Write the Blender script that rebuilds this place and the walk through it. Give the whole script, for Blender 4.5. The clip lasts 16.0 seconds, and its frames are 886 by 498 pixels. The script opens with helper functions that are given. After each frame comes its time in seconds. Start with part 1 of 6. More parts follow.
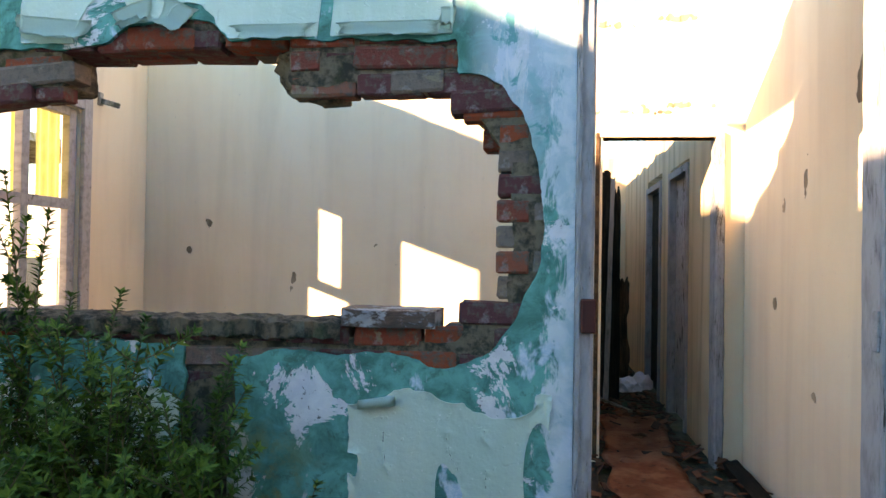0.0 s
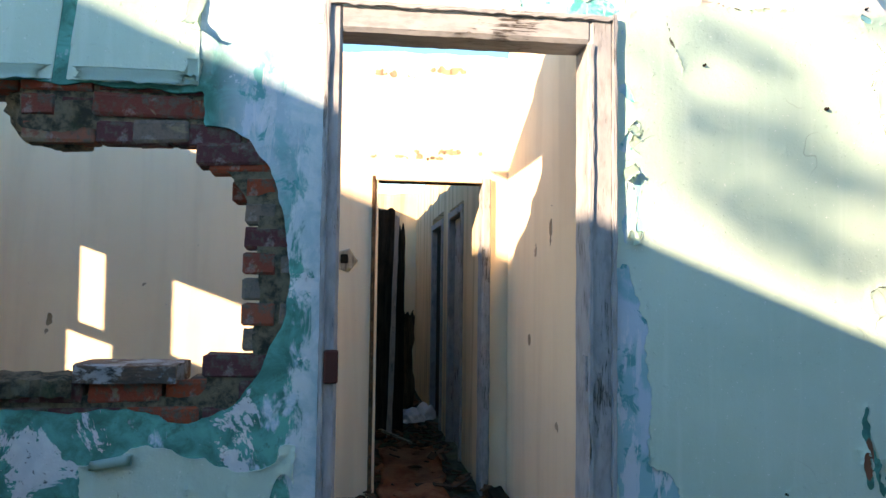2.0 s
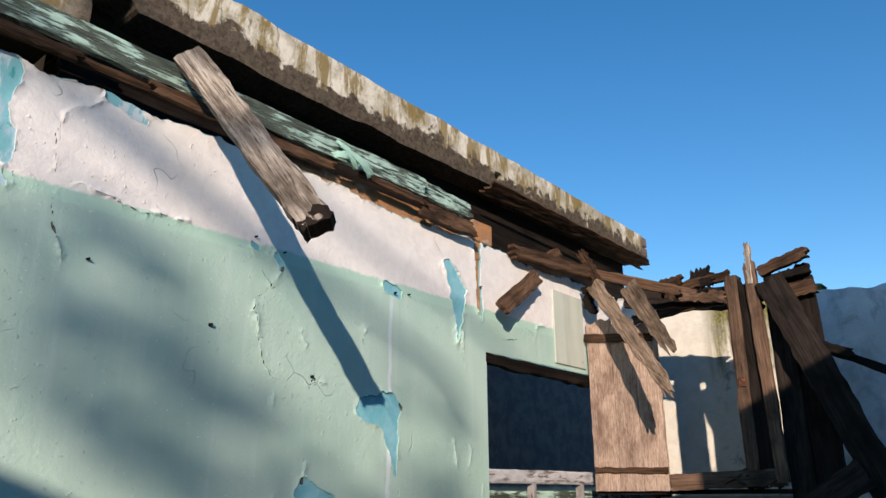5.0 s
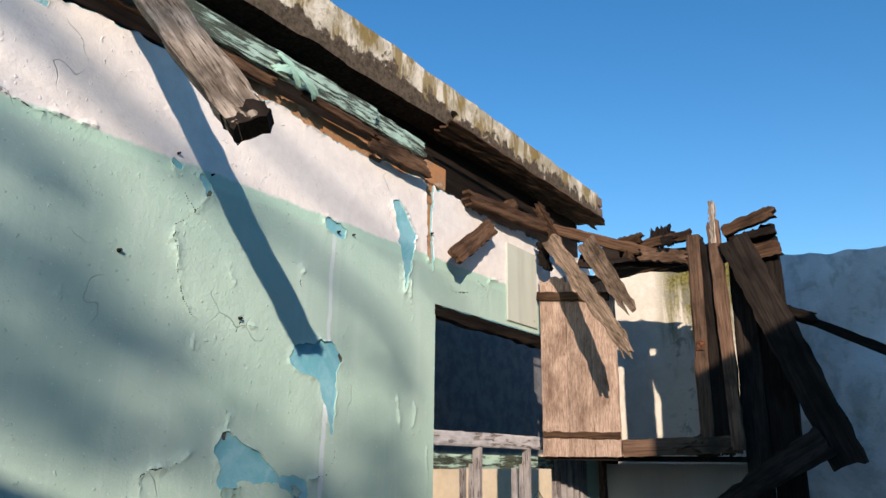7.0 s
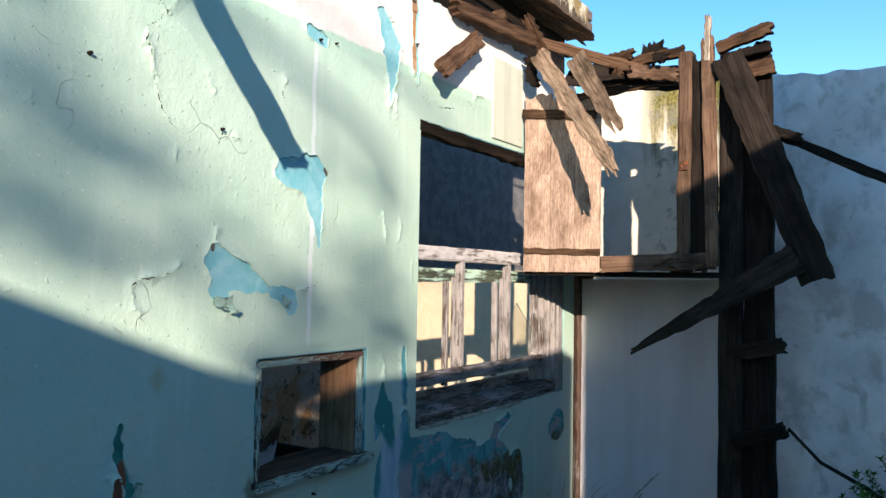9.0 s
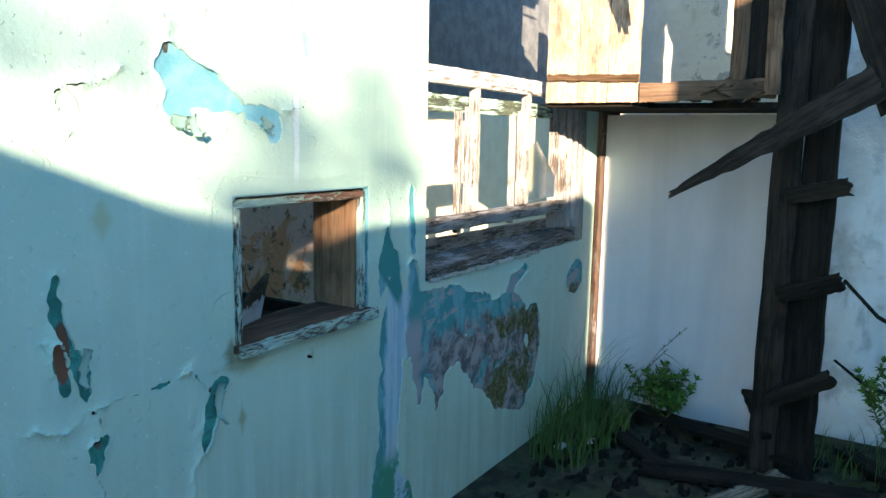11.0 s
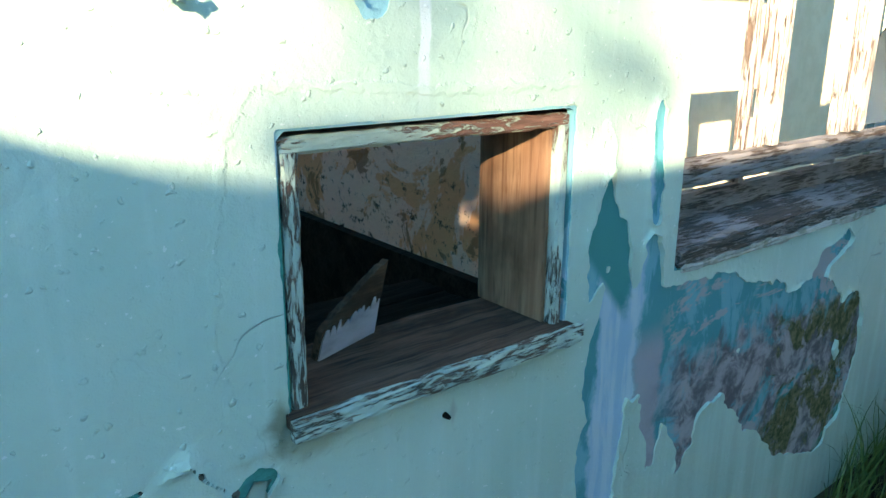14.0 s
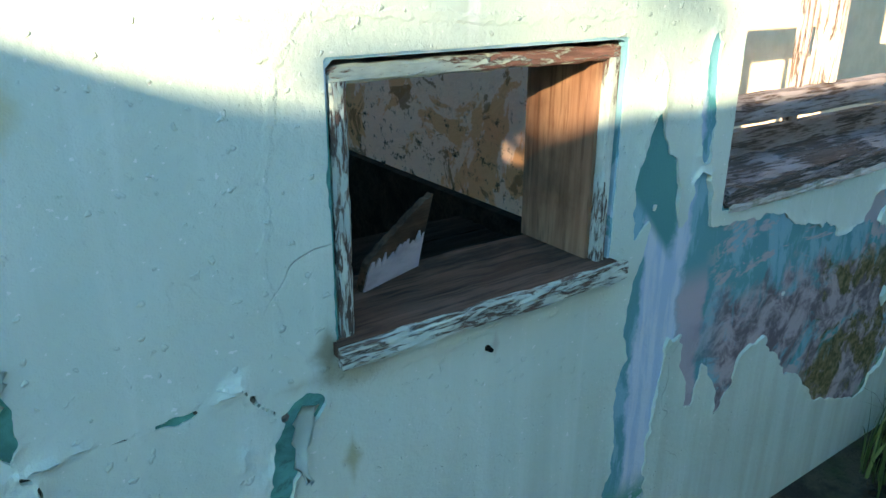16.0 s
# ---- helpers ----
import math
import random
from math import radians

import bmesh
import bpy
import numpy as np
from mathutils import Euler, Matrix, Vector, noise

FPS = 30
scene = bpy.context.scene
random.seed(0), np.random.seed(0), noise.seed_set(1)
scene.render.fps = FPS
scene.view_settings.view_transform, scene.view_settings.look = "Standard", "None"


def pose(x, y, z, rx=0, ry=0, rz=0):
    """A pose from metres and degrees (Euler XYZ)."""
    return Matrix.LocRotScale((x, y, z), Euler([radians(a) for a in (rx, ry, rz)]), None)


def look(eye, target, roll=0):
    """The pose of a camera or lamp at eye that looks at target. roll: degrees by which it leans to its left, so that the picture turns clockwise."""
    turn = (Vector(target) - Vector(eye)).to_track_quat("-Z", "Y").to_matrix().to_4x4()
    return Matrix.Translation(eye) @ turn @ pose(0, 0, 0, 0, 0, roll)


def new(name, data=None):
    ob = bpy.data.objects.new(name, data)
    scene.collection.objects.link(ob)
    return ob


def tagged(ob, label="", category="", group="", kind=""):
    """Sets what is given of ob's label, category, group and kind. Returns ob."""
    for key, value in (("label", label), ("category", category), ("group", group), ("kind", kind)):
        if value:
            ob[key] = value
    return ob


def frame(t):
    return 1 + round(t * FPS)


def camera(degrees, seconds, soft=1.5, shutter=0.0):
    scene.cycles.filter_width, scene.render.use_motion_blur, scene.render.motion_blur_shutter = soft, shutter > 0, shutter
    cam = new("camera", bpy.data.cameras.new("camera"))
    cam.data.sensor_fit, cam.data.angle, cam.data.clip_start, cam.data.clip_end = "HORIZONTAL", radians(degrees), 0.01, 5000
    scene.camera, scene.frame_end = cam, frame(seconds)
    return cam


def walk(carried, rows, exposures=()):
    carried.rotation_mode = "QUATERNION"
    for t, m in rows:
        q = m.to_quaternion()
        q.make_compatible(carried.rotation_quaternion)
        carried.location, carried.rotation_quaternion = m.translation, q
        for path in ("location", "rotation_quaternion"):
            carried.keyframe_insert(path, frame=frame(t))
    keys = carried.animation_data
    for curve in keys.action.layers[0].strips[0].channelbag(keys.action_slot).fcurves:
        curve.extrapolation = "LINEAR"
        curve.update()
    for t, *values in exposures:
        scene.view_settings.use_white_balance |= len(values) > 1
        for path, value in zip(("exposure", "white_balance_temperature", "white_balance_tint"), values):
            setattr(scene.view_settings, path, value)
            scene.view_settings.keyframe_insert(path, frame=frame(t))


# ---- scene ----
cam = camera(61.3, 16.0)
PATH = [
    (0, (0.167, -2.357, 1.549), (-0.094, -0.375, 1.581), 0.9),
    (0.5, (0.215, -2.39, 1.559), (0.045, -0.398, 1.595), 1.0),
    (1, (0.273, -2.387, 1.542), (0.243, -0.388, 1.587), 0.8),
    (1.5, (0.307, -2.376, 1.549), (0.429, -0.38, 1.584), 0.7),
    (2, (0.363, -2.436, 1.634), (0.611, -0.455, 1.743), 0.7),
    (2.5, (0.432, -2.528, 1.768), (0.931, -0.629, 2.147), 0.3),
    (3, (0.453, -2.541, 1.775), (1.214, -0.787, 2.364), 0.2),
    (3.5, (0.459, -2.533, 1.776), (1.461, -0.916, 2.392), -0.1),
    (4, (0.467, -2.495, 1.781), (1.645, -1.012, 2.423), -0.3),
    (4.5, (0.499, -2.479, 1.731), (1.822, -1.13, 2.385), -0.4),
    (4.7, (0.533, -2.416, 1.724), (1.923, -1.131, 2.369), -0.5),
    (7, (0.84, -2.04, 1.69), (2.406, -0.925, 2.241), 0.7),
    (7.5, (0.833, -2.019, 1.691), (2.437, -0.911, 2.137), 0.6),
    (8, (0.837, -2.054, 1.687), (2.452, -0.923, 2.023), 0.9),
    (8.5, (0.819, -2.05, 1.652), (2.445, -0.916, 1.919), 0.9),
    (9, (0.853, -1.973, 1.67), (2.523, -0.875, 1.756), 1.0),
    (9.5, (0.902, -1.958, 1.624), (2.586, -0.881, 1.554), 0.9),
    (10, (0.95, -1.882, 1.572), (2.621, -0.797, 1.397), 0.8),
    (12.5, (1.9, -1.135, 1.557), (3.529, -0.066, 1.108), 1.0),
    (13, (2.07, -1.027, 1.538), (3.552, 0.218, 1.034), 0.6),
    (13.5, (2.218, -0.957, 1.507), (3.502, 0.472, 0.953), 0.3),
    (14, (2.228, -0.939, 1.518), (3.425, 0.561, 0.959), 0.3),
    (14.5, (2.249, -0.939, 1.524), (3.405, 0.576, 0.917), 0.6),
    (15, (2.265, -0.936, 1.522), (3.411, 0.563, 0.86), 0.8),
    (15.5, (2.269, -0.941, 1.513), (3.401, 0.555, 0.819), 0.8),
    (16, (2.213, -0.933, 1.503), (3.305, 0.587, 0.798), 0.3),
]
EXPOSURES = [(0.0, 2.80, 13800, 30), (1.5, 2.66, 13400, 29), (2.0, 2.18, 11000, 25), (2.5, 1.36, 8600, 24), (3.0, 0.76, 8000, 21), (3.5, 0.50, 7700, 20), (4.5, 0.40, 7600, 19), (7.0, 0.52, 7700, 19), (8.0, 0.70, 7800, 19), (9.0, 1.18, 8000, 18), (10.0, 2.05, 8500, 14), (12.5, 2.78, 9700, 12), (14.0, 2.92, 10000, 12), (16.0, 2.95, 11000, 21)]
walk(cam, [(t, look(eye, target, roll)) for t, eye, target, roll in PATH], EXPOSURES)


# ---- tools ----
def fade(t):
    return t * t * (3 - 2 * t)


def lattice(ix, iz, seed):
    h = (ix * 374761393 + iz * 668265263 + seed * 1274126177) & 0xFFFFFFFF
    h = ((h ^ (h >> 13)) * 1103515245 + 12345) & 0xFFFFFFFF
    h = ((h ^ (h >> 15)) * 2246822519) & 0xFFFFFFFF
    return ((h >> 8) & 0xFFFF) / 65535.0


def value_noise(x, z, seed):
    xi, zi = np.floor(x).astype(np.int64), np.floor(z).astype(np.int64)
    u, v = fade(x - xi), fade(z - zi)
    a, b = lattice(xi, zi, seed), lattice(xi + 1, zi, seed)
    c, d = lattice(xi, zi + 1, seed), lattice(xi + 1, zi + 1, seed)
    return a + (b - a) * u + (c - a) * v + (a - b - c + d) * u * v


def fbm(x, z, size, seed=1, octaves=4):
    """Smooth noise in about -1..1 with lumps of that size in metres."""
    total, amp, f = 0.0, 0.5, 1.0 / size
    for i in range(octaves):
        total = total + amp * (2 * value_noise(x * f + 17.3 * i, z * f + 5.1 * i, seed + i) - 1)
        amp, f = amp * 0.55, f * 2.1
    return total * 1.3


def box_field(x, z, x0, x1, z0, z1):
    """Signed distance to a rectangle, negative inside it."""
    dx, dz = np.maximum(x0 - x, x - x1), np.maximum(z0 - z, z - z1)
    return np.minimum(np.maximum(dx, dz), 0) + np.hypot(np.maximum(dx, 0), np.maximum(dz, 0))


def blob_field(x, z, cx, cz, rx, rz, turn=0.0):
    """Rough signed distance to an ellipse, negative inside it."""
    c, s = math.cos(radians(turn)), math.sin(radians(turn))
    u, v = (x - cx) * c + (z - cz) * s, -(x - cx) * s + (z - cz) * c
    return (np.hypot(u / rx, v / rz) - 1) * min(rx, rz)


def stroke_field(x, z, chains):
    """Distance outside chains of tapered strokes, each a row of (x, z, radius); negative in them, and at most 0.2."""
    f = np.full(np.shape(x), 0.2)
    for chain in chains:
        for (ax, az, ar), (bx, bz, br) in zip(chain, chain[1:]):
            r = 0.2 + max(ar, br)
            m = (x > min(ax, bx) - r) & (x < max(ax, bx) + r) & (z > min(az, bz) - r) & (z < max(az, bz) + r)
            if not m.any():
                continue
            px, pz = x[m] - ax, z[m] - az
            dx, dz = bx - ax, bz - az
            t = np.clip((px * dx + pz * dz) / max(dx * dx + dz * dz, 1e-9), 0, 1)
            f[m] = np.minimum(f[m], np.hypot(px - t * dx, pz - t * dz) - (ar + (br - ar) * t))
    return f


def sheet(field, x0, x1, z0, z1, cell, front=0.0, thick=0.0, back=False, lift=None, calm_at=None):
    """A flat sheet with a ragged outline: it stands where field(x, z) > 0. front: the y of its face, which looks to -y;
    thick: how far its edges go back; lift(x, z, f): how far the face curls forward."""
    nx, nz = int(round((x1 - x0) / cell)), int(round((z1 - z0) / cell))
    gx, gz = np.linspace(x0, x1, nx + 1), np.linspace(z0, z1, nz + 1)
    X, Z = np.meshgrid(gx, gz, indexing="ij")
    F = field(X, Z)
    verts, faces, index, depth = [], [], {}, []

    def vert(key, x, z, f):
        if key not in index:
            index[key] = len(verts)
            verts.append((float(x), front, float(z)))
            depth.append(float(f))
        return index[key]

    inside = F > 0
    full = inside[:-1, :-1] & inside[1:, :-1] & inside[1:, 1:] & inside[:-1, 1:]
    some = inside[:-1, :-1] | inside[1:, :-1] | inside[1:, 1:] | inside[:-1, 1:]
    calm = full & (np.minimum.reduce([F[:-1, :-1], F[1:, :-1], F[1:, 1:], F[:-1, 1:]]) > (calm_at or 4 * cell + 0.07))
    rims = []
    for j in range(nz):
        i = 0
        while i < nx:
            if not some[i, j]:
                i += 1
                continue
            if calm[i, j]:
                k = i
                while k + 1 < nx and calm[k + 1, j]:
                    k += 1
                q = [(i, j), (k + 1, j), (k + 1, j + 1), (i, j + 1)]
                faces.append([vert((a, b), gx[a], gz[b], F[a, b]) for a, b in q])
                i = k + 1
                continue
            q = [(i, j), (i + 1, j), (i + 1, j + 1), (i, j + 1)]
            poly, cut = [], []
            for n in range(4):
                (a, b), (c, d) = q[n], q[(n + 1) % 4]
                fa, fb = F[a, b], F[c, d]
                if fa > 0:
                    poly.append(vert((a, b), gx[a], gz[b], fa))
                    cut.append(False)
                if (fa > 0) != (fb > 0):
                    t = min(max(fa / (fa - fb), 0.02), 0.98)
                    key = ((a, b), (c, d)) if (a, b) < (c, d) else ((c, d), (a, b))
                    poly.append(vert(key, gx[a] + t * (gx[c] - gx[a]), gz[b] + t * (gz[d] - gz[b]), 0.0))
                    cut.append(True)
            if len(poly) > 2:
                faces.append(poly)
                for n in range(len(poly)):
                    m = (n + 1) % len(poly)
                    if cut[n] and cut[m]:
                        rims.append((poly[n], poly[m]))
            i += 1
    if lift:
        v = np.array(verts)
        v[:, 1] -= lift(v[:, 0], v[:, 2], np.array(depth))
        verts = [tuple(r) for r in v.tolist()]
    if thick:
        behind = {}

        def rear(v):
            if v not in behind:
                behind[v] = len(verts)
                verts.append((verts[v][0], front + thick, verts[v][2]))
            return behind[v]

        sides = [[b, a, rear(a), rear(b)] for a, b in rims]
        if back:
            faces += [[rear(v) for v in reversed(f)] for f in list(faces)]
        faces += sides
    me = bpy.data.meshes.new("sheet")
    me.from_pydata(verts, [], faces)
    me.update()
    return me


def plant(name, me, material, parent=None, label="", place=None, smooth=False):
    """Links a mesh as one object, at top level or under its thing."""
    if material is not None and not me.materials:
        me.materials.append(material)
    if smooth:
        me.polygons.foreach_set("use_smooth", [True] * len(me.polygons))
    ob = new(name, me)
    if place is not None:
        ob.matrix_basis = place
    if parent is not None:
        ob.parent = parent
    if label:
        ob["label"] = label
    return ob


def mesh_of(bm, name="mesh"):
    me = bpy.data.meshes.new(name)
    bm.normal_update()
    bm.to_mesh(me)
    bm.free()
    return me


def part(name, bm, material, parent=None, label="", place=None, smooth=False):
    """Links a bmesh, or a bmesh with its pose, as one mesh object."""
    if isinstance(bm, tuple):
        bm, place = bm
    return plant(name, mesh_of(bm, name), material, parent, label, place, smooth)


def add_box(bm, x0, x1, y0, y1, z0, z1, bevel=0.0, m=None):
    """A box added to bm, with its edges worn by bevel."""
    r = bmesh.ops.create_cube(bm, size=1.0)
    vs = r["verts"]
    t = Matrix.Translation(((x0 + x1) / 2, (y0 + y1) / 2, (z0 + z1) / 2)) @ Matrix.Diagonal((abs(x1 - x0), abs(y1 - y0), abs(z1 - z0), 1))
    bmesh.ops.transform(bm, matrix=(m @ t) if m else t, verts=vs)
    if bevel:
        es = list({e for v in vs for e in v.link_edges})
        bmesh.ops.bevel(bm, geom=es, offset=bevel, segments=1, affect="EDGES", profile=0.6)
    return bm


def box(x0, x1, y0, y1, z0, z1, bevel=0.0):
    return add_box(bmesh.new(), x0, x1, y0, y1, z0, z1, bevel)


def plank(length, width, thick, seed=0, ragged=(0.0, 0.0), bend=0.0, twist=0.0, cuts=14, rough=0.004, taper=0.0):
    """An old board along +x from 0 to length, with worn edges, broken ends and a slight bend."""
    rng = random.Random(seed)
    bm = bmesh.new()
    rings, across = [], 7
    ends0 = [rng.uniform(0, ragged[0]) for _ in range(across)]
    ends1 = [rng.uniform(0, ragged[1]) for _ in range(across)]
    for i in range(cuts + 1):
        s = i / cuts
        ring_top, ring_low = [], []
        for j in range(across):
            v = j / (across - 1)
            x = (ends0[j]) * (1 - s) ** 6 + s * length - ends1[j] * s ** 6
            w = width * (1 - taper * s)
            y = (v - 0.5) * w + (rng.uniform(-1, 1) * rough if j in (0, across - 1) else 0)
            edge = 0.85 if j in (0, across - 1) else 1.0
            z = bend * 4 * s * (1 - s) + rng.uniform(-1, 1) * rough * 0.35
            a = twist * (s - 0.5)
            for ring, zz in ((ring_top, thick / 2 * edge), (ring_low, -thick / 2 * edge)):
                yy, z2 = y * math.cos(a) - zz * math.sin(a), y * math.sin(a) + zz * math.cos(a)
                ring.append(bm.verts.new((x, yy, z + z2)))
        rings.append((ring_top, ring_low))
    for i in range(cuts):
        (t0, l0), (t1, l1) = rings[i], rings[i + 1]
        for j in range(across - 1):
            bm.faces.new((t0[j], t1[j], t1[j + 1], t0[j + 1]))
            bm.faces.new((l0[j], l0[j + 1], l1[j + 1], l1[j]))
        bm.faces.new((t0[0], l0[0], l1[0], t1[0]))
        bm.faces.new((t0[-1], t1[-1], l1[-1], l0[-1]))
    for t, l in (rings[0], rings[-1]):
        for j in range(across - 1):
            bm.faces.new((t[j], t[j + 1], l[j + 1], l[j]))
    bmesh.ops.recalc_face_normals(bm, faces=bm.faces)
    return bm


def along(a, b, up=(0, 0, 1)):
    """The pose that lays +x from a towards b, with its z near up."""
    a, b = Vector(a), Vector(b)
    x = (b - a).normalized()
    y = Vector(up).cross(x).normalized()
    z = x.cross(y)
    m = Matrix((x, y, z)).transposed().to_4x4()
    m.translation = a
    return m


def thing(name, label, category, place=(0, 0, 0), group="", kind=""):
    ob = new(name)
    ob.empty_display_size = 0.1
    ob.matrix_basis = Matrix.Translation(place)
    return tagged(ob, label, category, group, kind)


# ---- light ----
SUN_WAY = Vector((0.953, 0.733, -0.352)).normalized()
world = bpy.data.worlds.new("sky")
scene.world = world
world.use_nodes = True
wn = world.node_tree.nodes
sky = wn.new("ShaderNodeTexSky")
sky.sky_type, sky.sun_disc = "NISHITA", False
sky.sun_elevation = math.asin(-SUN_WAY.z)
sky.sun_rotation = math.atan2(-SUN_WAY.x, -SUN_WAY.y)
sky.air_density, sky.dust_density, sky.ozone_density = 1.0, 0.0, 3.2
wn["Background"].inputs["Strength"].default_value = 0.15
deep = wn.new("ShaderNodeHueSaturation")
deep.inputs["Saturation"].default_value = 1.3
world.node_tree.links.new(sky.outputs["Color"], deep.inputs["Color"])
world.node_tree.links.new(deep.outputs["Color"], wn["Background"].inputs["Color"])
sun_data = bpy.data.lights.new("sun", "SUN")
sun_data.energy, sun_data.angle, sun_data.color = 3.7, radians(0.53), (1.0, 0.945, 0.86)
sun = new("sun", sun_data)
sun.matrix_basis = look((0, 0, 0), SUN_WAY) @ Matrix.Identity(4)
sun.location = (-12, -10, 8)


# ---- materials ----
class Nodes:
    """A short way to write node materials on world-sized object coordinates."""

    def __init__(self, name, rough=0.7, spec=0.3):
        self.mat = bpy.data.materials.new(name)
        self.mat.use_nodes = True
        self.t = self.mat.node_tree
        self.bsdf = self.t.nodes["Principled BSDF"]
        self.bsdf.inputs["Roughness"].default_value = rough
        self.bsdf.inputs["Specular IOR Level"].default_value = spec
        self.co = self.t.nodes.new("ShaderNodeTexCoord").outputs["Object"]

    def put(self, socket, value):
        if isinstance(value, bpy.types.NodeSocket):
            self.t.links.new(value, socket)
        else:
            socket.default_value = value
        return self

    def moved(self, scale=(1, 1, 1), offset=(0, 0, 0)):
        n = self.t.nodes.new("ShaderNodeMapping")
        n.inputs["Scale"].default_value, n.inputs["Location"].default_value = scale, offset
        self.t.links.new(self.co, n.inputs["Vector"])
        return n.outputs["Vector"]

    def noise(self, scale, detail=5, rough=0.6, warp=0.0, stretch=(1, 1, 1), offset=(0, 0, 0)):
        n = self.t.nodes.new("ShaderNodeTexNoise")
        n.inputs["Scale"].default_value, n.inputs["Detail"].default_value = scale, detail
        n.inputs["Roughness"].default_value, n.inputs["Distortion"].default_value = rough, warp
        self.t.links.new(self.moved(stretch, offset), n.inputs["Vector"])
        return n.outputs["Fac"]

    def cells(self, scale, stretch=(1, 1, 1), feature="DISTANCE_TO_EDGE", vector=None):
        n = self.t.nodes.new("ShaderNodeTexVoronoi")
        n.feature = feature
        n.inputs["Scale"].default_value = scale
        self.t.links.new(vector or self.moved(stretch), n.inputs["Vector"])
        return n.outputs["Distance"]

    def ramp(self, fac, lo, hi, a=0.0, b=1.0):
        n = self.t.nodes.new("ShaderNodeMapRange")
        n.interpolation_type = "SMOOTHSTEP"
        for k, v in (("From Min", lo), ("From Max", hi), ("To Min", a), ("To Max", b)):
            n.inputs[k].default_value = v
        self.put(n.inputs["Value"], fac)
        return n.outputs["Result"]

    def mix(self, fac, a, b):
        n = self.t.nodes.new("ShaderNodeMix")
        n.data_type = "RGBA"
        self.put(n.inputs[0], fac)
        for s, v in ((n.inputs[6], a), (n.inputs[7], b)):
            self.put(s, (*v, 1) if isinstance(v, tuple) and len(v) == 3 else v)
        return n.outputs[2]

    def math(self, op, a, b=0.0):
        n = self.t.nodes.new("ShaderNodeMath")
        n.operation = op
        self.put(n.inputs[0], a)
        self.put(n.inputs[1], b)
        return n.outputs[0]

    def axis(self, which):
        n = self.t.nodes.new("ShaderNodeSeparateXYZ")
        self.t.links.new(self.co, n.inputs[0])
        return n.outputs[which]

    def chance(self):
        return self.t.nodes.new("ShaderNodeObjectInfo").outputs["Random"]

    def island(self):
        return self.t.nodes.new("ShaderNodeNewGeometry").outputs["Random Per Island"]

    def tint(self, colour, fac, amount):
        n = self.t.nodes.new("ShaderNodeHueSaturation")
        self.put(n.inputs["Color"], (*colour, 1) if isinstance(colour, tuple) else colour)
        self.put(n.inputs["Value"], self.ramp(fac, 0.0, 1.0, 1 - amount, 1 + amount))
        return n.outputs["Color"]

    def done(self, colour, bump=None, depth=0.003, rough=None):
        self.put(self.bsdf.inputs["Base Color"], (*colour, 1) if isinstance(colour, tuple) else colour)
        if bump is not None:
            n = self.t.nodes.new("ShaderNodeBump")
            n.inputs["Distance"].default_value = depth
            n.inputs["Strength"].default_value = 1.0
            self.put(n.inputs["Height"], bump)
            self.t.links.new(n.outputs["Normal"], self.bsdf.inputs["Normal"])
        if rough is not None:
            self.put(self.bsdf.inputs["Roughness"], rough)
        return self.mat


def cracks(n, segments, width, wander=0.03):
    """Fine broken lines along the given strokes of the wall, as a mask."""
    x, z = n.axis("X"), n.axis("Z")
    sway = n.math("MULTIPLY", n.math("SUBTRACT", n.noise(14, 5, 0.65), 0.5), wander)
    total = None
    for x0, z0, x1, z1 in segments:
        size = math.hypot(x1 - x0, z1 - z0)
        cx, cz = (x1 - x0) / size, (z1 - z0) / size
        u = n.math("ADD", n.math("MULTIPLY", n.math("SUBTRACT", x, x0), cx), n.math("MULTIPLY", n.math("SUBTRACT", z, z0), cz))
        v = n.math("SUBTRACT", n.math("MULTIPLY", n.math("SUBTRACT", z, z0), cx), n.math("MULTIPLY", n.math("SUBTRACT", x, x0), cz))
        v = n.math("ABSOLUTE", n.math("ADD", v, sway))
        near = n.math("MULTIPLY", n.ramp(v, width, width * 0.3), n.math("MULTIPLY", n.ramp(u, -0.02, 0.0), n.ramp(u, size + 0.02, size)))
        total = near if total is None else n.math("MAXIMUM", total, near)
    return total


HATCH_RIDGES = [(2.66, 1.455, 2.628, 1.42), (2.628, 1.42, 2.595, 1.305), (2.595, 1.305, 2.581, 1.207), (2.581, 1.207, 2.575, 1.10), (2.575, 1.10, 2.589, 0.995), (2.589, 0.995, 2.64, 0.90), (2.70, 0.885, 3.0, 0.89), (2.66, 1.455, 2.95, 1.43), (2.95, 1.43, 3.3, 1.43)]
PARAPET_CRACKS = [(0.67, 3.5, 0.65, 3.24), (0.73, 3.52, 0.88, 3.24)]


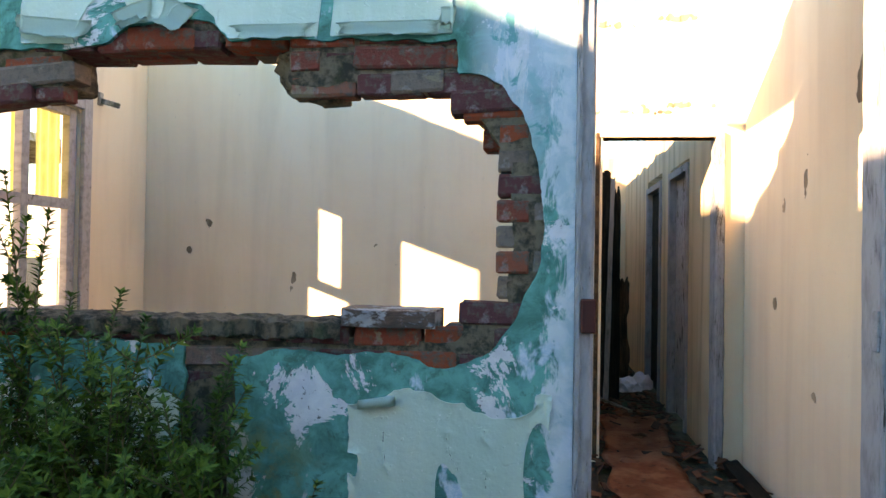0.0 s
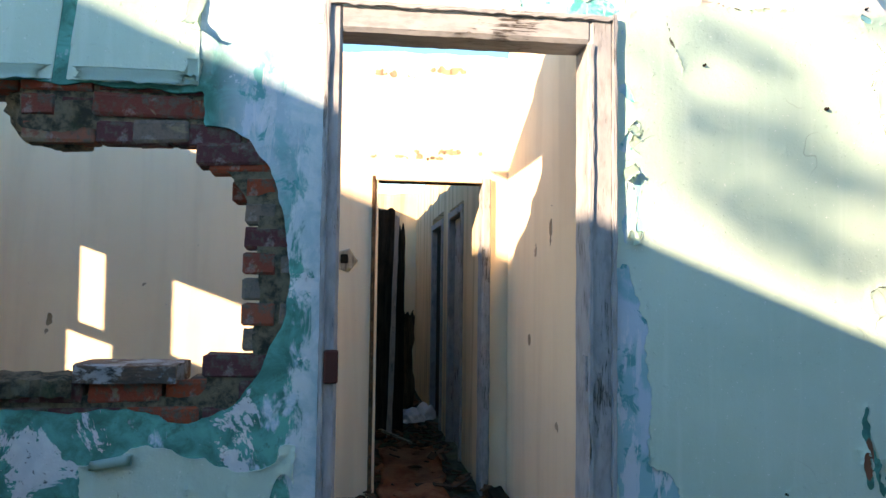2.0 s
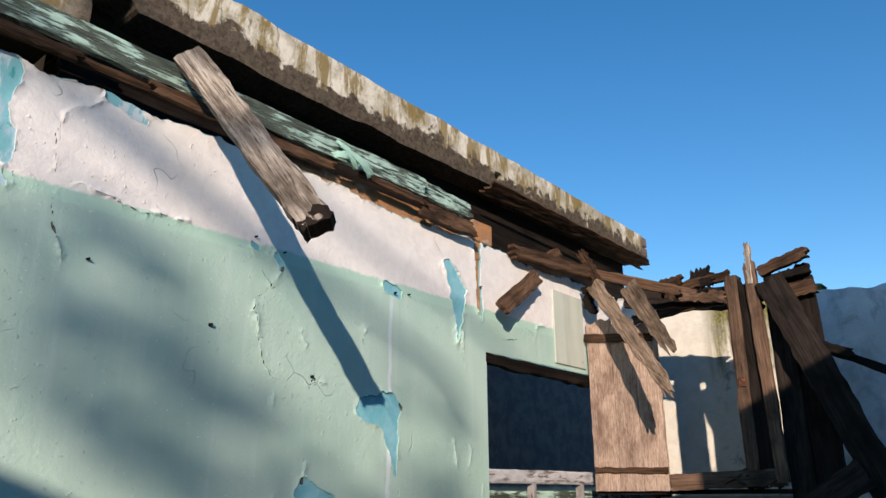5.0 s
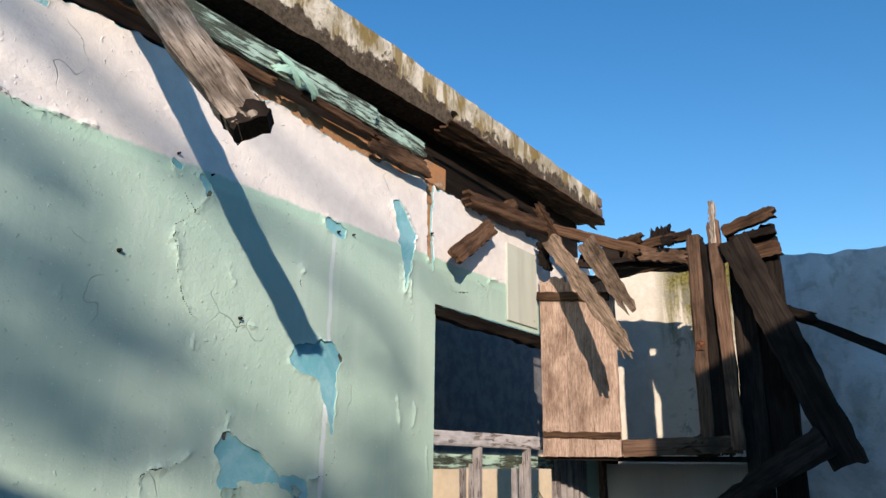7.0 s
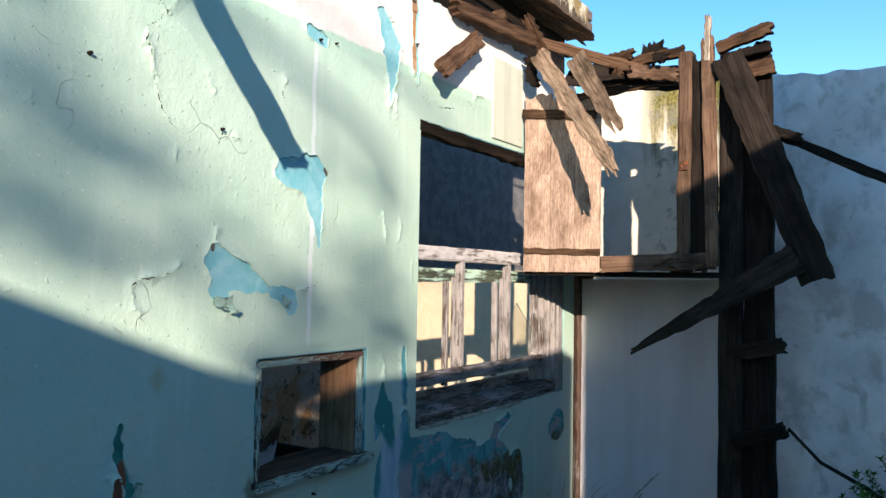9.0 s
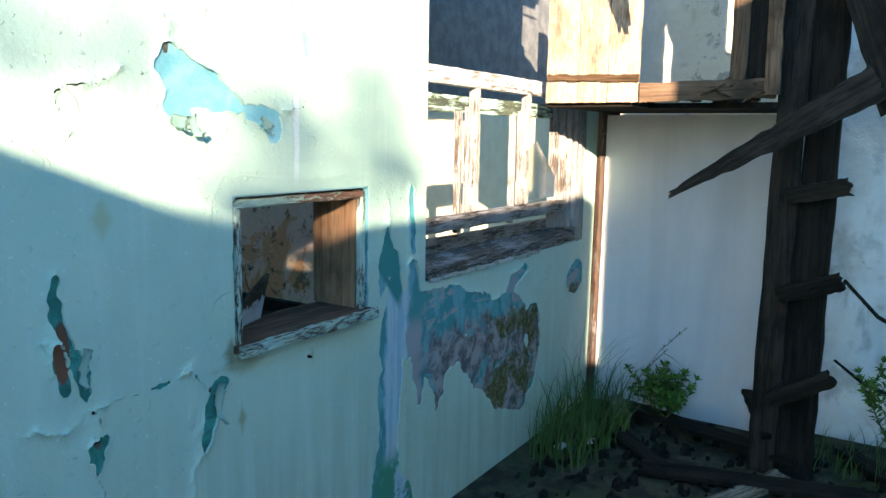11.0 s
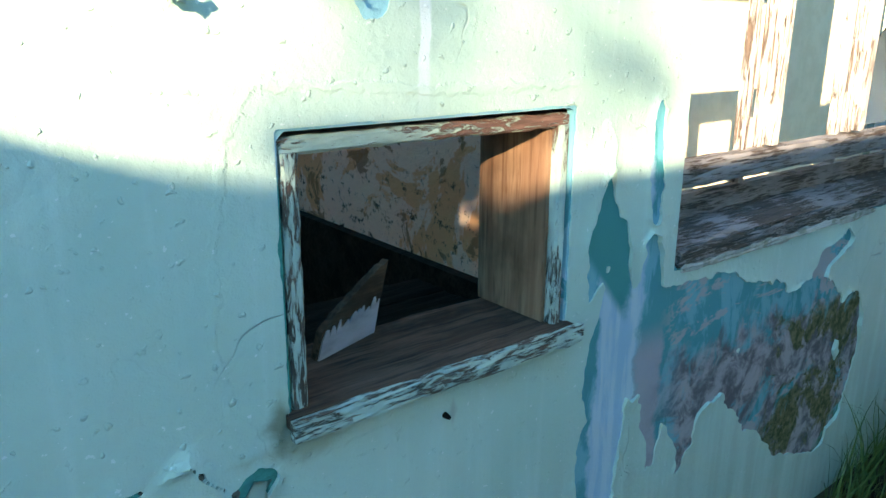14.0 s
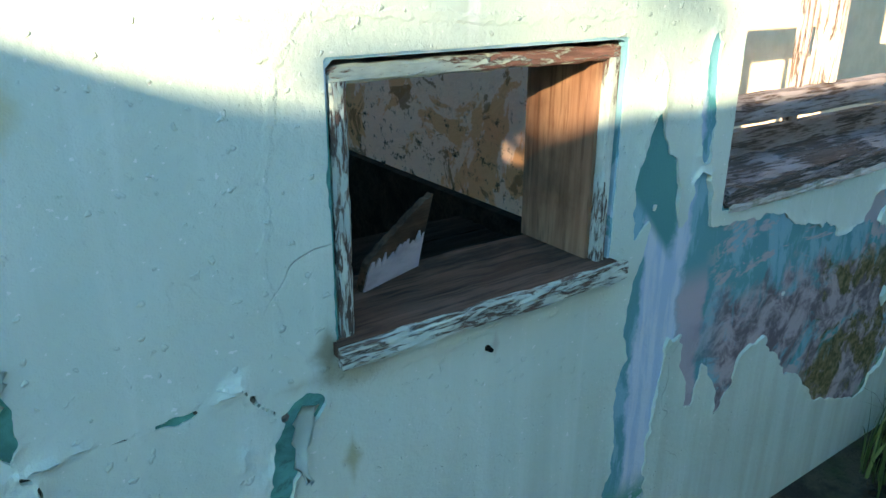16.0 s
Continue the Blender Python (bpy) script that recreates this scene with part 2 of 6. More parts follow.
def make_undercoat():
    """Old teal and blue coats over pale plaster, mottled, with grey and mossy damp low down on one stretch."""
    n = Nodes("old_teal_coats", 0.8, 0.07)
    big, mid, fine = n.noise(3.0, 6, 0.6, 0.4), n.noise(9, 6, 0.65, 0.6, offset=(3, 0, 1)), n.noise(60, 4, 0.7)
    streak = n.noise(5, 5, 0.6, 0.3, stretch=(1.3, 1, 0.7), offset=(5, 0, 2))
    teal = n.mix(n.ramp(mid, 0.35, 0.65), (0.001, 0.17, 0.145), (0.006, 0.36, 0.32))
    teal = n.mix(n.ramp(n.noise(16, 7, 0.75, 0.4, offset=(4, 0, 4)), 0.52, 0.62, 0, 0.7), teal, (0.02, 0.12, 0.10))
    blue = n.mix(n.ramp(fine, 0.4, 0.6), (0.26, 0.50, 0.60), (0.42, 0.60, 0.68))
    c = n.mix(n.ramp(streak, 0.58, 0.63), teal, blue)
    pale = n.mix(n.ramp(mid, 0.3, 0.7), (0.48, 0.54, 0.58), (0.66, 0.70, 0.71))
    c = n.mix(n.ramp(n.noise(3.6, 8, 0.72, 0.5, offset=(9, 0, 4)), 0.565, 0.58), c, n.mix(n.ramp(n.noise(38, 5, 0.7), 0.60, 0.66), pale, (0.10, 0.10, 0.11)))
    x = n.axis("X")
    z = n.axis("Z")
    bluish = n.mix(n.ramp(streak, 0.44, 0.54), (0.38, 0.54, 0.64), (0.17, 0.45, 0.51))
    bluish = n.mix(n.ramp(mid, 0.55, 0.6), bluish, (0.035, 0.31, 0.33))
    bluish = n.mix(n.ramp(n.noise(9, 6, 0.7, 0.6, stretch=(2, 1, 0.5), offset=(2, 0, 9)), 0.55, 0.6, 0, 0.8), bluish, (0.56, 0.62, 0.68))
    upper = n.math("MULTIPLY", n.ramp(x, -0.1, 0.05), n.ramp(n.math("ADD", z, n.math("MULTIPLY", mid, 0.5)), 1.95, 2.4, 0, 0.85))
    c = n.mix(n.math("MAXIMUM", n.ramp(x, 1.18, 1.24), upper), c, bluish)
    # Paler and mottled from z 2.25 up, left of the doorway.
    paler_top = n.math("MULTIPLY", n.math("MULTIPLY", n.ramp(x, -0.2, -0.12), n.ramp(x, 0.32, 0.28)), n.ramp(z, 2.25, 2.5))
    c = n.mix(n.math("MULTIPLY", paler_top, n.ramp(streak, 0.42, 0.55, 0.25, 0.8)), c, (0.52, 0.66, 0.70))
    beside = n.math("MULTIPLY", n.ramp(n.math("ADD", x, n.math("MULTIPLY", n.math("SUBTRACT", n.noise(7, 7, 0.7, 0.5, stretch=(1.5, 1, 0.6), offset=(3, 0, 7)), 0.5), 0.5)), 0.17, 0.21), n.ramp(x, 0.32, 0.28))
    c = n.mix(n.math("MULTIPLY", beside, 0.85), c, n.mix(n.ramp(mid, 0.4, 0.6), (0.36, 0.55, 0.62), (0.58, 0.66, 0.70)))
    low = n.math("MULTIPLY", n.math("MULTIPLY", n.ramp(x, 1.9, 1.95), n.ramp(x, 3.2, 3.1)), n.ramp(z, 1.35, 1.3))
    c = n.mix(low, c, teal)
    right = n.math("MULTIPLY", n.ramp(x, 1.9, 2.0), n.ramp(z, 1.3, 1.45))
    c = n.mix(right, c, n.mix(n.ramp(mid, 0.35, 0.65), (0.13, 0.42, 0.50), (0.24, 0.52, 0.60)))
    far = n.mix(n.ramp(n.noise(5, 6, 0.65, 0.5, stretch=(2, 1, 0.8), offset=(6, 0, 3)), 0.46, 0.54), (0.03, 0.27, 0.29), (0.10, 0.37, 0.43))
    ragx = n.math("ADD", x, n.math("MULTIPLY", n.math("SUBTRACT", n.noise(7, 6, 0.65), 0.5), 0.12))
    strip = n.mix(n.ramp(n.noise(8, 5, 0.6, 0.3, stretch=(4, 1, 0.5)), 0.4, 0.6), (0.26, 0.46, 0.58), (0.40, 0.55, 0.61))
    far = n.mix(n.math("MULTIPLY", n.ramp(ragx, 3.385, 3.40), n.ramp(ragx, 3.55, 3.53)), far, strip)
    tongue = n.math("MULTIPLY", n.ramp(ragx, 3.50, 3.47), n.ramp(n.math("ADD", z, n.math("MULTIPLY", x, 1.2)), 5.08, 5.12))
    far = n.mix(tongue, far, (0.012, 0.24, 0.235))
    far = n.mix(n.math("MULTIPLY", n.math("MULTIPLY", n.ramp(ragx, 3.53, 3.55), n.ramp(ragx, 3.64, 3.62)), n.ramp(z, 0.9, 0.8)), far, (0.34, 0.33, 0.36))
    far = n.mix(n.math("MULTIPLY", n.ramp(n.noise(4, 6, 0.7, 0.6, stretch=(0.8, 1, 1.6), offset=(2, 0, 5)), 0.54, 0.58), n.ramp(x, 3.6, 3.7)), far, (0.33, 0.34, 0.35))
    far = n.mix(n.math("MULTIPLY", n.ramp(z, 0.4, 0.3), n.ramp(n.noise(11, 6, 0.7), 0.42, 0.5)), far, (0.03, 0.26, 0.18))
    c = n.mix(n.math("MULTIPLY", n.ramp(x, 3.3, 3.32), n.ramp(z, 1.45, 1.4)), c, far)
    spot = n.math("ADD", n.math("POWER", n.math("DIVIDE", n.math("ABSOLUTE", n.math("SUBTRACT", x, 2.175)), 0.02), 2.0), n.math("POWER", n.math("DIVIDE", n.math("ABSOLUTE", n.math("SUBTRACT", z, 1.06)), 0.075), 2.0))
    c = n.mix(n.ramp(n.math("ADD", spot, n.math("MULTIPLY", mid, 1.2)), 1.7, 1.4), c, (0.24, 0.09, 0.06))
    damp = n.math("MULTIPLY", n.ramp(x, 3.55, 3.75), n.ramp(n.math("ADD", z, n.math("MULTIPLY", n.math("SUBTRACT", mid, 0.5), 0.4)), 0.80, 0.70))
    grey = n.mix(n.ramp(n.noise(14, 7, 0.7, 0.5), 0.4, 0.6), (0.34, 0.32, 0.33), (0.13, 0.11, 0.12))
    moss = n.mix(n.ramp(n.noise(34, 7, 0.75), 0.38, 0.66), (0.06, 0.06, 0.022), (0.22, 0.18, 0.10))
    g2 = n.mix(n.ramp(n.math("MULTIPLY", n.ramp(x, 4.05, 4.25), n.ramp(n.noise(6, 7, 0.7, 0.4), 0.42, 0.60)), 0.2, 0.7), grey, moss)
    c = n.mix(n.math("MULTIPLY", damp, n.ramp(n.noise(5, 6, 0.65, 0.6, offset=(1, 0, 7)), 0.36, 0.46)), c, g2)
    left_moss = n.math("MULTIPLY", n.ramp(x, -0.45, -0.75), n.ramp(z, 1.15, 0.8))
    c = n.mix(n.math("MULTIPLY", left_moss, n.ramp(n.noise(8, 6, 0.65), 0.42, 0.6)), c, (0.16, 0.20, 0.08))
    h = n.math("ADD", n.math("MULTIPLY", mid, 0.6), n.math("MULTIPLY", fine, 0.4))
    return n.done(c, h, 0.006)


def make_topcoat():
    """Mint paint to shoulder height and above, white over it, with faint runs, dirt and fine wrinkles."""
    n = Nodes("mint_and_white_paint", 0.42, 0.4)
    big, mid, fine = n.noise(1.6, 5, 0.55, 0.3), n.noise(12, 6, 0.65, 0.2), n.noise(70, 4, 0.6)
    runs = n.noise(6, 4, 0.6, 0.2, stretch=(3, 1, 0.18))
    x, z = n.axis("X"), n.axis("Z")
    mint = n.mix(n.ramp(big, 0.35, 0.65), (0.375, 0.56, 0.485), (0.44, 0.61, 0.535))
    mint = n.mix(n.ramp(runs, 0.5, 0.75, 0.0, 0.35), mint, (0.56, 0.71, 0.66))
    white = n.mix(n.ramp(mid, 0.35, 0.7), (0.84, 0.81, 0.78), (0.74, 0.71, 0.69))
    edge = n.math("ADD", z, n.math("MULTIPLY", n.math("SUBTRACT", n.noise(18, 4, 0.6), 0.5), 0.03))
    high = n.ramp(edge, 2.615, 2.635)
    c = n.mix(high, mint, white)
    c = n.mix(n.math("MULTIPLY", n.ramp(edge, 2.58, 2.60), n.ramp(edge, 2.645, 2.63)), c, (0.42, 0.64, 0.54))
    drip = n.math("ABSOLUTE", n.math("SUBTRACT", n.math("ADD", x, n.math("MULTIPLY", n.noise(9, 3), 0.03)), 2.955))
    drip = n.math("MULTIPLY", n.ramp(drip, 0.014, 0.008), n.math("MULTIPLY", n.ramp(z, 1.38, 1.5), n.ramp(z, 2.62, 2.5)))
    c = n.mix(n.math("MULTIPLY", drip, 0.8), c, (0.66, 0.74, 0.78))
    c = n.mix(n.ramp(n.noise(30, 5, 0.7, offset=(2, 0, 5)), 0.68, 0.76, 0.0, 0.5), c, (0.30, 0.40, 0.34))
    c = n.mix(n.ramp(n.noise(90, 2, 0.5, offset=(7, 0, 3)), 0.70, 0.74, 0.0, 0.6), c, (0.74, 0.78, 0.76))
    c = n.mix(n.math("MULTIPLY", n.ramp(runs, 0.6, 0.35), n.ramp(z, 0.9, 0.2, 0.0, 0.5)), c, (0.33, 0.40, 0.33))
    for cx, cz, rx, rz, colour in ((2.665, 0.945, 0.035, 0.05, (0.17, 0.16, 0.08)), (2.70, 0.905, 0.10, 0.035, (0.30, 0.32, 0.22)), (2.70, 0.74, 0.02, 0.045, (0.26, 0.27, 0.13)), (3.0, 0.86, 0.012, 0.03, (0.36, 0.40, 0.36)), (2.29, 1.36, 0.03, 0.05, (0.42, 0.44, 0.27))):
        off = n.math("ADD", n.math("ABSOLUTE", n.math("DIVIDE", n.math("SUBTRACT", x, cx), rx)), n.math("ABSOLUTE", n.math("DIVIDE", n.math("SUBTRACT", z, cz), rz)))
        c = n.mix(n.ramp(n.math("ADD", off, n.math("MULTIPLY", n.math("SUBTRACT", mid, 0.5), 2.0)), 1.4, 0.3, 0, 0.75), c, colour)
    warp = n.t.nodes.new("ShaderNodeVectorMath")
    warp.operation = "MULTIPLY_ADD"
    wob = n.t.nodes.new("ShaderNodeTexNoise")
    wob.inputs["Scale"].default_value = 5.0
    n.t.links.new(n.co, wob.inputs["Vector"])
    n.t.links.new(wob.outputs["Color"], warp.inputs[0])
    warp.inputs[1].default_value = (0.35, 0.35, 0.35)
    n.t.links.new(n.co, warp.inputs[2])
    split = n.math("MULTIPLY", n.ramp(n.cells(2.1, vector=warp.outputs[0]), 0.005, 0.001), n.ramp(n.noise(1.9, 3, 0.5, offset=(4, 0, 8)), 0.56, 0.64))
    split = n.math("MULTIPLY", split, 0.6)
    ridge = cracks(n, HATCH_RIDGES, 0.011, 0.05)
    c = n.mix(n.math("MULTIPLY", split, 0.6), c, (0.12, 0.15, 0.13))
    n1 = n.math("MULTIPLY", fine, 0.3)
    n2 = n.math("ADD", n.math("MULTIPLY", mid, 0.55), n1)
    h = n.math("SUBTRACT", n.math("ADD", n2, n.math("MULTIPLY", big, 1.2)), n.math("MULTIPLY", split, 0.6))
    pimple = n.ramp(n.noise(55, 2, 0.4, offset=(1, 0, 9)), 0.66, 0.74)
    h = n.math("ADD", h, n.math("ADD", n.math("MULTIPLY", ridge, 0.16), n.math("MULTIPLY", pimple, 0.25)))
    return n.done(c, h, 0.007, n.ramp(mid, 0.3, 0.7, 0.35, 0.55))


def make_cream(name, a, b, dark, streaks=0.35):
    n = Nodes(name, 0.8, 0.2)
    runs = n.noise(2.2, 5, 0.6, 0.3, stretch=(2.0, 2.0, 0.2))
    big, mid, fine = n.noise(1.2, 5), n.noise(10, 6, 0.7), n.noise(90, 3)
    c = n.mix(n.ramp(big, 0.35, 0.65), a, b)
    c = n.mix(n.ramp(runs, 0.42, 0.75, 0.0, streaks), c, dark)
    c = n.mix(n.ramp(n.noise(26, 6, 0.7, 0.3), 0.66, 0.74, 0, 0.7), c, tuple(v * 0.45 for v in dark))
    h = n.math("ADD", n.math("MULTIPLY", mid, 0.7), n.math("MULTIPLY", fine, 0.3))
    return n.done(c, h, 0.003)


def shifted(n, stretch):
    """Coordinates along the piece, moved by a chance of its own."""
    add = n.t.nodes.new("ShaderNodeVectorMath")
    add.operation = "ADD"
    mul = n.math("MULTIPLY", n.chance(), 37.0)
    n.t.links.new(n.moved(stretch), add.inputs[0])
    n.t.links.new(mul, add.inputs[1])
    return add.outputs[0]


def noise_on(n, vector, scale=1.0, detail=5, rough=0.6, warp=0.0):
    t = n.t.nodes.new("ShaderNodeTexNoise")
    t.inputs["Scale"].default_value, t.inputs["Detail"].default_value = scale, detail
    t.inputs["Roughness"].default_value, t.inputs["Distortion"].default_value = rough, warp
    n.t.links.new(vector, t.inputs["Vector"])
    return t.outputs["Fac"]


def make_wood(name, a, b, dark, rough=0.8, grain=(1.6, 30, 30), stripes=0.6):
    """Old timber with its grain along the x of each piece."""
    n = Nodes(name, rough, 0.1)
    g1 = noise_on(n, shifted(n, grain), 1.0, 6, 0.7, 0.5)
    g2 = noise_on(n, shifted(n, tuple(v * 3.5 for v in grain)), 1.0, 4, 0.6, 0.2)
    blot = noise_on(n, shifted(n, (4, 7, 7)), 1.0, 5, 0.6)
    c = n.mix(n.ramp(g1, 0.38, 0.62), a, b)
    c = n.mix(n.ramp(g2, 0.5, 0.66, 0.0, stripes), c, dark)
    c = n.mix(n.ramp(blot, 0.45, 0.7, 0.0, 0.75), c, dark)
    c = n.tint(c, n.chance(), 0.3)
    h = n.math("ADD", n.math("MULTIPLY", g1, 0.6), n.math("MULTIPLY", g2, 0.4))
    return n.done(c, h, 0.005)


def make_flaked(name, paint, under, much=0.5, size=(5, 22, 22)):
    """Timber whose paint has flaked away in patches that follow the grain."""
    n = Nodes(name, 0.65, 0.3)
    f = n.math("ADD", n.math("MULTIPLY", noise_on(n, shifted(n, size), 1.0, 7, 0.75, 0.5), 0.6), n.math("MULTIPLY", noise_on(n, shifted(n, (3, 4, 4)), 1.0, 4), 0.4))
    wood = n.mix(n.ramp(noise_on(n, shifted(n, (6, 60, 60)), 1.0, 5, 0.7), 0.35, 0.65), under, tuple(v * 0.45 for v in under))
    coat = n.mix(n.ramp(noise_on(n, shifted(n, (10, 24, 24))), 0.4, 0.7), paint, tuple(v * 0.68 for v in paint))
    m = n.ramp(f, much - 0.02, much + 0.02)
    c = n.mix(m, coat, wood)
    h = n.math("SUBTRACT", n.math("MULTIPLY", noise_on(n, shifted(n, (30, 90, 90))), 0.4), n.math("MULTIPLY", m, 0.6))
    return n.done(c, h, 0.004)


def make_brick():
    n = Nodes("old_brick", 0.9, 0.15)
    r = n.chance()
    base = n.mix(n.ramp(r, 0.3, 0.7), (0.13, 0.040, 0.042), (0.34, 0.062, 0.028))
    base = n.mix(n.ramp(r, 0.75, 0.8), base, (0.19, 0.14, 0.12))
    c = n.mix(n.ramp(n.noise(26, 6, 0.7), 0.45, 0.65), base, (0.12, 0.10, 0.085))
    c = n.mix(n.ramp(n.noise(12, 6, 0.7, offset=(4, 2, 0)), 0.60, 0.68, 0, 0.35), c, (0.36, 0.33, 0.33))
    smear = noise_on(n, shifted(n, (7, 7, 7)), 1.0, 6, 0.7, 0.6)
    c = n.mix(n.ramp(smear, 0.60, 0.66, 0, 0.85), c, (0.26, 0.20, 0.14))
    h = n.math("ADD", n.noise(30, 6, 0.7), n.math("MULTIPLY", n.noise(120, 3), 0.4))
    return n.done(c, h, 0.008)


def make_orange():
    n = Nodes("raw_orange_brick", 0.92, 0.1)
    c = n.mix(n.ramp(n.noise(14, 6, 0.7), 0.4, 0.6), (0.46, 0.22, 0.10), (0.34, 0.20, 0.12))
    c = n.mix(n.ramp(n.noise(7, 6, 0.7, 0.4, offset=(3, 1, 2)), 0.54, 0.62, 0, 0.8), c, (0.48, 0.40, 0.31))
    c = n.mix(n.ramp(n.noise(30, 6, 0.7), 0.6, 0.68), c, (0.09, 0.055, 0.035))
    return n.done(c, n.noise(40, 6, 0.7), 0.008)


def make_mortar():
    n = Nodes("crumbling_mortar", 0.95, 0.1)
    c = n.mix(n.ramp(n.noise(18, 7, 0.7), 0.4, 0.62), (0.21, 0.165, 0.12), (0.06, 0.048, 0.038))
    c = n.mix(n.ramp(n.noise(7, 5), 0.55, 0.7, 0, 0.6), c, (0.06, 0.07, 0.028))
    return n.done(c, n.noise(45, 7, 0.75), 0.02)


def make_cement(name, a, b, dark, moss=0.4, drips=True):
    n = Nodes(name, 0.9, 0.2)
    big, mid = n.noise(2.5, 6, 0.6, 0.4), n.noise(11, 7, 0.7, 0.3)
    runs = n.noise(5, 6, 0.65, 0.3, stretch=(3.0, 3.0, 0.3) if drips else (1.0, 1.0, 0.7))
    c = n.mix(n.ramp(big, 0.4, 0.62), a, b)
    c = n.mix(n.ramp(runs, 0.48, 0.62, 0, 0.8), c, dark)
    c = n.mix(n.ramp(n.noise(6, 6, 0.7, 0.5, offset=(7, 1, 3)), 0.56, 0.66, 0, moss), c, (0.16, 0.15, 0.04))
    c = n.mix(n.ramp(mid, 0.6, 0.72, 0, 0.5), c, dark)
    h = n.math("ADD", n.math("MULTIPLY", mid, 0.7), n.math("MULTIPLY", n.noise(70, 4), 0.3))
    return n.done(c, h, 0.01)


def make_ground():
    n = Nodes("littered_soil", 0.95, 0.1)
    c = n.mix(n.ramp(n.noise(7, 7, 0.7), 0.4, 0.6), (0.045, 0.038, 0.03), (0.10, 0.085, 0.06))
    c = n.mix(n.ramp(n.noise(3, 5), 0.5, 0.65, 0, 0.6), c, (0.05, 0.075, 0.025))
    return n.done(c, n.noise(35, 7, 0.7), 0.03)


def make_leaf(name, a, b):
    n = Nodes(name, 0.55, 0.2)
    c = n.mix(n.island(), a, b)
    n.bsdf.inputs["Subsurface Weight"].default_value = 0.0
    return n.done(c)


def make_peeled():
    """Ochre and cream distemper blistering off a damp wall, with black mould towards the floor."""
    n = Nodes("damp_peeling_wall", 0.9, 0.15)
    z = n.axis("Z")
    a, b, fine = n.noise(3.2, 7, 0.65, 0.5), n.noise(8, 7, 0.7, 0.8, offset=(2, 5, 1)), n.noise(45, 5, 0.7)
    c = n.mix(n.ramp(a, 0.47, 0.50), (0.78, 0.42, 0.22), (0.86, 0.64, 0.48))
    c = n.mix(n.ramp(b, 0.56, 0.60, 0, 0.8), c, (0.30, 0.13, 0.055))
    low = n.math("ADD", z, n.math("MULTIPLY", n.math("SUBTRACT", b, 0.5), 0.5))
    c = n.mix(n.math("MULTIPLY", n.ramp(low, 1.25, 0.95), n.ramp(n.noise(24, 6, 0.75), 0.54, 0.64)), c, (0.06, 0.03, 0.015))
    return n.done(c, n.math("ADD", n.math("MULTIPLY", b, 0.7), n.math("MULTIPLY", fine, 0.3)), 0.015)


def make_parapet():
    """Old cement render: dark grey at one end, pale and mossy further on, with brown dirt drawn along its lower edge."""
    n = Nodes("stained_parapet_render", 0.92, 0.15)
    x, z = n.axis("X"), n.axis("Z")
    mid, fine = n.noise(9, 7, 0.7, 0.5), n.noise(50, 5, 0.7)
    pale = n.mix(n.ramp(n.noise(5, 6, 0.65, 0.4), 0.4, 0.6), (0.40, 0.36, 0.27), (0.72, 0.67, 0.57))
    pale = n.mix(n.ramp(n.noise(4, 6, 0.7, 0.6, stretch=(2, 1, 0.5), offset=(3, 0, 6)), 0.47, 0.57, 0, 0.85), pale, (0.22, 0.15, 0.04))
    grey = n.mix(n.ramp(mid, 0.4, 0.62), (0.15, 0.135, 0.125), (0.33, 0.30, 0.27))
    c = n.mix(n.ramp(n.math("ADD", x, n.math("MULTIPLY", mid, 0.8)), 1.25, 1.7), grey, pale)
    line = n.math("ADD", z, n.math("MULTIPLY", n.math("SUBTRACT", n.noise(7, 6, 0.7, 0.4, offset=(1, 0, 2)), 0.5), 0.42))
    dirt = n.mix(n.ramp(fine, 0.35, 0.65), (0.055, 0.042, 0.03), (0.13, 0.10, 0.075))
    c = n.mix(n.math("MULTIPLY", n.ramp(line, 3.48, 3.45), n.ramp(x, 1.2, 1.5)), c, dirt)
    c = n.mix(n.ramp(n.noise(14, 7, 0.75, 0.5, stretch=(1.6, 1, 0.6), offset=(8, 0, 1)), 0.56, 0.64, 0, 0.7), c, (0.09, 0.08, 0.05))
    c = n.mix(cracks(n, PARAPET_CRACKS, 0.007, 0.06), c, (0.05, 0.04, 0.035))
    patch = n.math("ABSOLUTE", n.math("SUBTRACT", n.math("ADD", x, n.math("MULTIPLY", n.math("SUBTRACT", mid, 0.5), 0.12)), 0.95))
    c = n.mix(n.ramp(patch, 0.052, 0.04, 0, 0.85), c, (0.12, 0.10, 0.08))
    return n.done(c, n.math("ADD", n.math("MULTIPLY", mid, 0.7), n.math("MULTIPLY", fine, 0.3)), 0.014)


M_UNDER, M_TOP = make_undercoat(), make_topcoat()
M_CREAM = make_cream("cream_distemper", (0.80, 0.65, 0.48), (0.84, 0.70, 0.53), (0.58, 0.45, 0.32), 0.4)
# A darker, more streaked cream for the corridor.
M_DARKCREAM = make_cream("darker_cream_distemper", (0.60, 0.47, 0.31), (0.68, 0.54, 0.37), (0.20, 0.145, 0.09), 0.7)
M_GREYBLUE = make_cream("faded_grey_wall", (0.42, 0.42, 0.44), (0.52, 0.51, 0.52), (0.30, 0.30, 0.31), 0.5)
M_LAVENDER = make_cream("lavender_white_wall", (0.55, 0.54, 0.57), (0.63, 0.61, 0.63), (0.40, 0.39, 0.41), 0.4)
M_PEELED = make_peeled()
M_WEATHERED = make_cement("weathered_cement", (0.30, 0.26, 0.21), (0.55, 0.49, 0.41), (0.075, 0.06, 0.048), 0.8)
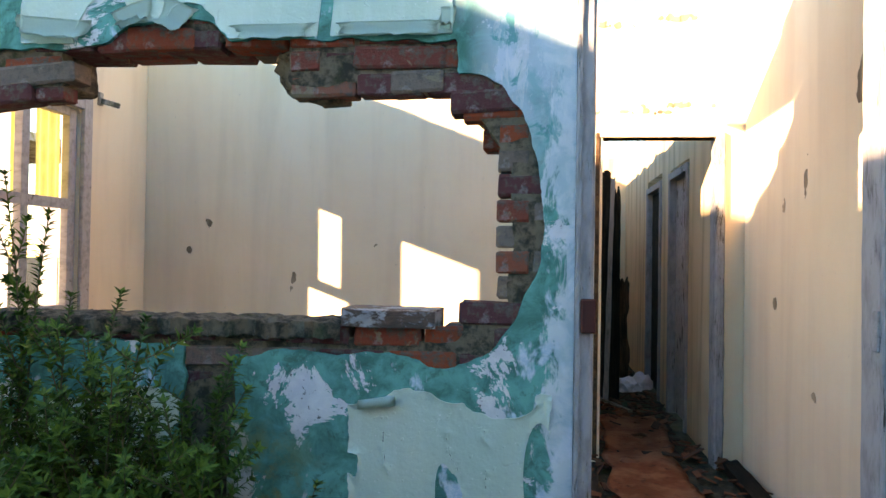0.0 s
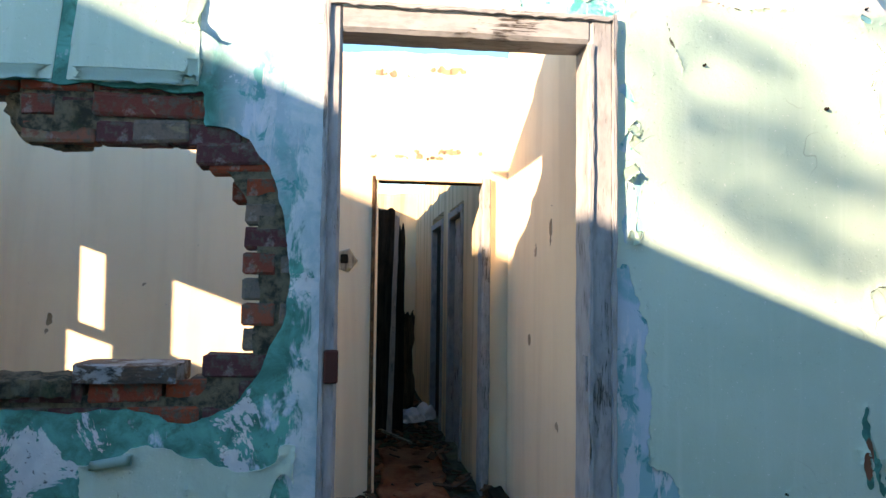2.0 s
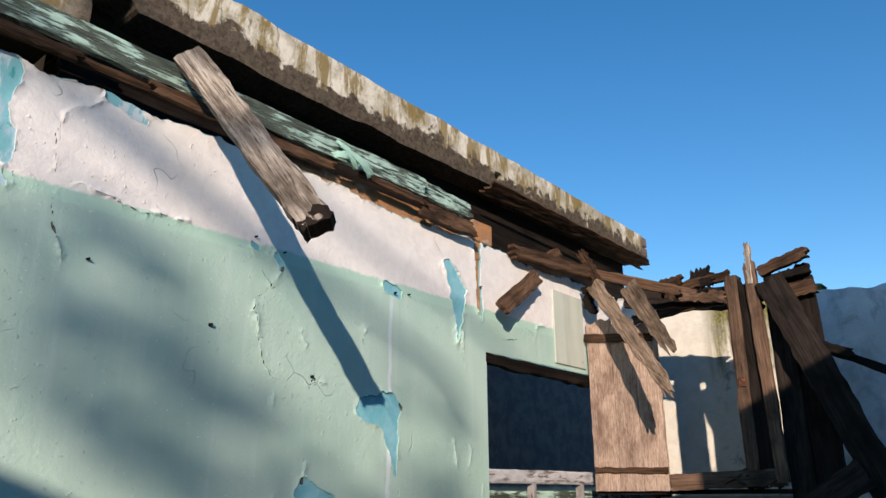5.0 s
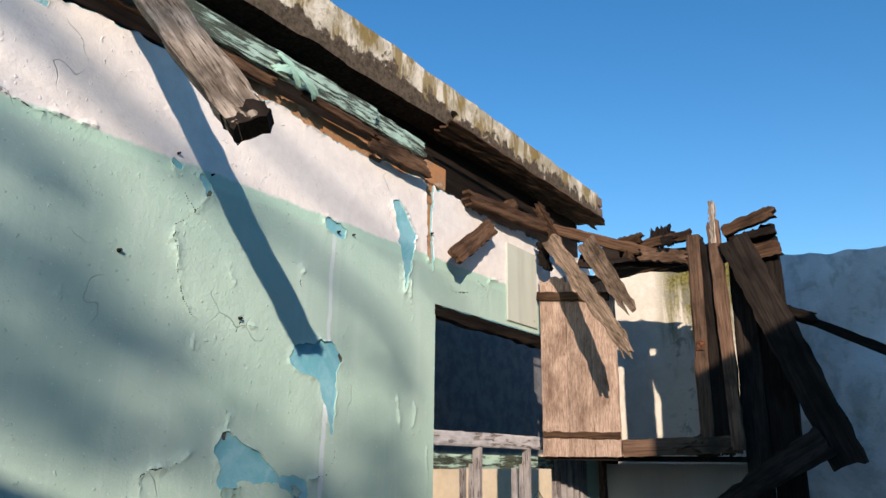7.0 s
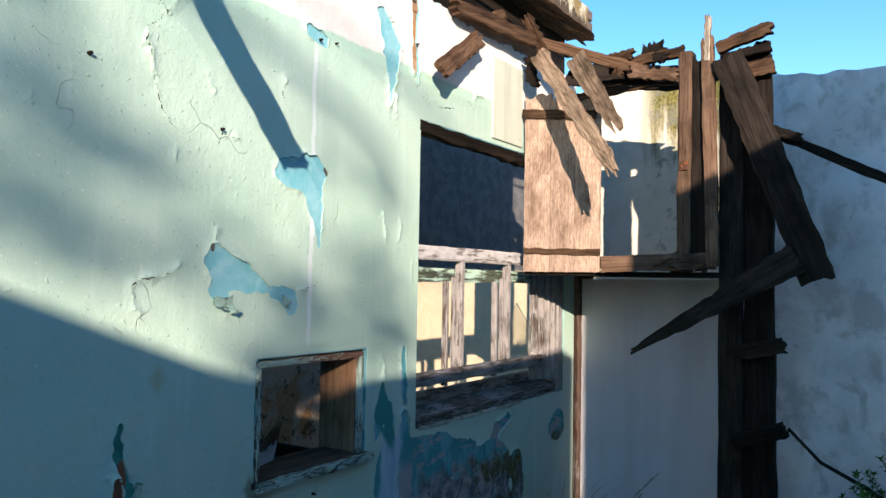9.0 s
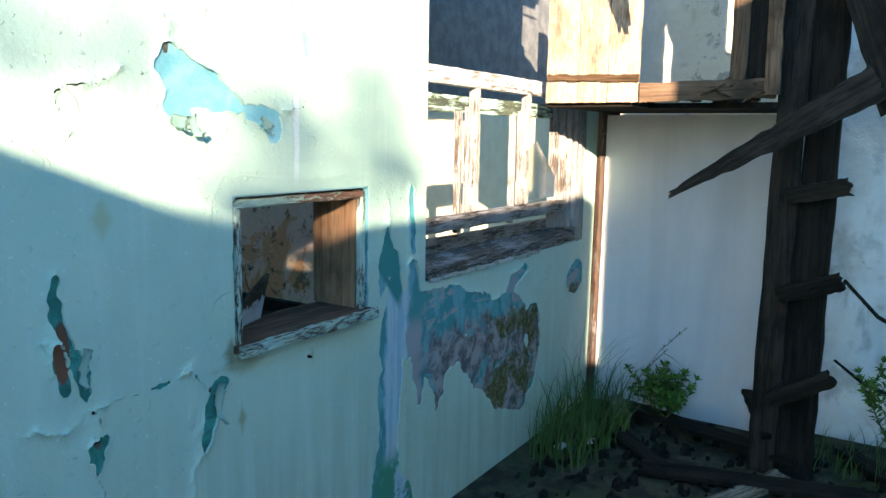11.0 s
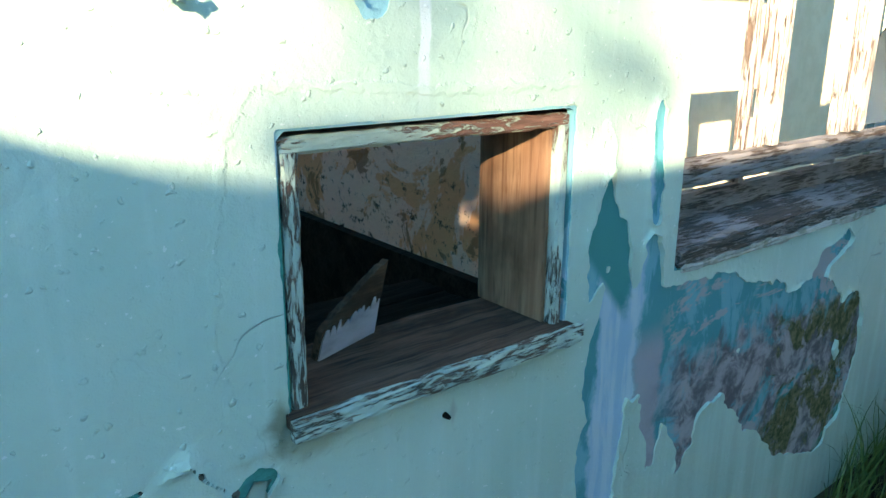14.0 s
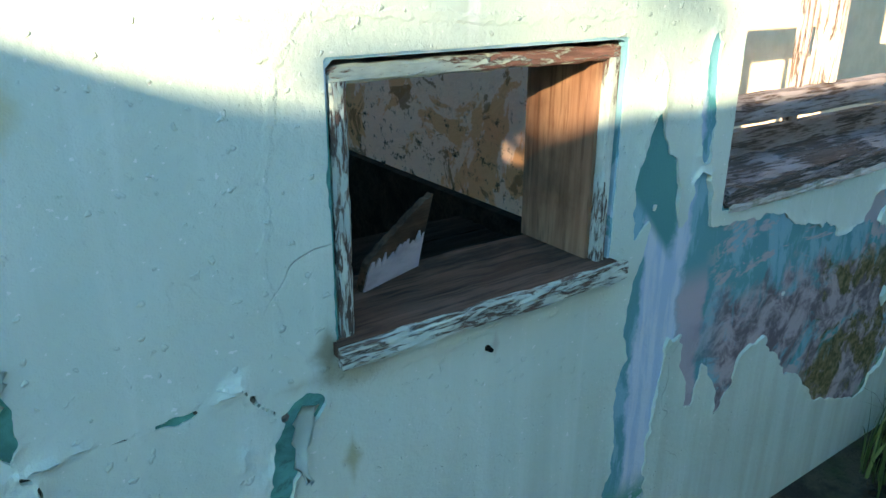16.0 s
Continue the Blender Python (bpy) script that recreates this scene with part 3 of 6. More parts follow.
M_YARDWALL = make_cement("stained_white_wall", (0.66, 0.655, 0.64), (0.82, 0.81, 0.80), (0.48, 0.475, 0.465), 0.3, False)
M_MOSSY = make_cement("mossy_plaster", (0.38, 0.38, 0.34), (0.50, 0.49, 0.45), (0.22, 0.23, 0.17), 0.6)
M_BRICK, M_MORTAR, M_GROUND, M_ORANGE = make_brick(), make_mortar(), make_ground(), make_orange()
M_OLDWOOD = make_wood("rotten_brown_timber", (0.062, 0.033, 0.02), (0.13, 0.075, 0.046), (0.012, 0.008, 0.006))
M_SILLWOOD = make_wood("worn_sill_board", (0.075, 0.036, 0.024), (0.13, 0.07, 0.05), (0.02, 0.011, 0.008))
M_DARKWOOD = make_wood("near_black_timber", (0.012, 0.009, 0.007), (0.026, 0.019, 0.015), (0.004, 0.003, 0.003))
M_PALEWOOD = make_wood("grey_bleached_timber", (0.15, 0.12, 0.095), (0.36, 0.31, 0.26), (0.035, 0.026, 0.02), grain=(3, 60, 60), stripes=0.95)
# Dark timber, deepened further by shade put into its colour.
M_UPRIGHT = make_wood("upright_dark_timber", (0.016, 0.012, 0.010), (0.032, 0.024, 0.020), (0.005, 0.004, 0.003))
M_UPBROWN = make_wood("upright_brown_timber", (0.13, 0.075, 0.05), (0.21, 0.13, 0.09), (0.035, 0.022, 0.015))
M_PLY = make_wood("bare_plywood", (0.22, 0.12, 0.075), (0.30, 0.18, 0.115), (0.10, 0.05, 0.03))
M_GREYPAINT = make_flaked("flaking_grey_paint", (0.31, 0.315, 0.33), (0.08, 0.065, 0.058), 0.59, (12, 150, 150))
M_WHITEWOOD = make_flaked("flaking_white_paint", (0.52, 0.51, 0.52), (0.30, 0.26, 0.235), 0.555, (9, 70, 70))
M_FRAMEWOOD = make_flaked("grey_window_wood", (0.34, 0.315, 0.31), (0.13, 0.095, 0.08), 0.545, (9, 150, 150))
M_ROTSILL = make_flaked("rotten_sill_paint", (0.30, 0.275, 0.275), (0.12, 0.09, 0.075), 0.50, (9, 110, 110))
M_MINTWOOD = make_flaked("flaking_mint_paint", (0.42, 0.57, 0.50), (0.17, 0.11, 0.085), 0.51, (20, 120, 120))
M_HEADWOOD = make_flaked("mostly_bare_mint_board", (0.42, 0.55, 0.46), (0.24, 0.13, 0.10), 0.495, (22, 90, 90))
M_GUTTER = make_flaked("flaking_green_gutter_board", (0.42, 0.62, 0.53), (0.10, 0.125, 0.095), 0.505, (6, 60, 60))
M_SHARDPAINT = make_flaked("chalky_grey_paint", (0.42, 0.43, 0.47), (0.20, 0.14, 0.12), 0.66, (9, 9, 9))
M_LEAF = make_leaf("young_leaves", (0.010, 0.045, 0.006), (0.085, 0.19, 0.028))
M_GRASS = make_leaf("grass_blades", (0.03, 0.075, 0.018), (0.09, 0.15, 0.045))
M_TWIG = Nodes("green_brown_stems", 0.8).done((0.10, 0.085, 0.045))

M_SHUTTER = make_wood("sawn_shutter_boards", (0.31, 0.22, 0.17), (0.47, 0.345, 0.275), (0.11, 0.062, 0.042), grain=(11, 120, 120), stripes=0.75)
# Brown plank taken near black: the shade on it is in the colour.
M_SHADEDPLANK = make_wood("shaded_brown_plank", (0.016, 0.012, 0.010), (0.034, 0.026, 0.022), (0.006, 0.005, 0.004))
M_PALEBROWN = make_wood("bleached_splintered_wood", (0.15, 0.105, 0.072), (0.29, 0.21, 0.155), (0.03, 0.02, 0.013), grain=(3, 70, 70), stripes=0.9)
M_PARAPET = make_parapet()


def make_shaded_cream():
    """Cream distemper; above a wavering line the wall's shadow is painted in as grey."""
    n = Nodes("cream_wall_painted_shade", 0.85, 0.2)
    z = n.math("ADD", n.axis("Z"), n.math("MULTIPLY", n.noise(6, 4), 0.05))
    mid = n.noise(8, 6, 0.7)
    c = n.mix(n.ramp(z, 1.78, 1.82), n.mix(n.ramp(mid, 0.4, 0.6), (0.68, 0.56, 0.40), (0.74, 0.62, 0.46)), n.mix(n.ramp(mid, 0.4, 0.6), (0.11, 0.112, 0.12), (0.16, 0.162, 0.17)))
    return n.done(c, mid, 0.004)


M_SHADEDCREAM = make_shaded_cream()


def make_loft_wall():
    """Pale plaster with green-black moss from the wall head, and shade painted in past X 0.22."""
    n = Nodes("moss_and_shade_plaster", 0.9, 0.15)
    mid, fine = n.noise(9, 7, 0.7, 0.4), n.noise(50, 4, 0.7)
    c = n.mix(n.ramp(mid, 0.35, 0.65), (0.66, 0.62, 0.53), (0.76, 0.72, 0.64))
    runs = n.noise(6, 6, 0.65, 0.4, stretch=(2.5, 2.5, 0.35))
    depth = n.math("ADD", n.axis("Z"), n.math("MULTIPLY", n.math("SUBTRACT", runs, 0.5), 1.6))
    # Moss runs, begun at the shadow's edge so they darken the unlit part too.
    moss_shade = n.math("MULTIPLY", n.ramp(depth, 2.45, 2.95), n.ramp(n.axis("X"), 0.22, 0.4))
    c = n.mix(moss_shade, c, n.mix(n.ramp(fine, 0.4, 0.6), (0.09, 0.09, 0.03), (0.24, 0.21, 0.07)))
    # Grey blotches deepen the same painted shade.
    c = n.mix(n.math("MULTIPLY", n.ramp(mid, 0.52, 0.62), n.ramp(n.axis("X"), 0.25, 0.4, 0, 0.7)), c, (0.20, 0.20, 0.17))
    return n.done(c, n.math("ADD", n.math("MULTIPLY", mid, 0.7), n.math("MULTIPLY", fine, 0.3)), 0.008)


M_LOFTWALL = make_loft_wall()


# ---- the front wall ----
FLOOR = 0.31
DOOR = (0.27, 1.25, -0.1, 2.565)
HATCH = (2.685, 3.285, 0.94, 1.385)
WINDOW = (3.65, 5.25, 1.0, 2.41)


def breach(x, z):
    """How far a point lies outside the hole that was broken through the bricks; negative in the hole."""
    f = box_field(x, z, -2.2, -0.12, 1.335, 2.10)
    f = np.minimum(f, box_field(x, z, -0.45, 0.04, 1.40, 1.86))
    f = np.minimum(f, blob_field(x, z, -0.22, 1.72, 0.26, 0.34))
    f = np.minimum(f, box_field(x, z, -1.45, -0.70, 1.6, 2.245))
    f = np.maximum(f, -blob_field(x, z, -0.56, 2.17, 0.17, 0.09))
    return f


def bared(x, z):
    """The same for the larger patch that has lost its plaster."""
    f = box_field(x, z, -2.2, -0.10, 1.30, 2.265)
    f = np.minimum(f, blob_field(x, z, -0.12, 1.69, 0.29, 0.47))
    f = np.minimum(f, blob_field(x, z, -1.08, 2.25, 0.2, 0.1))
    f = np.minimum(f, box_field(x, z, -1.0, -0.84, 0.55, 1.4))
    f = np.minimum(f, box_field(x, z, -2.2, -0.9, 1.27, 1.5))
    f = np.minimum(f, box_field(x, z, -0.85, -0.15, 1.24, 1.5))
    return f


def openings(x, z):
    f = box_field(x, z, *DOOR)
    for r in (HATCH, WINDOW):
        f = np.minimum(f, box_field(x, z, *r))
    return f


def core_field(x, z):
    f = np.minimum(breach(x, z) - 0.035 + 0.02 * fbm(x, z, 0.1, 3), openings(x, z))
    top = 2.97 - 0.08 * (x < -0.72) + 0.03 * fbm(x, z * 0, 0.3, 5) - z
    return np.minimum(f, top)


def plaster_field(x, z):
    f = np.minimum(bared(x, z) + 0.022 * fbm(x, z, 0.16, 11), openings(x, z))
    top = 2.985 - 0.08 * (x < -0.72) + 0.02 * fbm(x, z * 0, 0.25, 7) + 0.02 * fbm(x, z, 0.06, 8) + 0.02 * (np.clip(x - 0.9, 0, 0.3) - np.clip(x - 2.45, 0, 0.3)) / 0.3 - z
    # a strip of bare brick beside the window
    f = np.minimum(f, stroke_field(x, z, [[(3.585, 2.98, 0.03), (3.59, 2.8, 0.018), (3.60, 2.62, 0.022), (3.61, 2.58, 0.006)]]) + 0.012 * fbm(x, z, 0.04, 9))
    return np.minimum(f, top)


front = tagged(plant("wall_front", sheet(core_field, -3.2, 5.42, -0.1, 3.06, 0.02, 0.018, 0.2, True), M_MORTAR),
               "broken brick house front with a hole knocked through", "wall", kind="structure")
plaster = plant("plaster", sheet(plaster_field, -3.2, 5.42, -0.1, 3.06, 0.0125, 0.0, 0.017), M_UNDER, front, "old teal and pale blue coats on plaster")

# places where the top coat has come away: blobs as centre, radii and turn, then torn tongues as tapered strokes
PEELED = [(1.06, 2.61, 0.15, 0.04, -4), (1.22, 2.60, 0.09, 0.05, 0), (4.28, 0.62, 0.30, 0.22, 8), (4.42, 0.47, 0.16, 0.17, 0), (3.9, 0.82, 0.3, 0.10, -4), (3.78, 0.72, 0.18, 0.14, 0), (5.17, 0.79, 0.12, 0.10, 0),
          (3.53, 0.86, 0.09, 0.14, 0), (3.42, 0.12, 0.16, 0.16, 0), (1.30, 1.3, 0.075, 0.42, 3), (1.37, 0.7, 0.14, 0.35, 0)]
TORN = [[(1.25, 2.97, 0.05), (1.24, 2.85, 0.03), (1.27, 2.72, 0.045), (1.29, 2.68, 0.02)], [(1.57, 3.0, 0.02), (1.65, 2.99, 0.04), (1.70, 2.955, 0.01)],
        [(3.35, 2.80, 0.05), (3.42, 2.70, 0.06), (3.42, 2.55, 0.03), (3.41, 2.43, 0.008)],
        [(2.80, 2.06, 0.05), (2.93, 2.06, 0.07), (2.96, 1.95, 0.04), (2.985, 1.80, 0.01)], [(2.89, 2.12, 0.02), (2.99, 2.08, 0.02)],
        [(2.49, 1.72, 0.045), (2.53, 1.69, 0.07), (2.62, 1.665, 0.045), (2.74, 1.625, 0.014), (2.84, 1.60, 0.035), (2.85, 1.56, 0.028)], [(2.50, 1.63, 0.035), (2.545, 1.60, 0.02)],
        [(2.165, 1.24, 0.003), (2.163, 1.19, 0.007), (2.18, 1.10, 0.013), (2.215, 1.0, 0.018), (2.235, 0.905, 0.006)], [(2.16, 1.07, 0.02), (2.18, 0.97, 0.018)],
        [(2.25, 0.812, 0.022), (2.247, 0.75, 0.008)], [(2.385, 0.912, 0.010), (2.43, 0.915, 0.012), (2.46, 0.918, 0.003)],
        [(2.585, 0.86, 0.006), (2.625, 0.862, 0.022), (2.595, 0.80, 0.030), (2.575, 0.74, 0.012), (2.56, 0.69, 0.004)],
        [(3.40, 1.28, 0.004), (3.40, 1.20, 0.022), (3.40, 1.12, 0.048), (3.38, 1.05, 0.03), (3.365, 0.99, 0.008)],
        [(3.45, 1.12, 0.025), (3.45, 1.0, 0.05), (3.44, 0.85, 0.08), (3.42, 0.62, 0.07), (3.42, 0.45, 0.06), (3.40, 0.25, 0.08)],
        [(3.545, 1.38, 0.012), (3.555, 1.25, 0.022), (3.555, 1.13, 0.012)], [(3.55, 1.08, 0.03), (3.58, 0.9, 0.05), (3.62, 0.7, 0.06), (3.62, 0.52, 0.02)],
        [(3.72, 0.68, 0.10), (3.76, 0.52, 0.04), (3.735, 0.45, 0.006)], [(3.62, 0.93, 0.04), (3.86, 0.90, 0.05), (4.05, 0.83, 0.05)], [(4.02, 0.62, 0.10), (4.2, 0.48, 0.09), (4.30, 0.35, 0.07), (4.52, 0.27, 0.07)],
        [(4.32, 0.75, 0.04), (4.40, 0.88, 0.045), (4.54, 0.93, 0.025)], [(4.62, 0.66, 0.08), (4.66, 0.52, 0.08), (4.60, 0.35, 0.08)],
        [(1.305, 2.46, 0.010), (1.31, 2.41, 0.006)], [(1.29, 2.33, 0.012), (1.315, 2.29, 0.004)], [(1.33, 2.20, 0.016), (1.30, 2.16, 0.004)], [(1.285, 2.13, 0.010), (1.345, 2.10, 0.004)],
        [(1.30, 2.02, 0.006), (1.30, 1.90, 0.012), (1.29, 1.80, 0.006)], [(1.345, 2.06, 0.004), (1.335, 1.95, 0.010), (1.34, 1.82, 0.004)], [(1.28, 2.55, 0.008), (1.28, 2.50, 0.004)],
        [(-0.105, 0.89, 0.006), (-0.09, 0.84, 0.024), (-0.085, 0.76, 0.026)], [(-0.43, 0.90, 0.035), (-0.42, 0.86, 0.012)], [(2.30, 2.61, 0.018), (2.325, 2.565, 0.012)], [(2.90, 2.61, 0.02), (2.98, 2.59, 0.022)], [(2.18, 2.625, 0.012), (2.20, 2.62, 0.008)]]
# cracks through the top coat: rows of x, z
SPLITS = [[(0.23, 2.95), (0.25, 2.73)], [(0.42, 2.95), (0.48, 2.79), (0.49, 2.68)], [(0.68, 2.95), (0.71, 2.68), (0.67, 2.58)], [(0.48, 2.78), (0.77, 2.84), (0.91, 2.89), (0.91, 2.97)], [(1.0, 2.88), (1.13, 2.69)],
          [(1.54, 2.97), (1.435, 2.88), (1.42, 2.80), (1.436, 2.67)], [(1.441, 2.63), (1.46, 2.52), (1.50, 2.40)], [(2.17, 2.62), (2.276, 2.486), (2.336, 2.57)], [(2.276, 2.486), (2.212, 2.417), (2.226, 2.34)], [(1.885, 2.148), (1.873, 2.117)],
          [(2.79, 2.39), (2.775, 2.35), (2.793, 2.30)], [(2.479, 1.765), (2.499, 1.832)], [(2.88, 1.635), (2.971, 1.647), (3.015, 1.724)], [(2.547, 1.60), (2.56, 1.57), (2.538, 1.54)],
          [(2.349, 1.705), (2.279, 1.659), (2.22, 1.667), (2.189, 1.641), (2.196, 1.574), (2.22, 1.552)], [(2.238, 2.433), (2.211, 2.371), (2.272, 2.189), (2.327, 2.127), (2.326, 2.036)],
          [(2.569, 2.15), (2.508, 2.149), (2.491, 2.098), (2.489, 2.05)], [(2.439, 2.328), (2.465, 2.276)], [(1.878, 2.116), (1.915, 2.144)], [(3.443, 2.479), (3.455, 2.40), (3.47, 2.305)], [(3.503, 1.952), (3.496, 1.80)],
          [(2.235, 0.905), (2.25, 0.88), (2.25, 0.81)], [(2.247, 0.74), (2.25, 0.70), (2.245, 0.62)], [(2.235, 0.905), (2.289, 0.917), (2.383, 0.912)], [(2.46, 0.917), (2.519, 0.934)], [(2.519, 0.934), (2.55, 0.895), (2.585, 0.86)],
          [(2.56, 0.69), (2.52, 0.66), (2.515, 0.58)], [(1.875, 0.955), (1.88, 0.875), (1.87, 0.835), (1.88, 0.758)], [(2.02, 0.862), (2.01, 0.812)], [(2.21, 0.89), (2.17, 0.87), (2.10, 0.90)], [(2.51, 0.80), (2.52, 0.83)],
          [(3.37, 1.40), (3.399, 1.289)],
          [(3.01, 2.10), (3.03, 2.06)], [(3.60, 1.75), (3.60, 1.6), (3.59, 1.43)], [(3.38, 1.95), (3.40, 1.86)], [(-0.321, 1.0), (-0.327, 0.95), (-0.316, 0.866)], [(-0.118, 1.01), (-0.118, 0.97), (-0.09, 0.89)], [(0.006, 0.906), (0.006, 0.823)],
          [(0.006, 1.03), (-0.004, 1.0), (0.006, 0.98)], [(-1.0, 2.86), (-0.98, 2.70)], [(-0.4, 2.9), (-0.42, 2.76), (-0.36, 2.70)], [(4.0, 2.60), (4.1, 2.57), (4.13, 2.63), (4.28, 2.66)], [(3.72, 2.52), (3.8, 2.50), (3.95, 2.53)], [(1.5, 2.66), (1.7, 2.63), (1.9, 2.645)]]
SPLITS = [[(x, z, 0.0005 + 0.0012 * (0 < i < len(row) - 1) + 0.0007 * ((k + i) % 3)) for i, (x, z) in enumerate(row)] for k, row in enumerate(SPLITS)]


def worn(x, z):
    """Distance outside the worn patches."""
    f = np.full(np.shape(x), 9.0)
    for cx, cz, rx, rz, turn in PEELED:
        f = np.minimum(f, blob_field(x, z, cx, cz, rx, rz, turn))
    return np.minimum(f, stroke_field(x, z, TORN))


def split(x, z):
    """Distance outside the cracks, which wander a little off their lines."""
    return stroke_field(x + 0.012 * fbm(x, z, 0.05, 71, 3), z + 0.012 * fbm(x, z, 0.05, 73, 3), SPLITS)


def coat_field(x, z):
    gone = worn(x, z)
    rag = 0.016 * fbm(x, z, 0.08, 21) + 0.009 * fbm(x, z, 0.025, 26, 2)
    gone = gone + rag * np.clip(0.35 + gone * 12 + 0.6, 0.35, 1)
    right = np.minimum(gone, np.where(x > 1.2, 1.0, -1.0))
    high = np.minimum(z - 2.67 + 0.05 * fbm(x, z, 0.2, 22), gone)
    lintel = np.minimum(-box_field(x, z, 0.24, 1.3, 2.5, 2.7), gone)
    above = -box_field(x, z, -1.62, -0.125, 2.275, 2.9) + 0.25 * rag
    above = np.minimum(above, np.abs(x + 0.545 - 0.1 * (z - 2.3)) - 0.022)
    above = np.minimum(above, blob_field(x, z, -1.33, 2.33, 0.075, 0.13, -35) + 0.4 * rag)
    above = np.minimum(above, blob_field(x, z, -1.0, 2.31, 0.08, 0.1, 30) + 0.4 * rag)
    low = np.minimum(-box_field(x, z, -0.44, 0.2, 0.0, 1.135) + 0.7 * rag, gone)
    low = np.minimum(low, blob_field(x, z, -0.43, 1.14, 0.16, 0.055, 12) + 0.5 * rag)
    low = np.minimum(low, blob_field(x, z, 0.04, 1.13, 0.12, 0.075) + 0.5 * rag)
    low = np.minimum(low, blob_field(x, z, -0.10, 1.17, 0.09, 0.07))
    low = np.minimum(low, blob_field(x, z, 0.17, 0.88, 0.05, 0.17))
    low = np.minimum(low, blob_field(x, z, -0.12, 0.78, 0.035, 0.13, 6))
    edge = -blob_field(x, z, -1.4, 0.55, 0.5, 0.5) + 2 * rag
    spots = -blob_field(x, z, -1.12, 1.03, 0.12, 0.09) + rag
    left = np.maximum(np.maximum(above, low), np.maximum(edge, spots))
    f = np.maximum(np.maximum(right, high), np.maximum(left, lintel))
    keep = np.minimum(plaster_field(x, z) - 0.004, openings(x, z) - 0.004 + 0.006 * fbm(x, z, 0.03, 27, 3))
    return np.minimum(np.minimum(f, keep), split(x, z))


def coat_lift(x, z, f):
    curl = np.maximum(0, fbm(x, z, 0.09, 31) + 0.25) * np.clip((openings(x, z) - 0.025) / 0.04, 0, 1)
    return 0.012 * curl * np.exp(-np.maximum(f, 0) / 0.011) * np.clip((0.034 - f) / 0.01, 0, 1)


plant("paint", sheet(coat_field, -3.2, 5.42, -0.05, 3.06, 0.006, -0.003, 0.003, lift=coat_lift, calm_at=0.042), M_TOP, front, "mint paint under a white band, cracked and peeling")

# A dark sheet under the top coat paints the shade deep in its cracks.
M_CRACKSHADE = Nodes("crack_shade", 0.95, 0.05)
M_CRACKSHADE = M_CRACKSHADE.done(M_CRACKSHADE.mix(M_CRACKSHADE.ramp(M_CRACKSHADE.noise(60), 0.4, 0.6), (0.05, 0.055, 0.05), (0.13, 0.14, 0.12)))
plant("crack_grime", sheet(lambda x, z: np.minimum(0.007 - split(x, z), plaster_field(x, z) - 0.01), -3.2, 5.42, -0.05, 3.06, 0.007, -0.0012, 0.001), M_CRACKSHADE, front, "dark sheet painting the shade inside the paint cracks")

# ---- rooms behind it ----
def wall_sheet(name, field, u0, u1, z0, z1, place, material, thick=0.14, label="", category="wall", cell=0.03):
    return tagged(plant(name, sheet(field, u0, u1, z0, z1, cell, 0.0, thick, True), material, place=place), label, category, kind="structure")


def solid(top=3.24, rag=0.04, seed=1, holes=()):
    def f(x, z):
        v = top + rag * fbm(x, z * 0, 0.3, seed) - z
        for h in holes:
            v = np.minimum(v, box_field(x, z, *h))
        return v
    return f


BACK = 2.53
wall_sheet("wall_end", solid(3.22, 0.03, 2, [(0.53, 1.28, -0.2, 2.355)]), -2.7, 1.5, 0.0, 3.4, pose(0, BACK, 0), M_CREAM, 0.12, "stained cream back wall with a doorway and broken top")
wall_sheet("wall_passage", solid(3.3, 0.03, 5), -2.52, -0.225, 0.0, 3.5, pose(1.425, 0, 0, 0, 0, -90), M_CREAM, 0.1, "cream passage wall in half sun")
wall_sheet("wall_left", solid(3.22, 0.03, 6, [(0.64, 1.77, 1.2, 2.42)]), 0.225, 2.525, 0.0, 3.5, pose(-2.57, 0, 0, 0, 0, 90), M_CREAM, 0.12, "cream side wall with a window")
wall_sheet("wall_corridor", solid(2.9, 0.05, 7, [(-4.32, -3.49, -0.1, 2.36), (-5.71, -4.78, -0.1, 2.40)]), -8.0, -2.66, 0.0, 3.3, pose(1.27, 0, 0, 0, 0, -90), M_DARKCREAM, 0.1, "darker cream corridor wall with two doorways")
wall_sheet("wall_corridor_far", solid(2.9, 0.05, 8), 2.66, 8.0, 0.0, 3.3, pose(0.42, 0, 0, 0, 0, 90), M_DARKCREAM, 0.12, "darker cream corridor wall in shade")
wall_sheet("wall_corridor_end", solid(2.95, 0.02, 9), 0.3, 1.4, 0.0, 3.3, pose(0, 7.8, 0), M_DARKCREAM, 0.12, "darker cream end wall of the corridor")
# the room with the hatch and the room with the window
wall_sheet("wall_hatch_side", solid(3.0, 0.05, 12), -2.6, -0.225, 0.0, 3.3, pose(3.54, 0, 0, 0, 0, -90), M_PEELED, 0.08, "damp brown peeling wall")
wall_sheet("wall_hatch_back", solid(3.0, 0.05, 13), 1.54, 3.53, 0.0, 3.3, pose(0, 2.55, 0), M_PEELED, 0.1, "damp brown peeling wall at the back")
# Near-black band along the foot of the side wall.
tagged(part("wainscot", box(3.50, 3.535, 0.23, 2.54, 0.2, 0.86), M_DARKWOOD), "black boards along the foot of a damp wall", "wall panel", kind="structure")
wall_sheet("wall_window_back", solid(3.35, 0.05, 14), 3.63, 8.0, 0.0, 3.5, pose(0, 1.4, 0), M_SHADEDCREAM, 0.12, "cream wall of a roofless room, its upper shade painted grey")
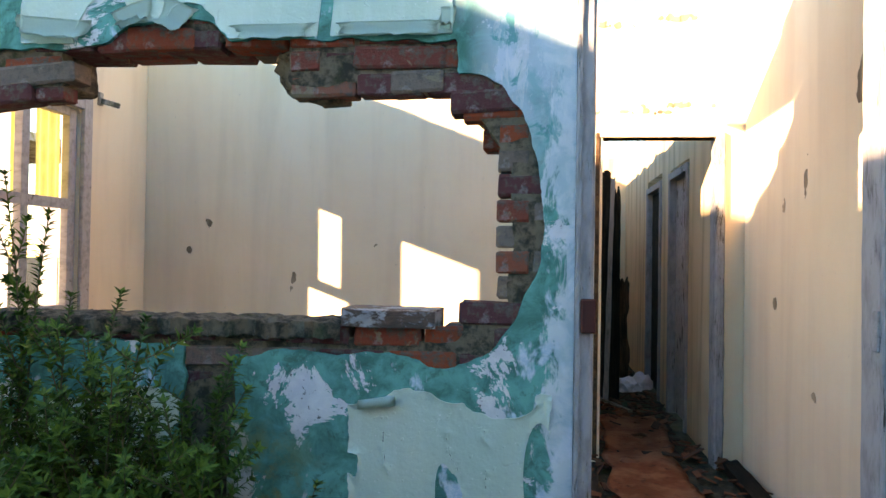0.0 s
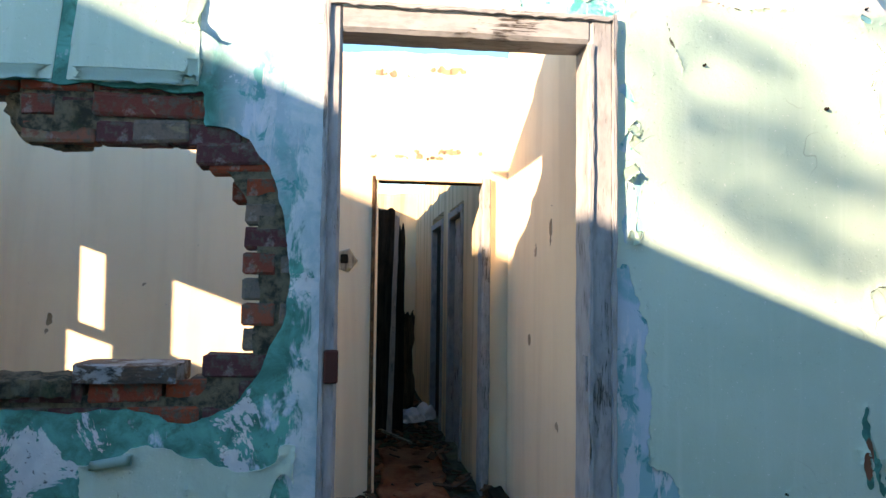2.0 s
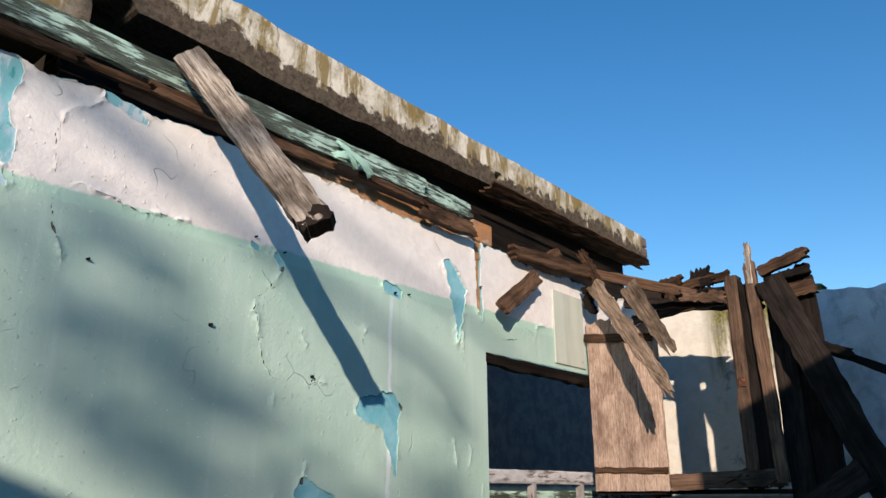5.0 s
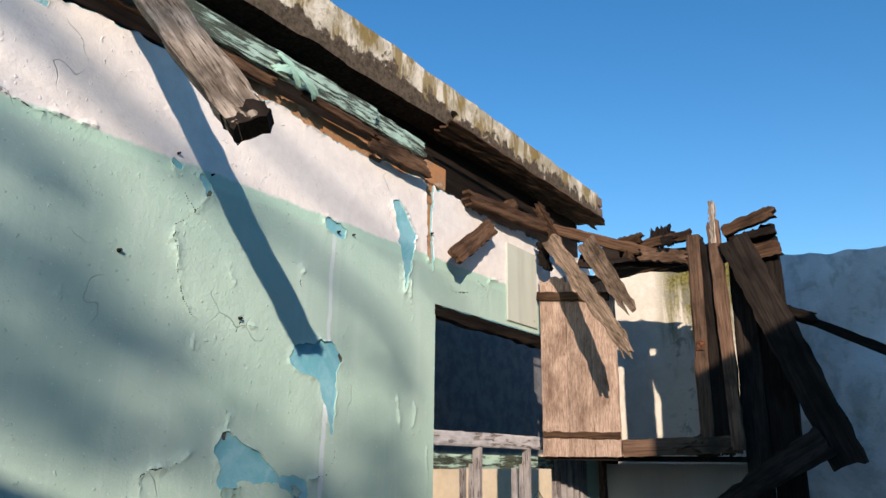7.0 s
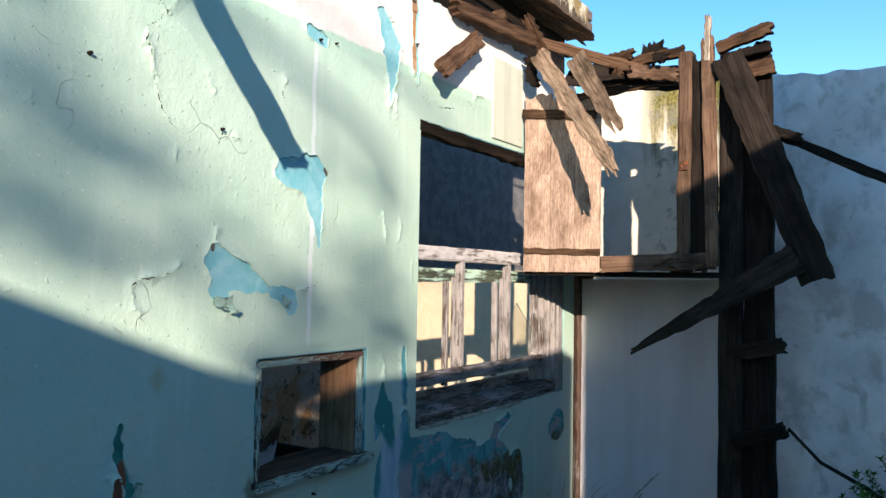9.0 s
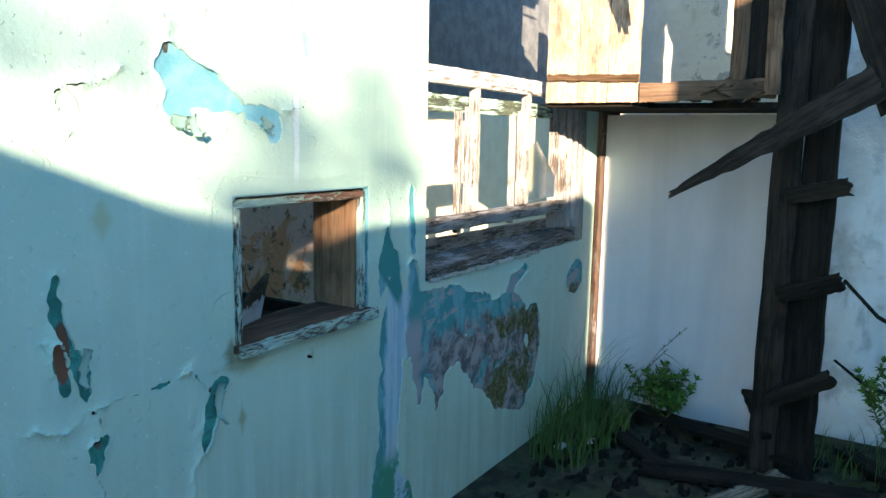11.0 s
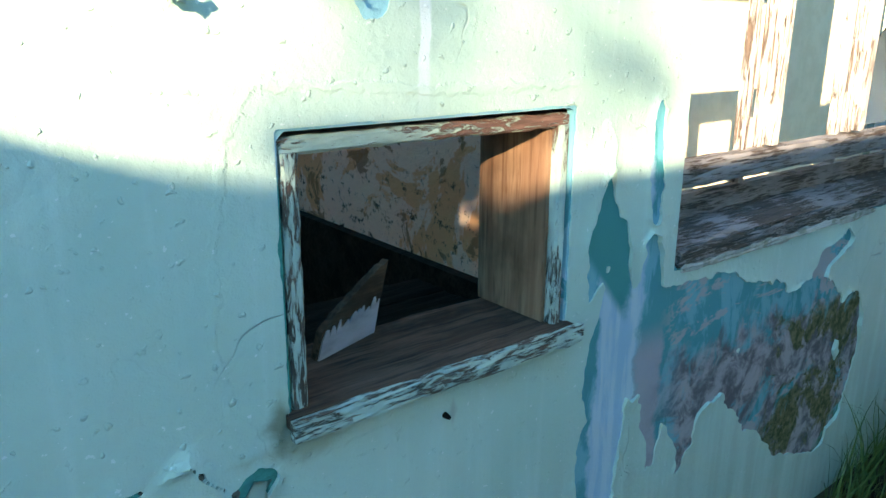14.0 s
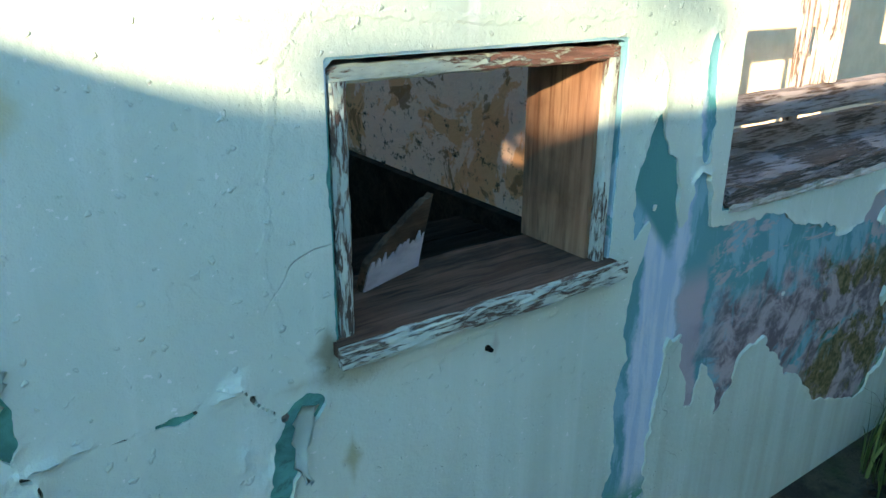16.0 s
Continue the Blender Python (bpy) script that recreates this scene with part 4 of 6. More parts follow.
wall_sheet("wall_window_side", solid(3.0, 0.05, 15), -1.39, -0.0, 0.0, 3.4, pose(8.1, 0, 0, 0, 0, -90), M_GREYBLUE, 0.12, "grey side wall of a roofless room")
tagged(part("floor", box(-2.7, 8.2, 0.225, 8.2, 0.05, FLOOR - 0.03), M_GROUND), "littered earth and rotten boards indoors", "floor", kind="structure")
# the yard
tagged(part("ground", box(-400, 400, -400, 400, -0.3, 0.0), M_GROUND), "dark soil with litter and weeds", "ground", kind="structure")
wall_sheet("wall_yard", solid(1.70, 0.01, 16), 0.0, 1.05, -0.1, 2.0, pose(5.45, 0, 0, 0, 0, -90), M_LAVENDER, 0.14, "low lavender-white wall beside the house")
wall_sheet("wall_yard_far", solid(2.93, 0.05, 17), 1.06, 9.0, -0.1, 3.2, pose(5.62, 0, 0, 0, 0, -90), M_YARDWALL, 0.2, "stained white yard wall")
wall_sheet("wall_mossy", solid(3.08, 0.03, 18), -0.2, 1.1, 0.0, 3.4, pose(5.95, 0, 0, 0, 0, -90), M_LOFTWALL, 0.14, "pale plaster wall with moss from its top and painted shade")

# ---- unseen blocks added to shade the front and the yard ----
house = thing("unseen_gable_block", "unseen block with a sloping top, added to shade the front", "house", (-5, -3.75, 0))
bm = bmesh.new()
pts = [(-8.3, 0), (0.6, 0), (0.6, 2.01), (-8.3, 5.48)]
f = [bm.verts.new((x + 5, 0, z)) for x, z in pts]
g = [bm.verts.new((x + 5, -6, z * 0.75)) for x, z in pts]
bm.faces.new(f), bm.faces.new(g[::-1])
for i in range(4):
    bm.faces.new((f[i], g[i], g[(i + 1) % 4], f[(i + 1) % 4]))
bmesh.ops.recalc_face_normals(bm, faces=bm.faces)
# Kept pale so the unseen blocks bounce light back to the front.
M_RENDER = make_cement("pale_bounce_render", (0.70, 0.67, 0.62), (0.76, 0.73, 0.68), (0.55, 0.52, 0.48), 0.05)
part("wall", bm, M_RENDER, house)
# Added blocker: its steps set how high the shade reaches in the yard.
yard_block = thing("unseen_yard_block", "unseen stepped block, added to shade the yard corner", "house", (3, -3.75, 0))
part("wall", box(-2.36, -0.9, -4.0, 0.0, 0, 3.56), M_RENDER, yard_block)
part("lean_to", box(-4.8, -2.45, 0.004, 0.15, 0, 2.98), M_RENDER, yard_block)
part("upper_storey", box(-0.9, 5.5, -4.0, 0.0, 0, 5.2), M_RENDER, yard_block)

# ---- an unseen tree, added so its limbs streak the front with soft shade ----
tree = thing("tree", "unseen half-bare tree added to dapple the front with shade", "tree", (-13.5, -11.6, 0))
AWAY = -SUN_WAY * 20.0
verts, faces = [], []


def limb(a, b, r0, r1, sides=6):
    a, b = Vector((a[0], 0, a[1])) + AWAY, Vector((b[0], 0, b[1])) + AWAY
    pts = [a.lerp(b, i / 6) + Vector((0, 0.3 * math.sin(i), 0.05 * math.sin(i * 1.7))) for i in range(7)]
    n0 = len(verts)
    for i, p in enumerate(pts):
        r = r0 + (r1 - r0) * i / 6
        verts.extend(tuple(p - tree.location + Vector((r * math.cos(6.283 * k / sides) * 0.5, r * math.cos(6.283 * k / sides) * 0.6, r * math.sin(6.283 * k / sides)))) for k in range(sides))
    for i in range(6):
        for k in range(sides):
            u, v = n0 + i * sides + k, n0 + i * sides + (k + 1) % sides
            faces.append((u, v, v + sides, u + sides))


limb((-1.2, -6.0), (-0.6, 3.6), 0.35, 0.22)
for a, b, r0, r1 in (((-0.6, 3.9), (2.6, 2.35), 0.03, 0.02), ((0.9, 3.3), (3.4, 2.15), 0.045, 0.03), ((1.5, 3.35), (4.0, 2.3), 0.03, 0.02), ((-0.6, 4.4), (1.5, 3.3), 0.06, 0.04)):
    limb(a, b, r0, r1)
me = bpy.data.meshes.new("limbs")
me.from_pydata(verts, [], faces)
plant("limbs", me, M_OLDWOOD, tree)
rng = random.Random(19)
verts, faces = [], []
# Leaf clusters sit up-sun of the wall spots they are meant to dim.
for cx, cz, rx, rz, count in ((1.75, 2.3, 0.45, 0.25, 55), (1.9, 1.98, 0.42, 0.26, 90), (3.0, 1.38, 0.38, 0.22, 70), (2.84, 1.29, 0.13, 0.07, 45), (2.45, 1.78, 0.35, 0.22, 30), (3.35, 1.75, 0.16, 0.3, 14), (3.40, 1.50, 0.32, 0.22, 40), (3.15, 2.15, 0.25, 0.10, 10)):
    for i in range(int(count * 2.2)):
        a, r = rng.uniform(0, 6.283), math.sqrt(rng.random())
        dx, dz = 1.15 * rx * r * math.cos(a), 1.15 * rz * r * math.sin(a)
        c = Vector((cx + dx, rng.uniform(-0.15, 0.15), cz + dz - 0.4 * dx)) + AWAY - tree.location
        u = Vector((rng.uniform(-1, 1), rng.uniform(-1, 1), rng.uniform(-1, 1))).normalized() * 0.052
        w = u.orthogonal().normalized() * 0.030
        n0 = len(verts)
        verts += [tuple(c - u), tuple(c + w), tuple(c + u), tuple(c - w)]
        faces.append((n0, n0 + 1, n0 + 2, n0 + 3))
me = bpy.data.meshes.new("crown")
me.from_pydata(verts, [], faces)
plant("crown", me, M_LEAF, tree)


# ---- roof edge along the front ----
def parapet_field(x, z):
    top = 3.63 - 0.016 * np.clip(x - 1.2, 0, 9) + 0.012 * fbm(x, z * 0, 0.15, 41) - z
    low = np.where(x < 1.46, 3.19, 3.355 + 0.012 * fbm(x, z * 0, 0.2, 43))
    f = np.minimum(top, z - low)
    f = np.minimum(f, blob_field(x, z, 1.52, 3.36, 0.09, 0.05) + 0.02 * fbm(x, z, 0.06, 44))
    f = np.minimum(f, blob_field(x, z, 1.415, 3.455, 0.012, 0.01))
    return np.minimum(f, blob_field(x, z, 3.79, 3.44, 0.04, 0.03) + 0.006 * fbm(x, z, 0.03, 45))


parapet = tagged(plant("parapet", sheet(parapet_field, -0.75, 5.6, 3.05, 3.7, 0.015, -0.01, 0.16, True), M_PARAPET),
                 "weathered cement parapet stained with moss and soot", "parapet", kind="structure")
for i, (x0, z0) in enumerate(((5.57, 3.40), (5.57, 3.48))):
    part("brick", box(x0, x0 + 0.1, -0.012, 0.09, z0, z0 + 0.07, 0.006), M_BRICK, parapet)
# Backing of the eaves cavity; its black paints the shade in there.
gutter_back = tagged(part("soffit", add_box(box(1.45, 5.55, 0.14, 0.17, 2.9, 3.42), -0.75, 1.45, -0.03, 0.95, 3.19, 3.205), M_DARKWOOD), "boards behind the broken eaves, black for the cavity's shade", "soffit", kind="structure")
fascia = thing("fascia", "green gutter board with flaking paint along the eaves", "fascia board", (1.5, 0, 3.1), kind="structure")


def in_thing(ob):
    return Matrix.Translation(-ob.location)


def part_at(ob, name, bm, material, label="", smooth=False):
    """A part given in world places under a thing that stands elsewhere."""
    if isinstance(bm, tuple):
        return part(name, (bm[0], in_thing(ob) @ bm[1]), material, ob, label, smooth=smooth)
    bmesh.ops.transform(bm, matrix=in_thing(ob), verts=bm.verts)
    return part(name, bm, material, ob, label, smooth=smooth)


def moved_plank(a, b, width, thick, up, **how):
    """A plank from a to b with its pose; its own x stays along the grain."""
    return plank((Vector(b) - Vector(a)).length, width, thick, **how), along(a, b, up)


OUT, SIDEWAYS = (0, -1, 0), (-1, 0, 0)
part_at(fascia, "board", moved_plank((-0.75, -0.05, 3.145), (0.95, -0.05, 3.145), 0.095, 0.03, OUT, seed=1, cuts=24, ragged=(0.02, 0.02)), M_GUTTER)
part_at(fascia, "board", moved_plank((0.955, -0.052, 3.145), (3.12, -0.055, 3.135), 0.095, 0.03, OUT, seed=2, cuts=30, ragged=(0.01, 0.05)), M_GUTTER)
part_at(fascia, "board", moved_plank((3.1, -0.03, 3.15), (3.52, -0.03, 3.13), 0.08, 0.02, OUT, seed=3, ragged=(0.02, 0.05)), M_GUTTER)
part_at(fascia, "bracket", add_box(box(0.945, 0.96, -0.075, -0.03, 3.08, 3.2, 0.003), 0.94, 0.965, -0.08, -0.07, 3.17, 3.21), M_WHITEWOOD, "rusty white iron strap")
for seed, (a, b, w) in enumerate((((-0.75, -0.03, 3.075), (1.02, -0.03, 3.072), 0.035), ((1.02, -0.06, 3.06), (1.45, -0.065, 3.058), 0.035), ((0.98, -0.03, 3.07), (2.4, -0.03, 3.068), 0.03),
                                  ((1.66, -0.065, 3.062), (2.0, -0.065, 3.058), 0.045), ((2.02, -0.04, 3.065), (2.55, -0.04, 3.06), 0.04), ((2.66, -0.06, 3.07), (3.12, -0.065, 3.055), 0.03), ((3.05, -0.06, 3.01), (3.50, -0.07, 3.0), 0.04),
                                  ((3.10, -0.05, 3.055), (3.5, -0.05, 3.045), 0.035))):
    part_at(fascia, "batten", moved_plank(a, b, w, 0.022, OUT, seed=seed + 10, ragged=(0.04, 0.05)), M_OLDWOOD)
tagged(part("eaves_bricks", add_box(box(2.2, 3.62, 0.004, 0.12, 2.9, 3.06, 0.004), 3.55, 3.72, -0.004, 0.12, 3.0, 3.12, 0.006), M_ORANGE), "raw orange brick showing under the eaves", "brickwork", kind="structure")
part("bare_brick", box(3.53, 3.66, 0.008, 0.0165, 2.52, 2.99), M_ORANGE, front, "orange brick where the plaster has gone")

beam = tagged(part("broken_beam", moved_plank((1.772, -0.12, 3.205), (1.889, -0.745, 2.44), 0.10, 0.055, (-0.75, -0.55, 0.35), seed=7, ragged=(0.015, 0.06), cuts=20, rough=0.006), M_PALEWOOD),
              "grey weathered timber hanging out from the eaves with a charred end", "beam")
part("rotten_end", plank(0.085, 0.102, 0.057, seed=8, ragged=(0.04, 0.03), cuts=8, rough=0.004), M_DARKWOOD, beam, "black rotten wood", Matrix.Translation((0.925, 0, 0)))

rag = thing("rag", "mint green rag knotted round the gutter board", "cloth", (2.58, -0.09, 3.1))
rag_mat = Nodes("mint_cloth", 0.9).done((0.32, 0.55, 0.46))
for seed, (a, b) in enumerate((((2.50, -0.09, 3.16), (2.62, -0.1, 3.06)), ((2.47, -0.1, 3.075), (2.6, -0.09, 3.12)), ((2.55, -0.1, 3.13), (2.70, -0.1, 3.05)))):
    part_at(rag, "fold", moved_plank(a, b, 0.035, 0.006, OUT, seed=seed + 40, ragged=(0.02, 0.02), bend=0.02, twist=1.2, cuts=10), rag_mat)

# ---- bricks round the hole ----
brick_meshes = {}


def brick_mesh(length, depth, height, seed):
    key = (round(length, 3), round(depth, 3), seed)
    if key not in brick_meshes:
        rng = random.Random(seed)
        bm = box(-length / 2, length / 2, -depth / 2, depth / 2, -height / 2, height / 2, 0.007)
        for v in bm.verts:
            v.co += Vector((rng.uniform(-1, 1), rng.uniform(-1, 1), rng.uniform(-1, 1))) * 0.0035
        brick_meshes[key] = mesh_of(bm, "brick")
    return brick_meshes[key]


UNIT, COURSE = 0.115, 0.0815
rng = random.Random(5)
for leaf, (y0, y1) in enumerate(((0.013, 0.108), (0.118, 0.214))):
    for k in range(int((2.5 - 1.1) / COURSE)):
        z = 1.10 + k * COURSE + COURSE / 2
        i = 0
        while i < 20:
            x = -2.05 + i * UNIT + (0.0575 if leaf else 0)
            here = [x + UNIT / 2, x + 1.5 * UNIT]
            ok = [float(breach(np.array([c]), np.array([z]))[0]) > 0.012 + leaf * 0.02 and float(bared(np.array([c]), np.array([z]))[0]) < 0.05 and c < 0.24 for c in here]
            if not ok[0]:
                i += 1
                continue
            both = ok[1] and (i + k) % 2 == 0
            length = (2 if both else 1) * UNIT - 0.012
            me = brick_mesh(length, y1 - y0, 0.069, rng.randrange(4))
            jut = rng.uniform(-0.005, 0.006)
            plant("brick", me, M_BRICK, front, place=pose(x + (UNIT if both else UNIT / 2), (y0 + y1) / 2 + jut, z, rng.uniform(-1, 1), rng.uniform(-1.5, 1.5), rng.uniform(-1.5, 1.5)))
            i += 2 if both else 1
# bricks that jut out along the top of the hole, and the capping of the sill
for x, z, l, t in ((-0.30, 2.205, 0.3, 1), (-0.24, 2.125, 0.17, -2), (-0.02, 2.06, 0.22, -2), (-1.12, 2.285, 0.24, 2), (-1.58, 2.17, 0.30, -4), (-1.72, 2.10, 0.26, -6)):
    plant("brick", brick_mesh(l, 0.11, 0.07, 2), M_BRICK, front, place=pose(x, 0.055, z, 0, t, 0))
# a lump of bedding mortar still hanging from the top of the hole
lump = bmesh.new()
bmesh.ops.create_icosphere(lump, subdivisions=4, radius=1.0)
for v in lump.verts:
    k = 1 + 0.35 * noise.noise(v.co * 1.6) + 0.15 * noise.noise(v.co * 5)
    v.co = Vector((-0.56 + 0.17 * v.co.x * k, 0.11 + 0.07 * v.co.y * k, 2.215 + (0.13 if v.co.z < 0 else 0.06) * v.co.z * k))
part("mortar_lump", lump, M_MORTAR, front, "rough grey-brown lump of mortar")
# bedding and a painted cap stone along the foot of the hole
part("sill_bed", moved_plank((-2.05, 0.10, 1.315), (-0.47, 0.10, 1.318), 0.24, 0.06, (0, 0, 1), seed=401, cuts=70, rough=0.026, ragged=(0.02, 0.02)), M_MORTAR, front, "mossy crumbling mortar bed")
part("cap_stone", moved_plank((-0.475, 0.095, 1.362), (-0.15, 0.095, 1.36), 0.225, 0.062, (0, 0, 1), seed=402, cuts=16, rough=0.004, ragged=(0.008, 0.02)), make_flaked("chipped_pale_render", (0.30, 0.32, 0.34), (0.13, 0.075, 0.06), 0.50, (9, 14, 14)), front, "pale painted cap stone with chipped corners")
# crumbled mortar on the sill
crumbs = bmesh.new()
rng = random.Random(9)
for i in range(70):
    x = rng.uniform(-1.9, -0.25)
    r = rng.uniform(0.006, 0.016)
    z = 1.345
    g = bmesh.ops.create_icosphere(crumbs, subdivisions=1, radius=r)["verts"]
    bmesh.ops.transform(crumbs, matrix=pose(x, rng.uniform(0.03, 0.19), z - 0.02 + r * 0.4, rng.uniform(0, 90), rng.uniform(0, 90), 0) @ Matrix.Diagonal((1.3, 1, 0.7, 1)), verts=g)
tagged(part("mortar_crumbs", crumbs, M_MORTAR), "broken mortar and plaster crumbs on the sill of the hole", "rubble", kind="stuff")


# ---- loose flaps of paint ----
def flap(x, z, width, length, turn, roll_up, seed, label="curled flap of mint paint"):
    """A tongue of paint that hangs by its top edge and curls away from the wall."""
    rng = random.Random(seed)
    bm = bmesh.new()
    n, m = 10, 8
    grid = []
    for i in range(n + 1):
        s = i / n
        a = roll_up * s * s
        row = []
        for j in range(m + 1):
            v = j / m - 0.5
            w = width * (1 - 0.35 * s + 0.1 * math.sin(5 * s + seed))
            rag_ = rng.uniform(-0.006, 0.006) if i == n or j in (0, m) else 0
            out = length * (1 - math.cos(a)) / max(roll_up, 0.1) if roll_up else 0
            row.append(bm.verts.new((v * w + rag_, -0.006 - out - 0.004 * abs(v), -length * (math.sin(a) / max(a, 1e-3)) * s + rag_)))
        grid.append(row)
    for i in range(n):
        for j in range(m):
            bm.faces.new((grid[i][j], grid[i + 1][j], grid[i + 1][j + 1], grid[i][j + 1]))
    r = bmesh.ops.solidify(bm, geom=bm.faces[:], thickness=0.0015)
    bmesh.ops.transform(bm, matrix=pose(x, 0, z, 0, turn, 0), verts=bm.verts)
    return part("paint_flap", bm, M_FLAP, front, label, smooth=True)


M_FLAP = make_cream("mint_flake", (0.42, 0.64, 0.58), (0.50, 0.70, 0.63), (0.36, 0.55, 0.50), 0.2)
for i, (x, z, w, l, t, r) in enumerate(((-1.50, 2.36, 0.28, 0.10, 6, 1.3), (-1.22, 2.40, 0.14, 0.12, -20, 1.5), (-1.04, 2.40, 0.12, 0.13, 25, 1.2), (-0.72, 2.32, 0.3, 0.06, 0, 0.9),
                                        (-0.33, 2.32, 0.38, 0.055, 0, 0.8), (-0.14, 2.36, 0.05, 0.12, 0, 1.6), (2.625, 0.87, 0.03, 0.12, 18, 1.0), (2.515, 1.605, 0.05, 0.05, 10, 1.4), (2.545, 1.60, 0.03, 0.06, -20, 1.2), (2.82, 1.60, 0.05, 0.05, 30, 1.3), (2.235, 1.06, 0.03, 0.10, 20, 0.9), (1.335, 2.2, 0.05, 0.05, 35, 1.2), (1.30, 2.06, 0.06, 0.05, -25, 1.3), (1.325, 1.84, 0.04, 0.06, 0, 1.1), (-0.13, 2.60, 0.06, 0.17, 8, 0.9))):
    flap(x, z, w, l, t, r, i)

roll = bmesh.new()
rings = []
for i in range(7):
    s = i / 6
    rings.append([roll.verts.new((-0.405 + 0.12 * s, -0.022 + (0.016 + 0.003 * s) * (1 - 0.35 * a / 22) * math.cos(a * 0.36), 1.085 + 0.018 * s + (0.017 + 0.003 * s) * (1 - 0.35 * a / 22) * math.sin(a * 0.36))) for a in range(23)])
for i in range(6):
    for j in range(22):
        roll.faces.new((rings[i][j], rings[i][j + 1], rings[i + 1][j + 1], rings[i + 1][j]))
bmesh.ops.solidify(roll, geom=roll.faces[:], thickness=0.0015)
part("paint_roll", roll, M_FLAP, front, "rolled-up tongue of mint paint", smooth=True)

# ---- doorway of the front ----
door = thing("door_1", "open doorway with a flaking grey wooden frame", "doorway", (0.76, 0, FLOOR), kind="structure")
part_at(door, "jamb", moved_plank((0.30, 0.054, 0.0), (0.30, 0.054, 2.565), 0.056, 0.152, OUT, seed=220, cuts=40, rough=0.0012), M_GREYPAINT)
part_at(door, "jamb", moved_plank((1.202, 0.054, 0.0), (1.202, 0.054, 2.565), 0.093, 0.152, OUT, seed=221, cuts=40, rough=0.0015), M_GREYPAINT)
part_at(door, "head", moved_plank((0.328, 0.054, 2.519), (1.155, 0.054, 2.519), 0.088, 0.148, OUT, seed=222, cuts=24, rough=0.0012), M_GREYPAINT)
for k, (a, b) in enumerate((((0.279, -0.026, 0.0), (0.279, -0.026, 2.575)), ((1.243, -0.026, 0.0), (1.243, -0.026, 2.575)), ((0.288, -0.026, 2.566), (1.234, -0.026, 2.560)), ((1.163, -0.024, 0.0), (1.163, -0.024, 2.47)))):
    part_at(door, "bead", moved_plank(a, b, 0.015, 0.02, OUT, seed=224 + k, cuts=50, rough=0.003), M_GREYPAINT, "cracked moulding along the frame")
part_at(door, "threshold", box(0.272, 1.248, -0.02, 0.22, 0.0, FLOOR, 0.01), M_MORTAR, "crumbling masonry step")
part_at(door, "keep", box(0.288, 0.334, -0.045, -0.02, 1.335, 1.44, 0.005), Nodes("rusty_red_iron", 0.8).done((0.085, 0.018, 0.014)), "rusty brown lock keep")
part_at(door, "hinge", box(1.148, 1.157, -0.01, 0.03, 1.30, 1.42, 0.003), M_GREYPAINT, "painted hinge stub")

# ---- hatch ----
hatch = thing("hatch", "small square serving hatch with a flaking mint wooden frame", "hatch", (2.98, 0, 0.94), kind="structure")
part_at(hatch, "head", moved_plank((2.69, 0.042, 1.363), (3.28, 0.042, 1.362), 0.026, 0.07, OUT, seed=230, cuts=24, rough=0.002), M_HEADWOOD, "brown head board with the last flakes of mint paint")
part_at(hatch, "jamb", moved_plank((2.703, 0.035, 0.962), (2.705, 0.035, 1.354), 0.027, 0.07, OUT, seed=231, cuts=20, rough=0.0015), M_MINTWOOD)
part_at(hatch, "jamb", moved_plank((3.266, 0.035, 0.962), (3.264, 0.035, 1.354), 0.024, 0.07, OUT, seed=232, cuts=20, rough=0.0015), M_MINTWOOD)
part_at(hatch, "sill", moved_plank((2.672, 0.09, 0.953), (3.295, 0.09, 0.953), 0.24, 0.022, (0, 0, 1), seed=21, ragged=(0.004, 0.004), cuts=16), M_SILLWOOD, "bare dark brown sill board")
part_at(hatch, "nosing", moved_plank((2.668, -0.036, 0.95), (3.298, -0.036, 0.95), 0.036, 0.016, OUT, seed=22, cuts=16, rough=0.003), M_MINTWOOD)
part_at(hatch, "lining", moved_plank((3.246, 0.115, 0.966), (3.246, 0.115, 1.35), 0.19, 0.01, SIDEWAYS, seed=241, rough=0.0005), M_PLY, "bare brown plywood lining")
def shard(steps, thick, seed, wide, high, low, notch=0.0):
    """A board broken along a slope: it stands on its foot from x 0 to wide and rises from low to high, with a torn upper edge."""
    rng = random.Random(seed)
    bm = bmesh.new()
    rows = []
    for i in range(steps + 1):
        t = i / steps
        top = low + (high - low) * t ** 0.8 + rng.uniform(-1, 1) * (0.003 + notch)
        x = wide * t * 0.93
        rows.append([bm.verts.new((x + (0.07 * wide * (1 - z / high) if i == steps else 0), y, z)) for z, y in ((0, -thick / 2), (top, -thick / 2), (top - 0.003, thick / 2), (0, thick / 2))])
    for a, b in zip(rows, rows[1:]):
        for k in range(4):
            bm.faces.new((a[k], b[k], b[(k + 1) % 4], a[(k + 1) % 4]))
    bm.faces.new(rows[0][::-1]), bm.faces.new(rows[-1])
    bmesh.ops.recalc_face_normals(bm, faces=bm.faces)
    return bm


leaning = tagged(part("broken_plank", shard(16, 0.014, 24, 0.165, 0.165, 0.055), M_UPBROWN, place=pose(2.80, 0.14, 0.966, 14, 4, 20)), "broken board with flaking grey paint on the hatch sill", "plank")
part("paint", shard(26, 0.003, 25, 0.16, 0.085, 0.045, 0.012), M_SHARDPAINT, leaning, "pale grey paint", Matrix.Translation((0.002, -0.0095, 0.001)))


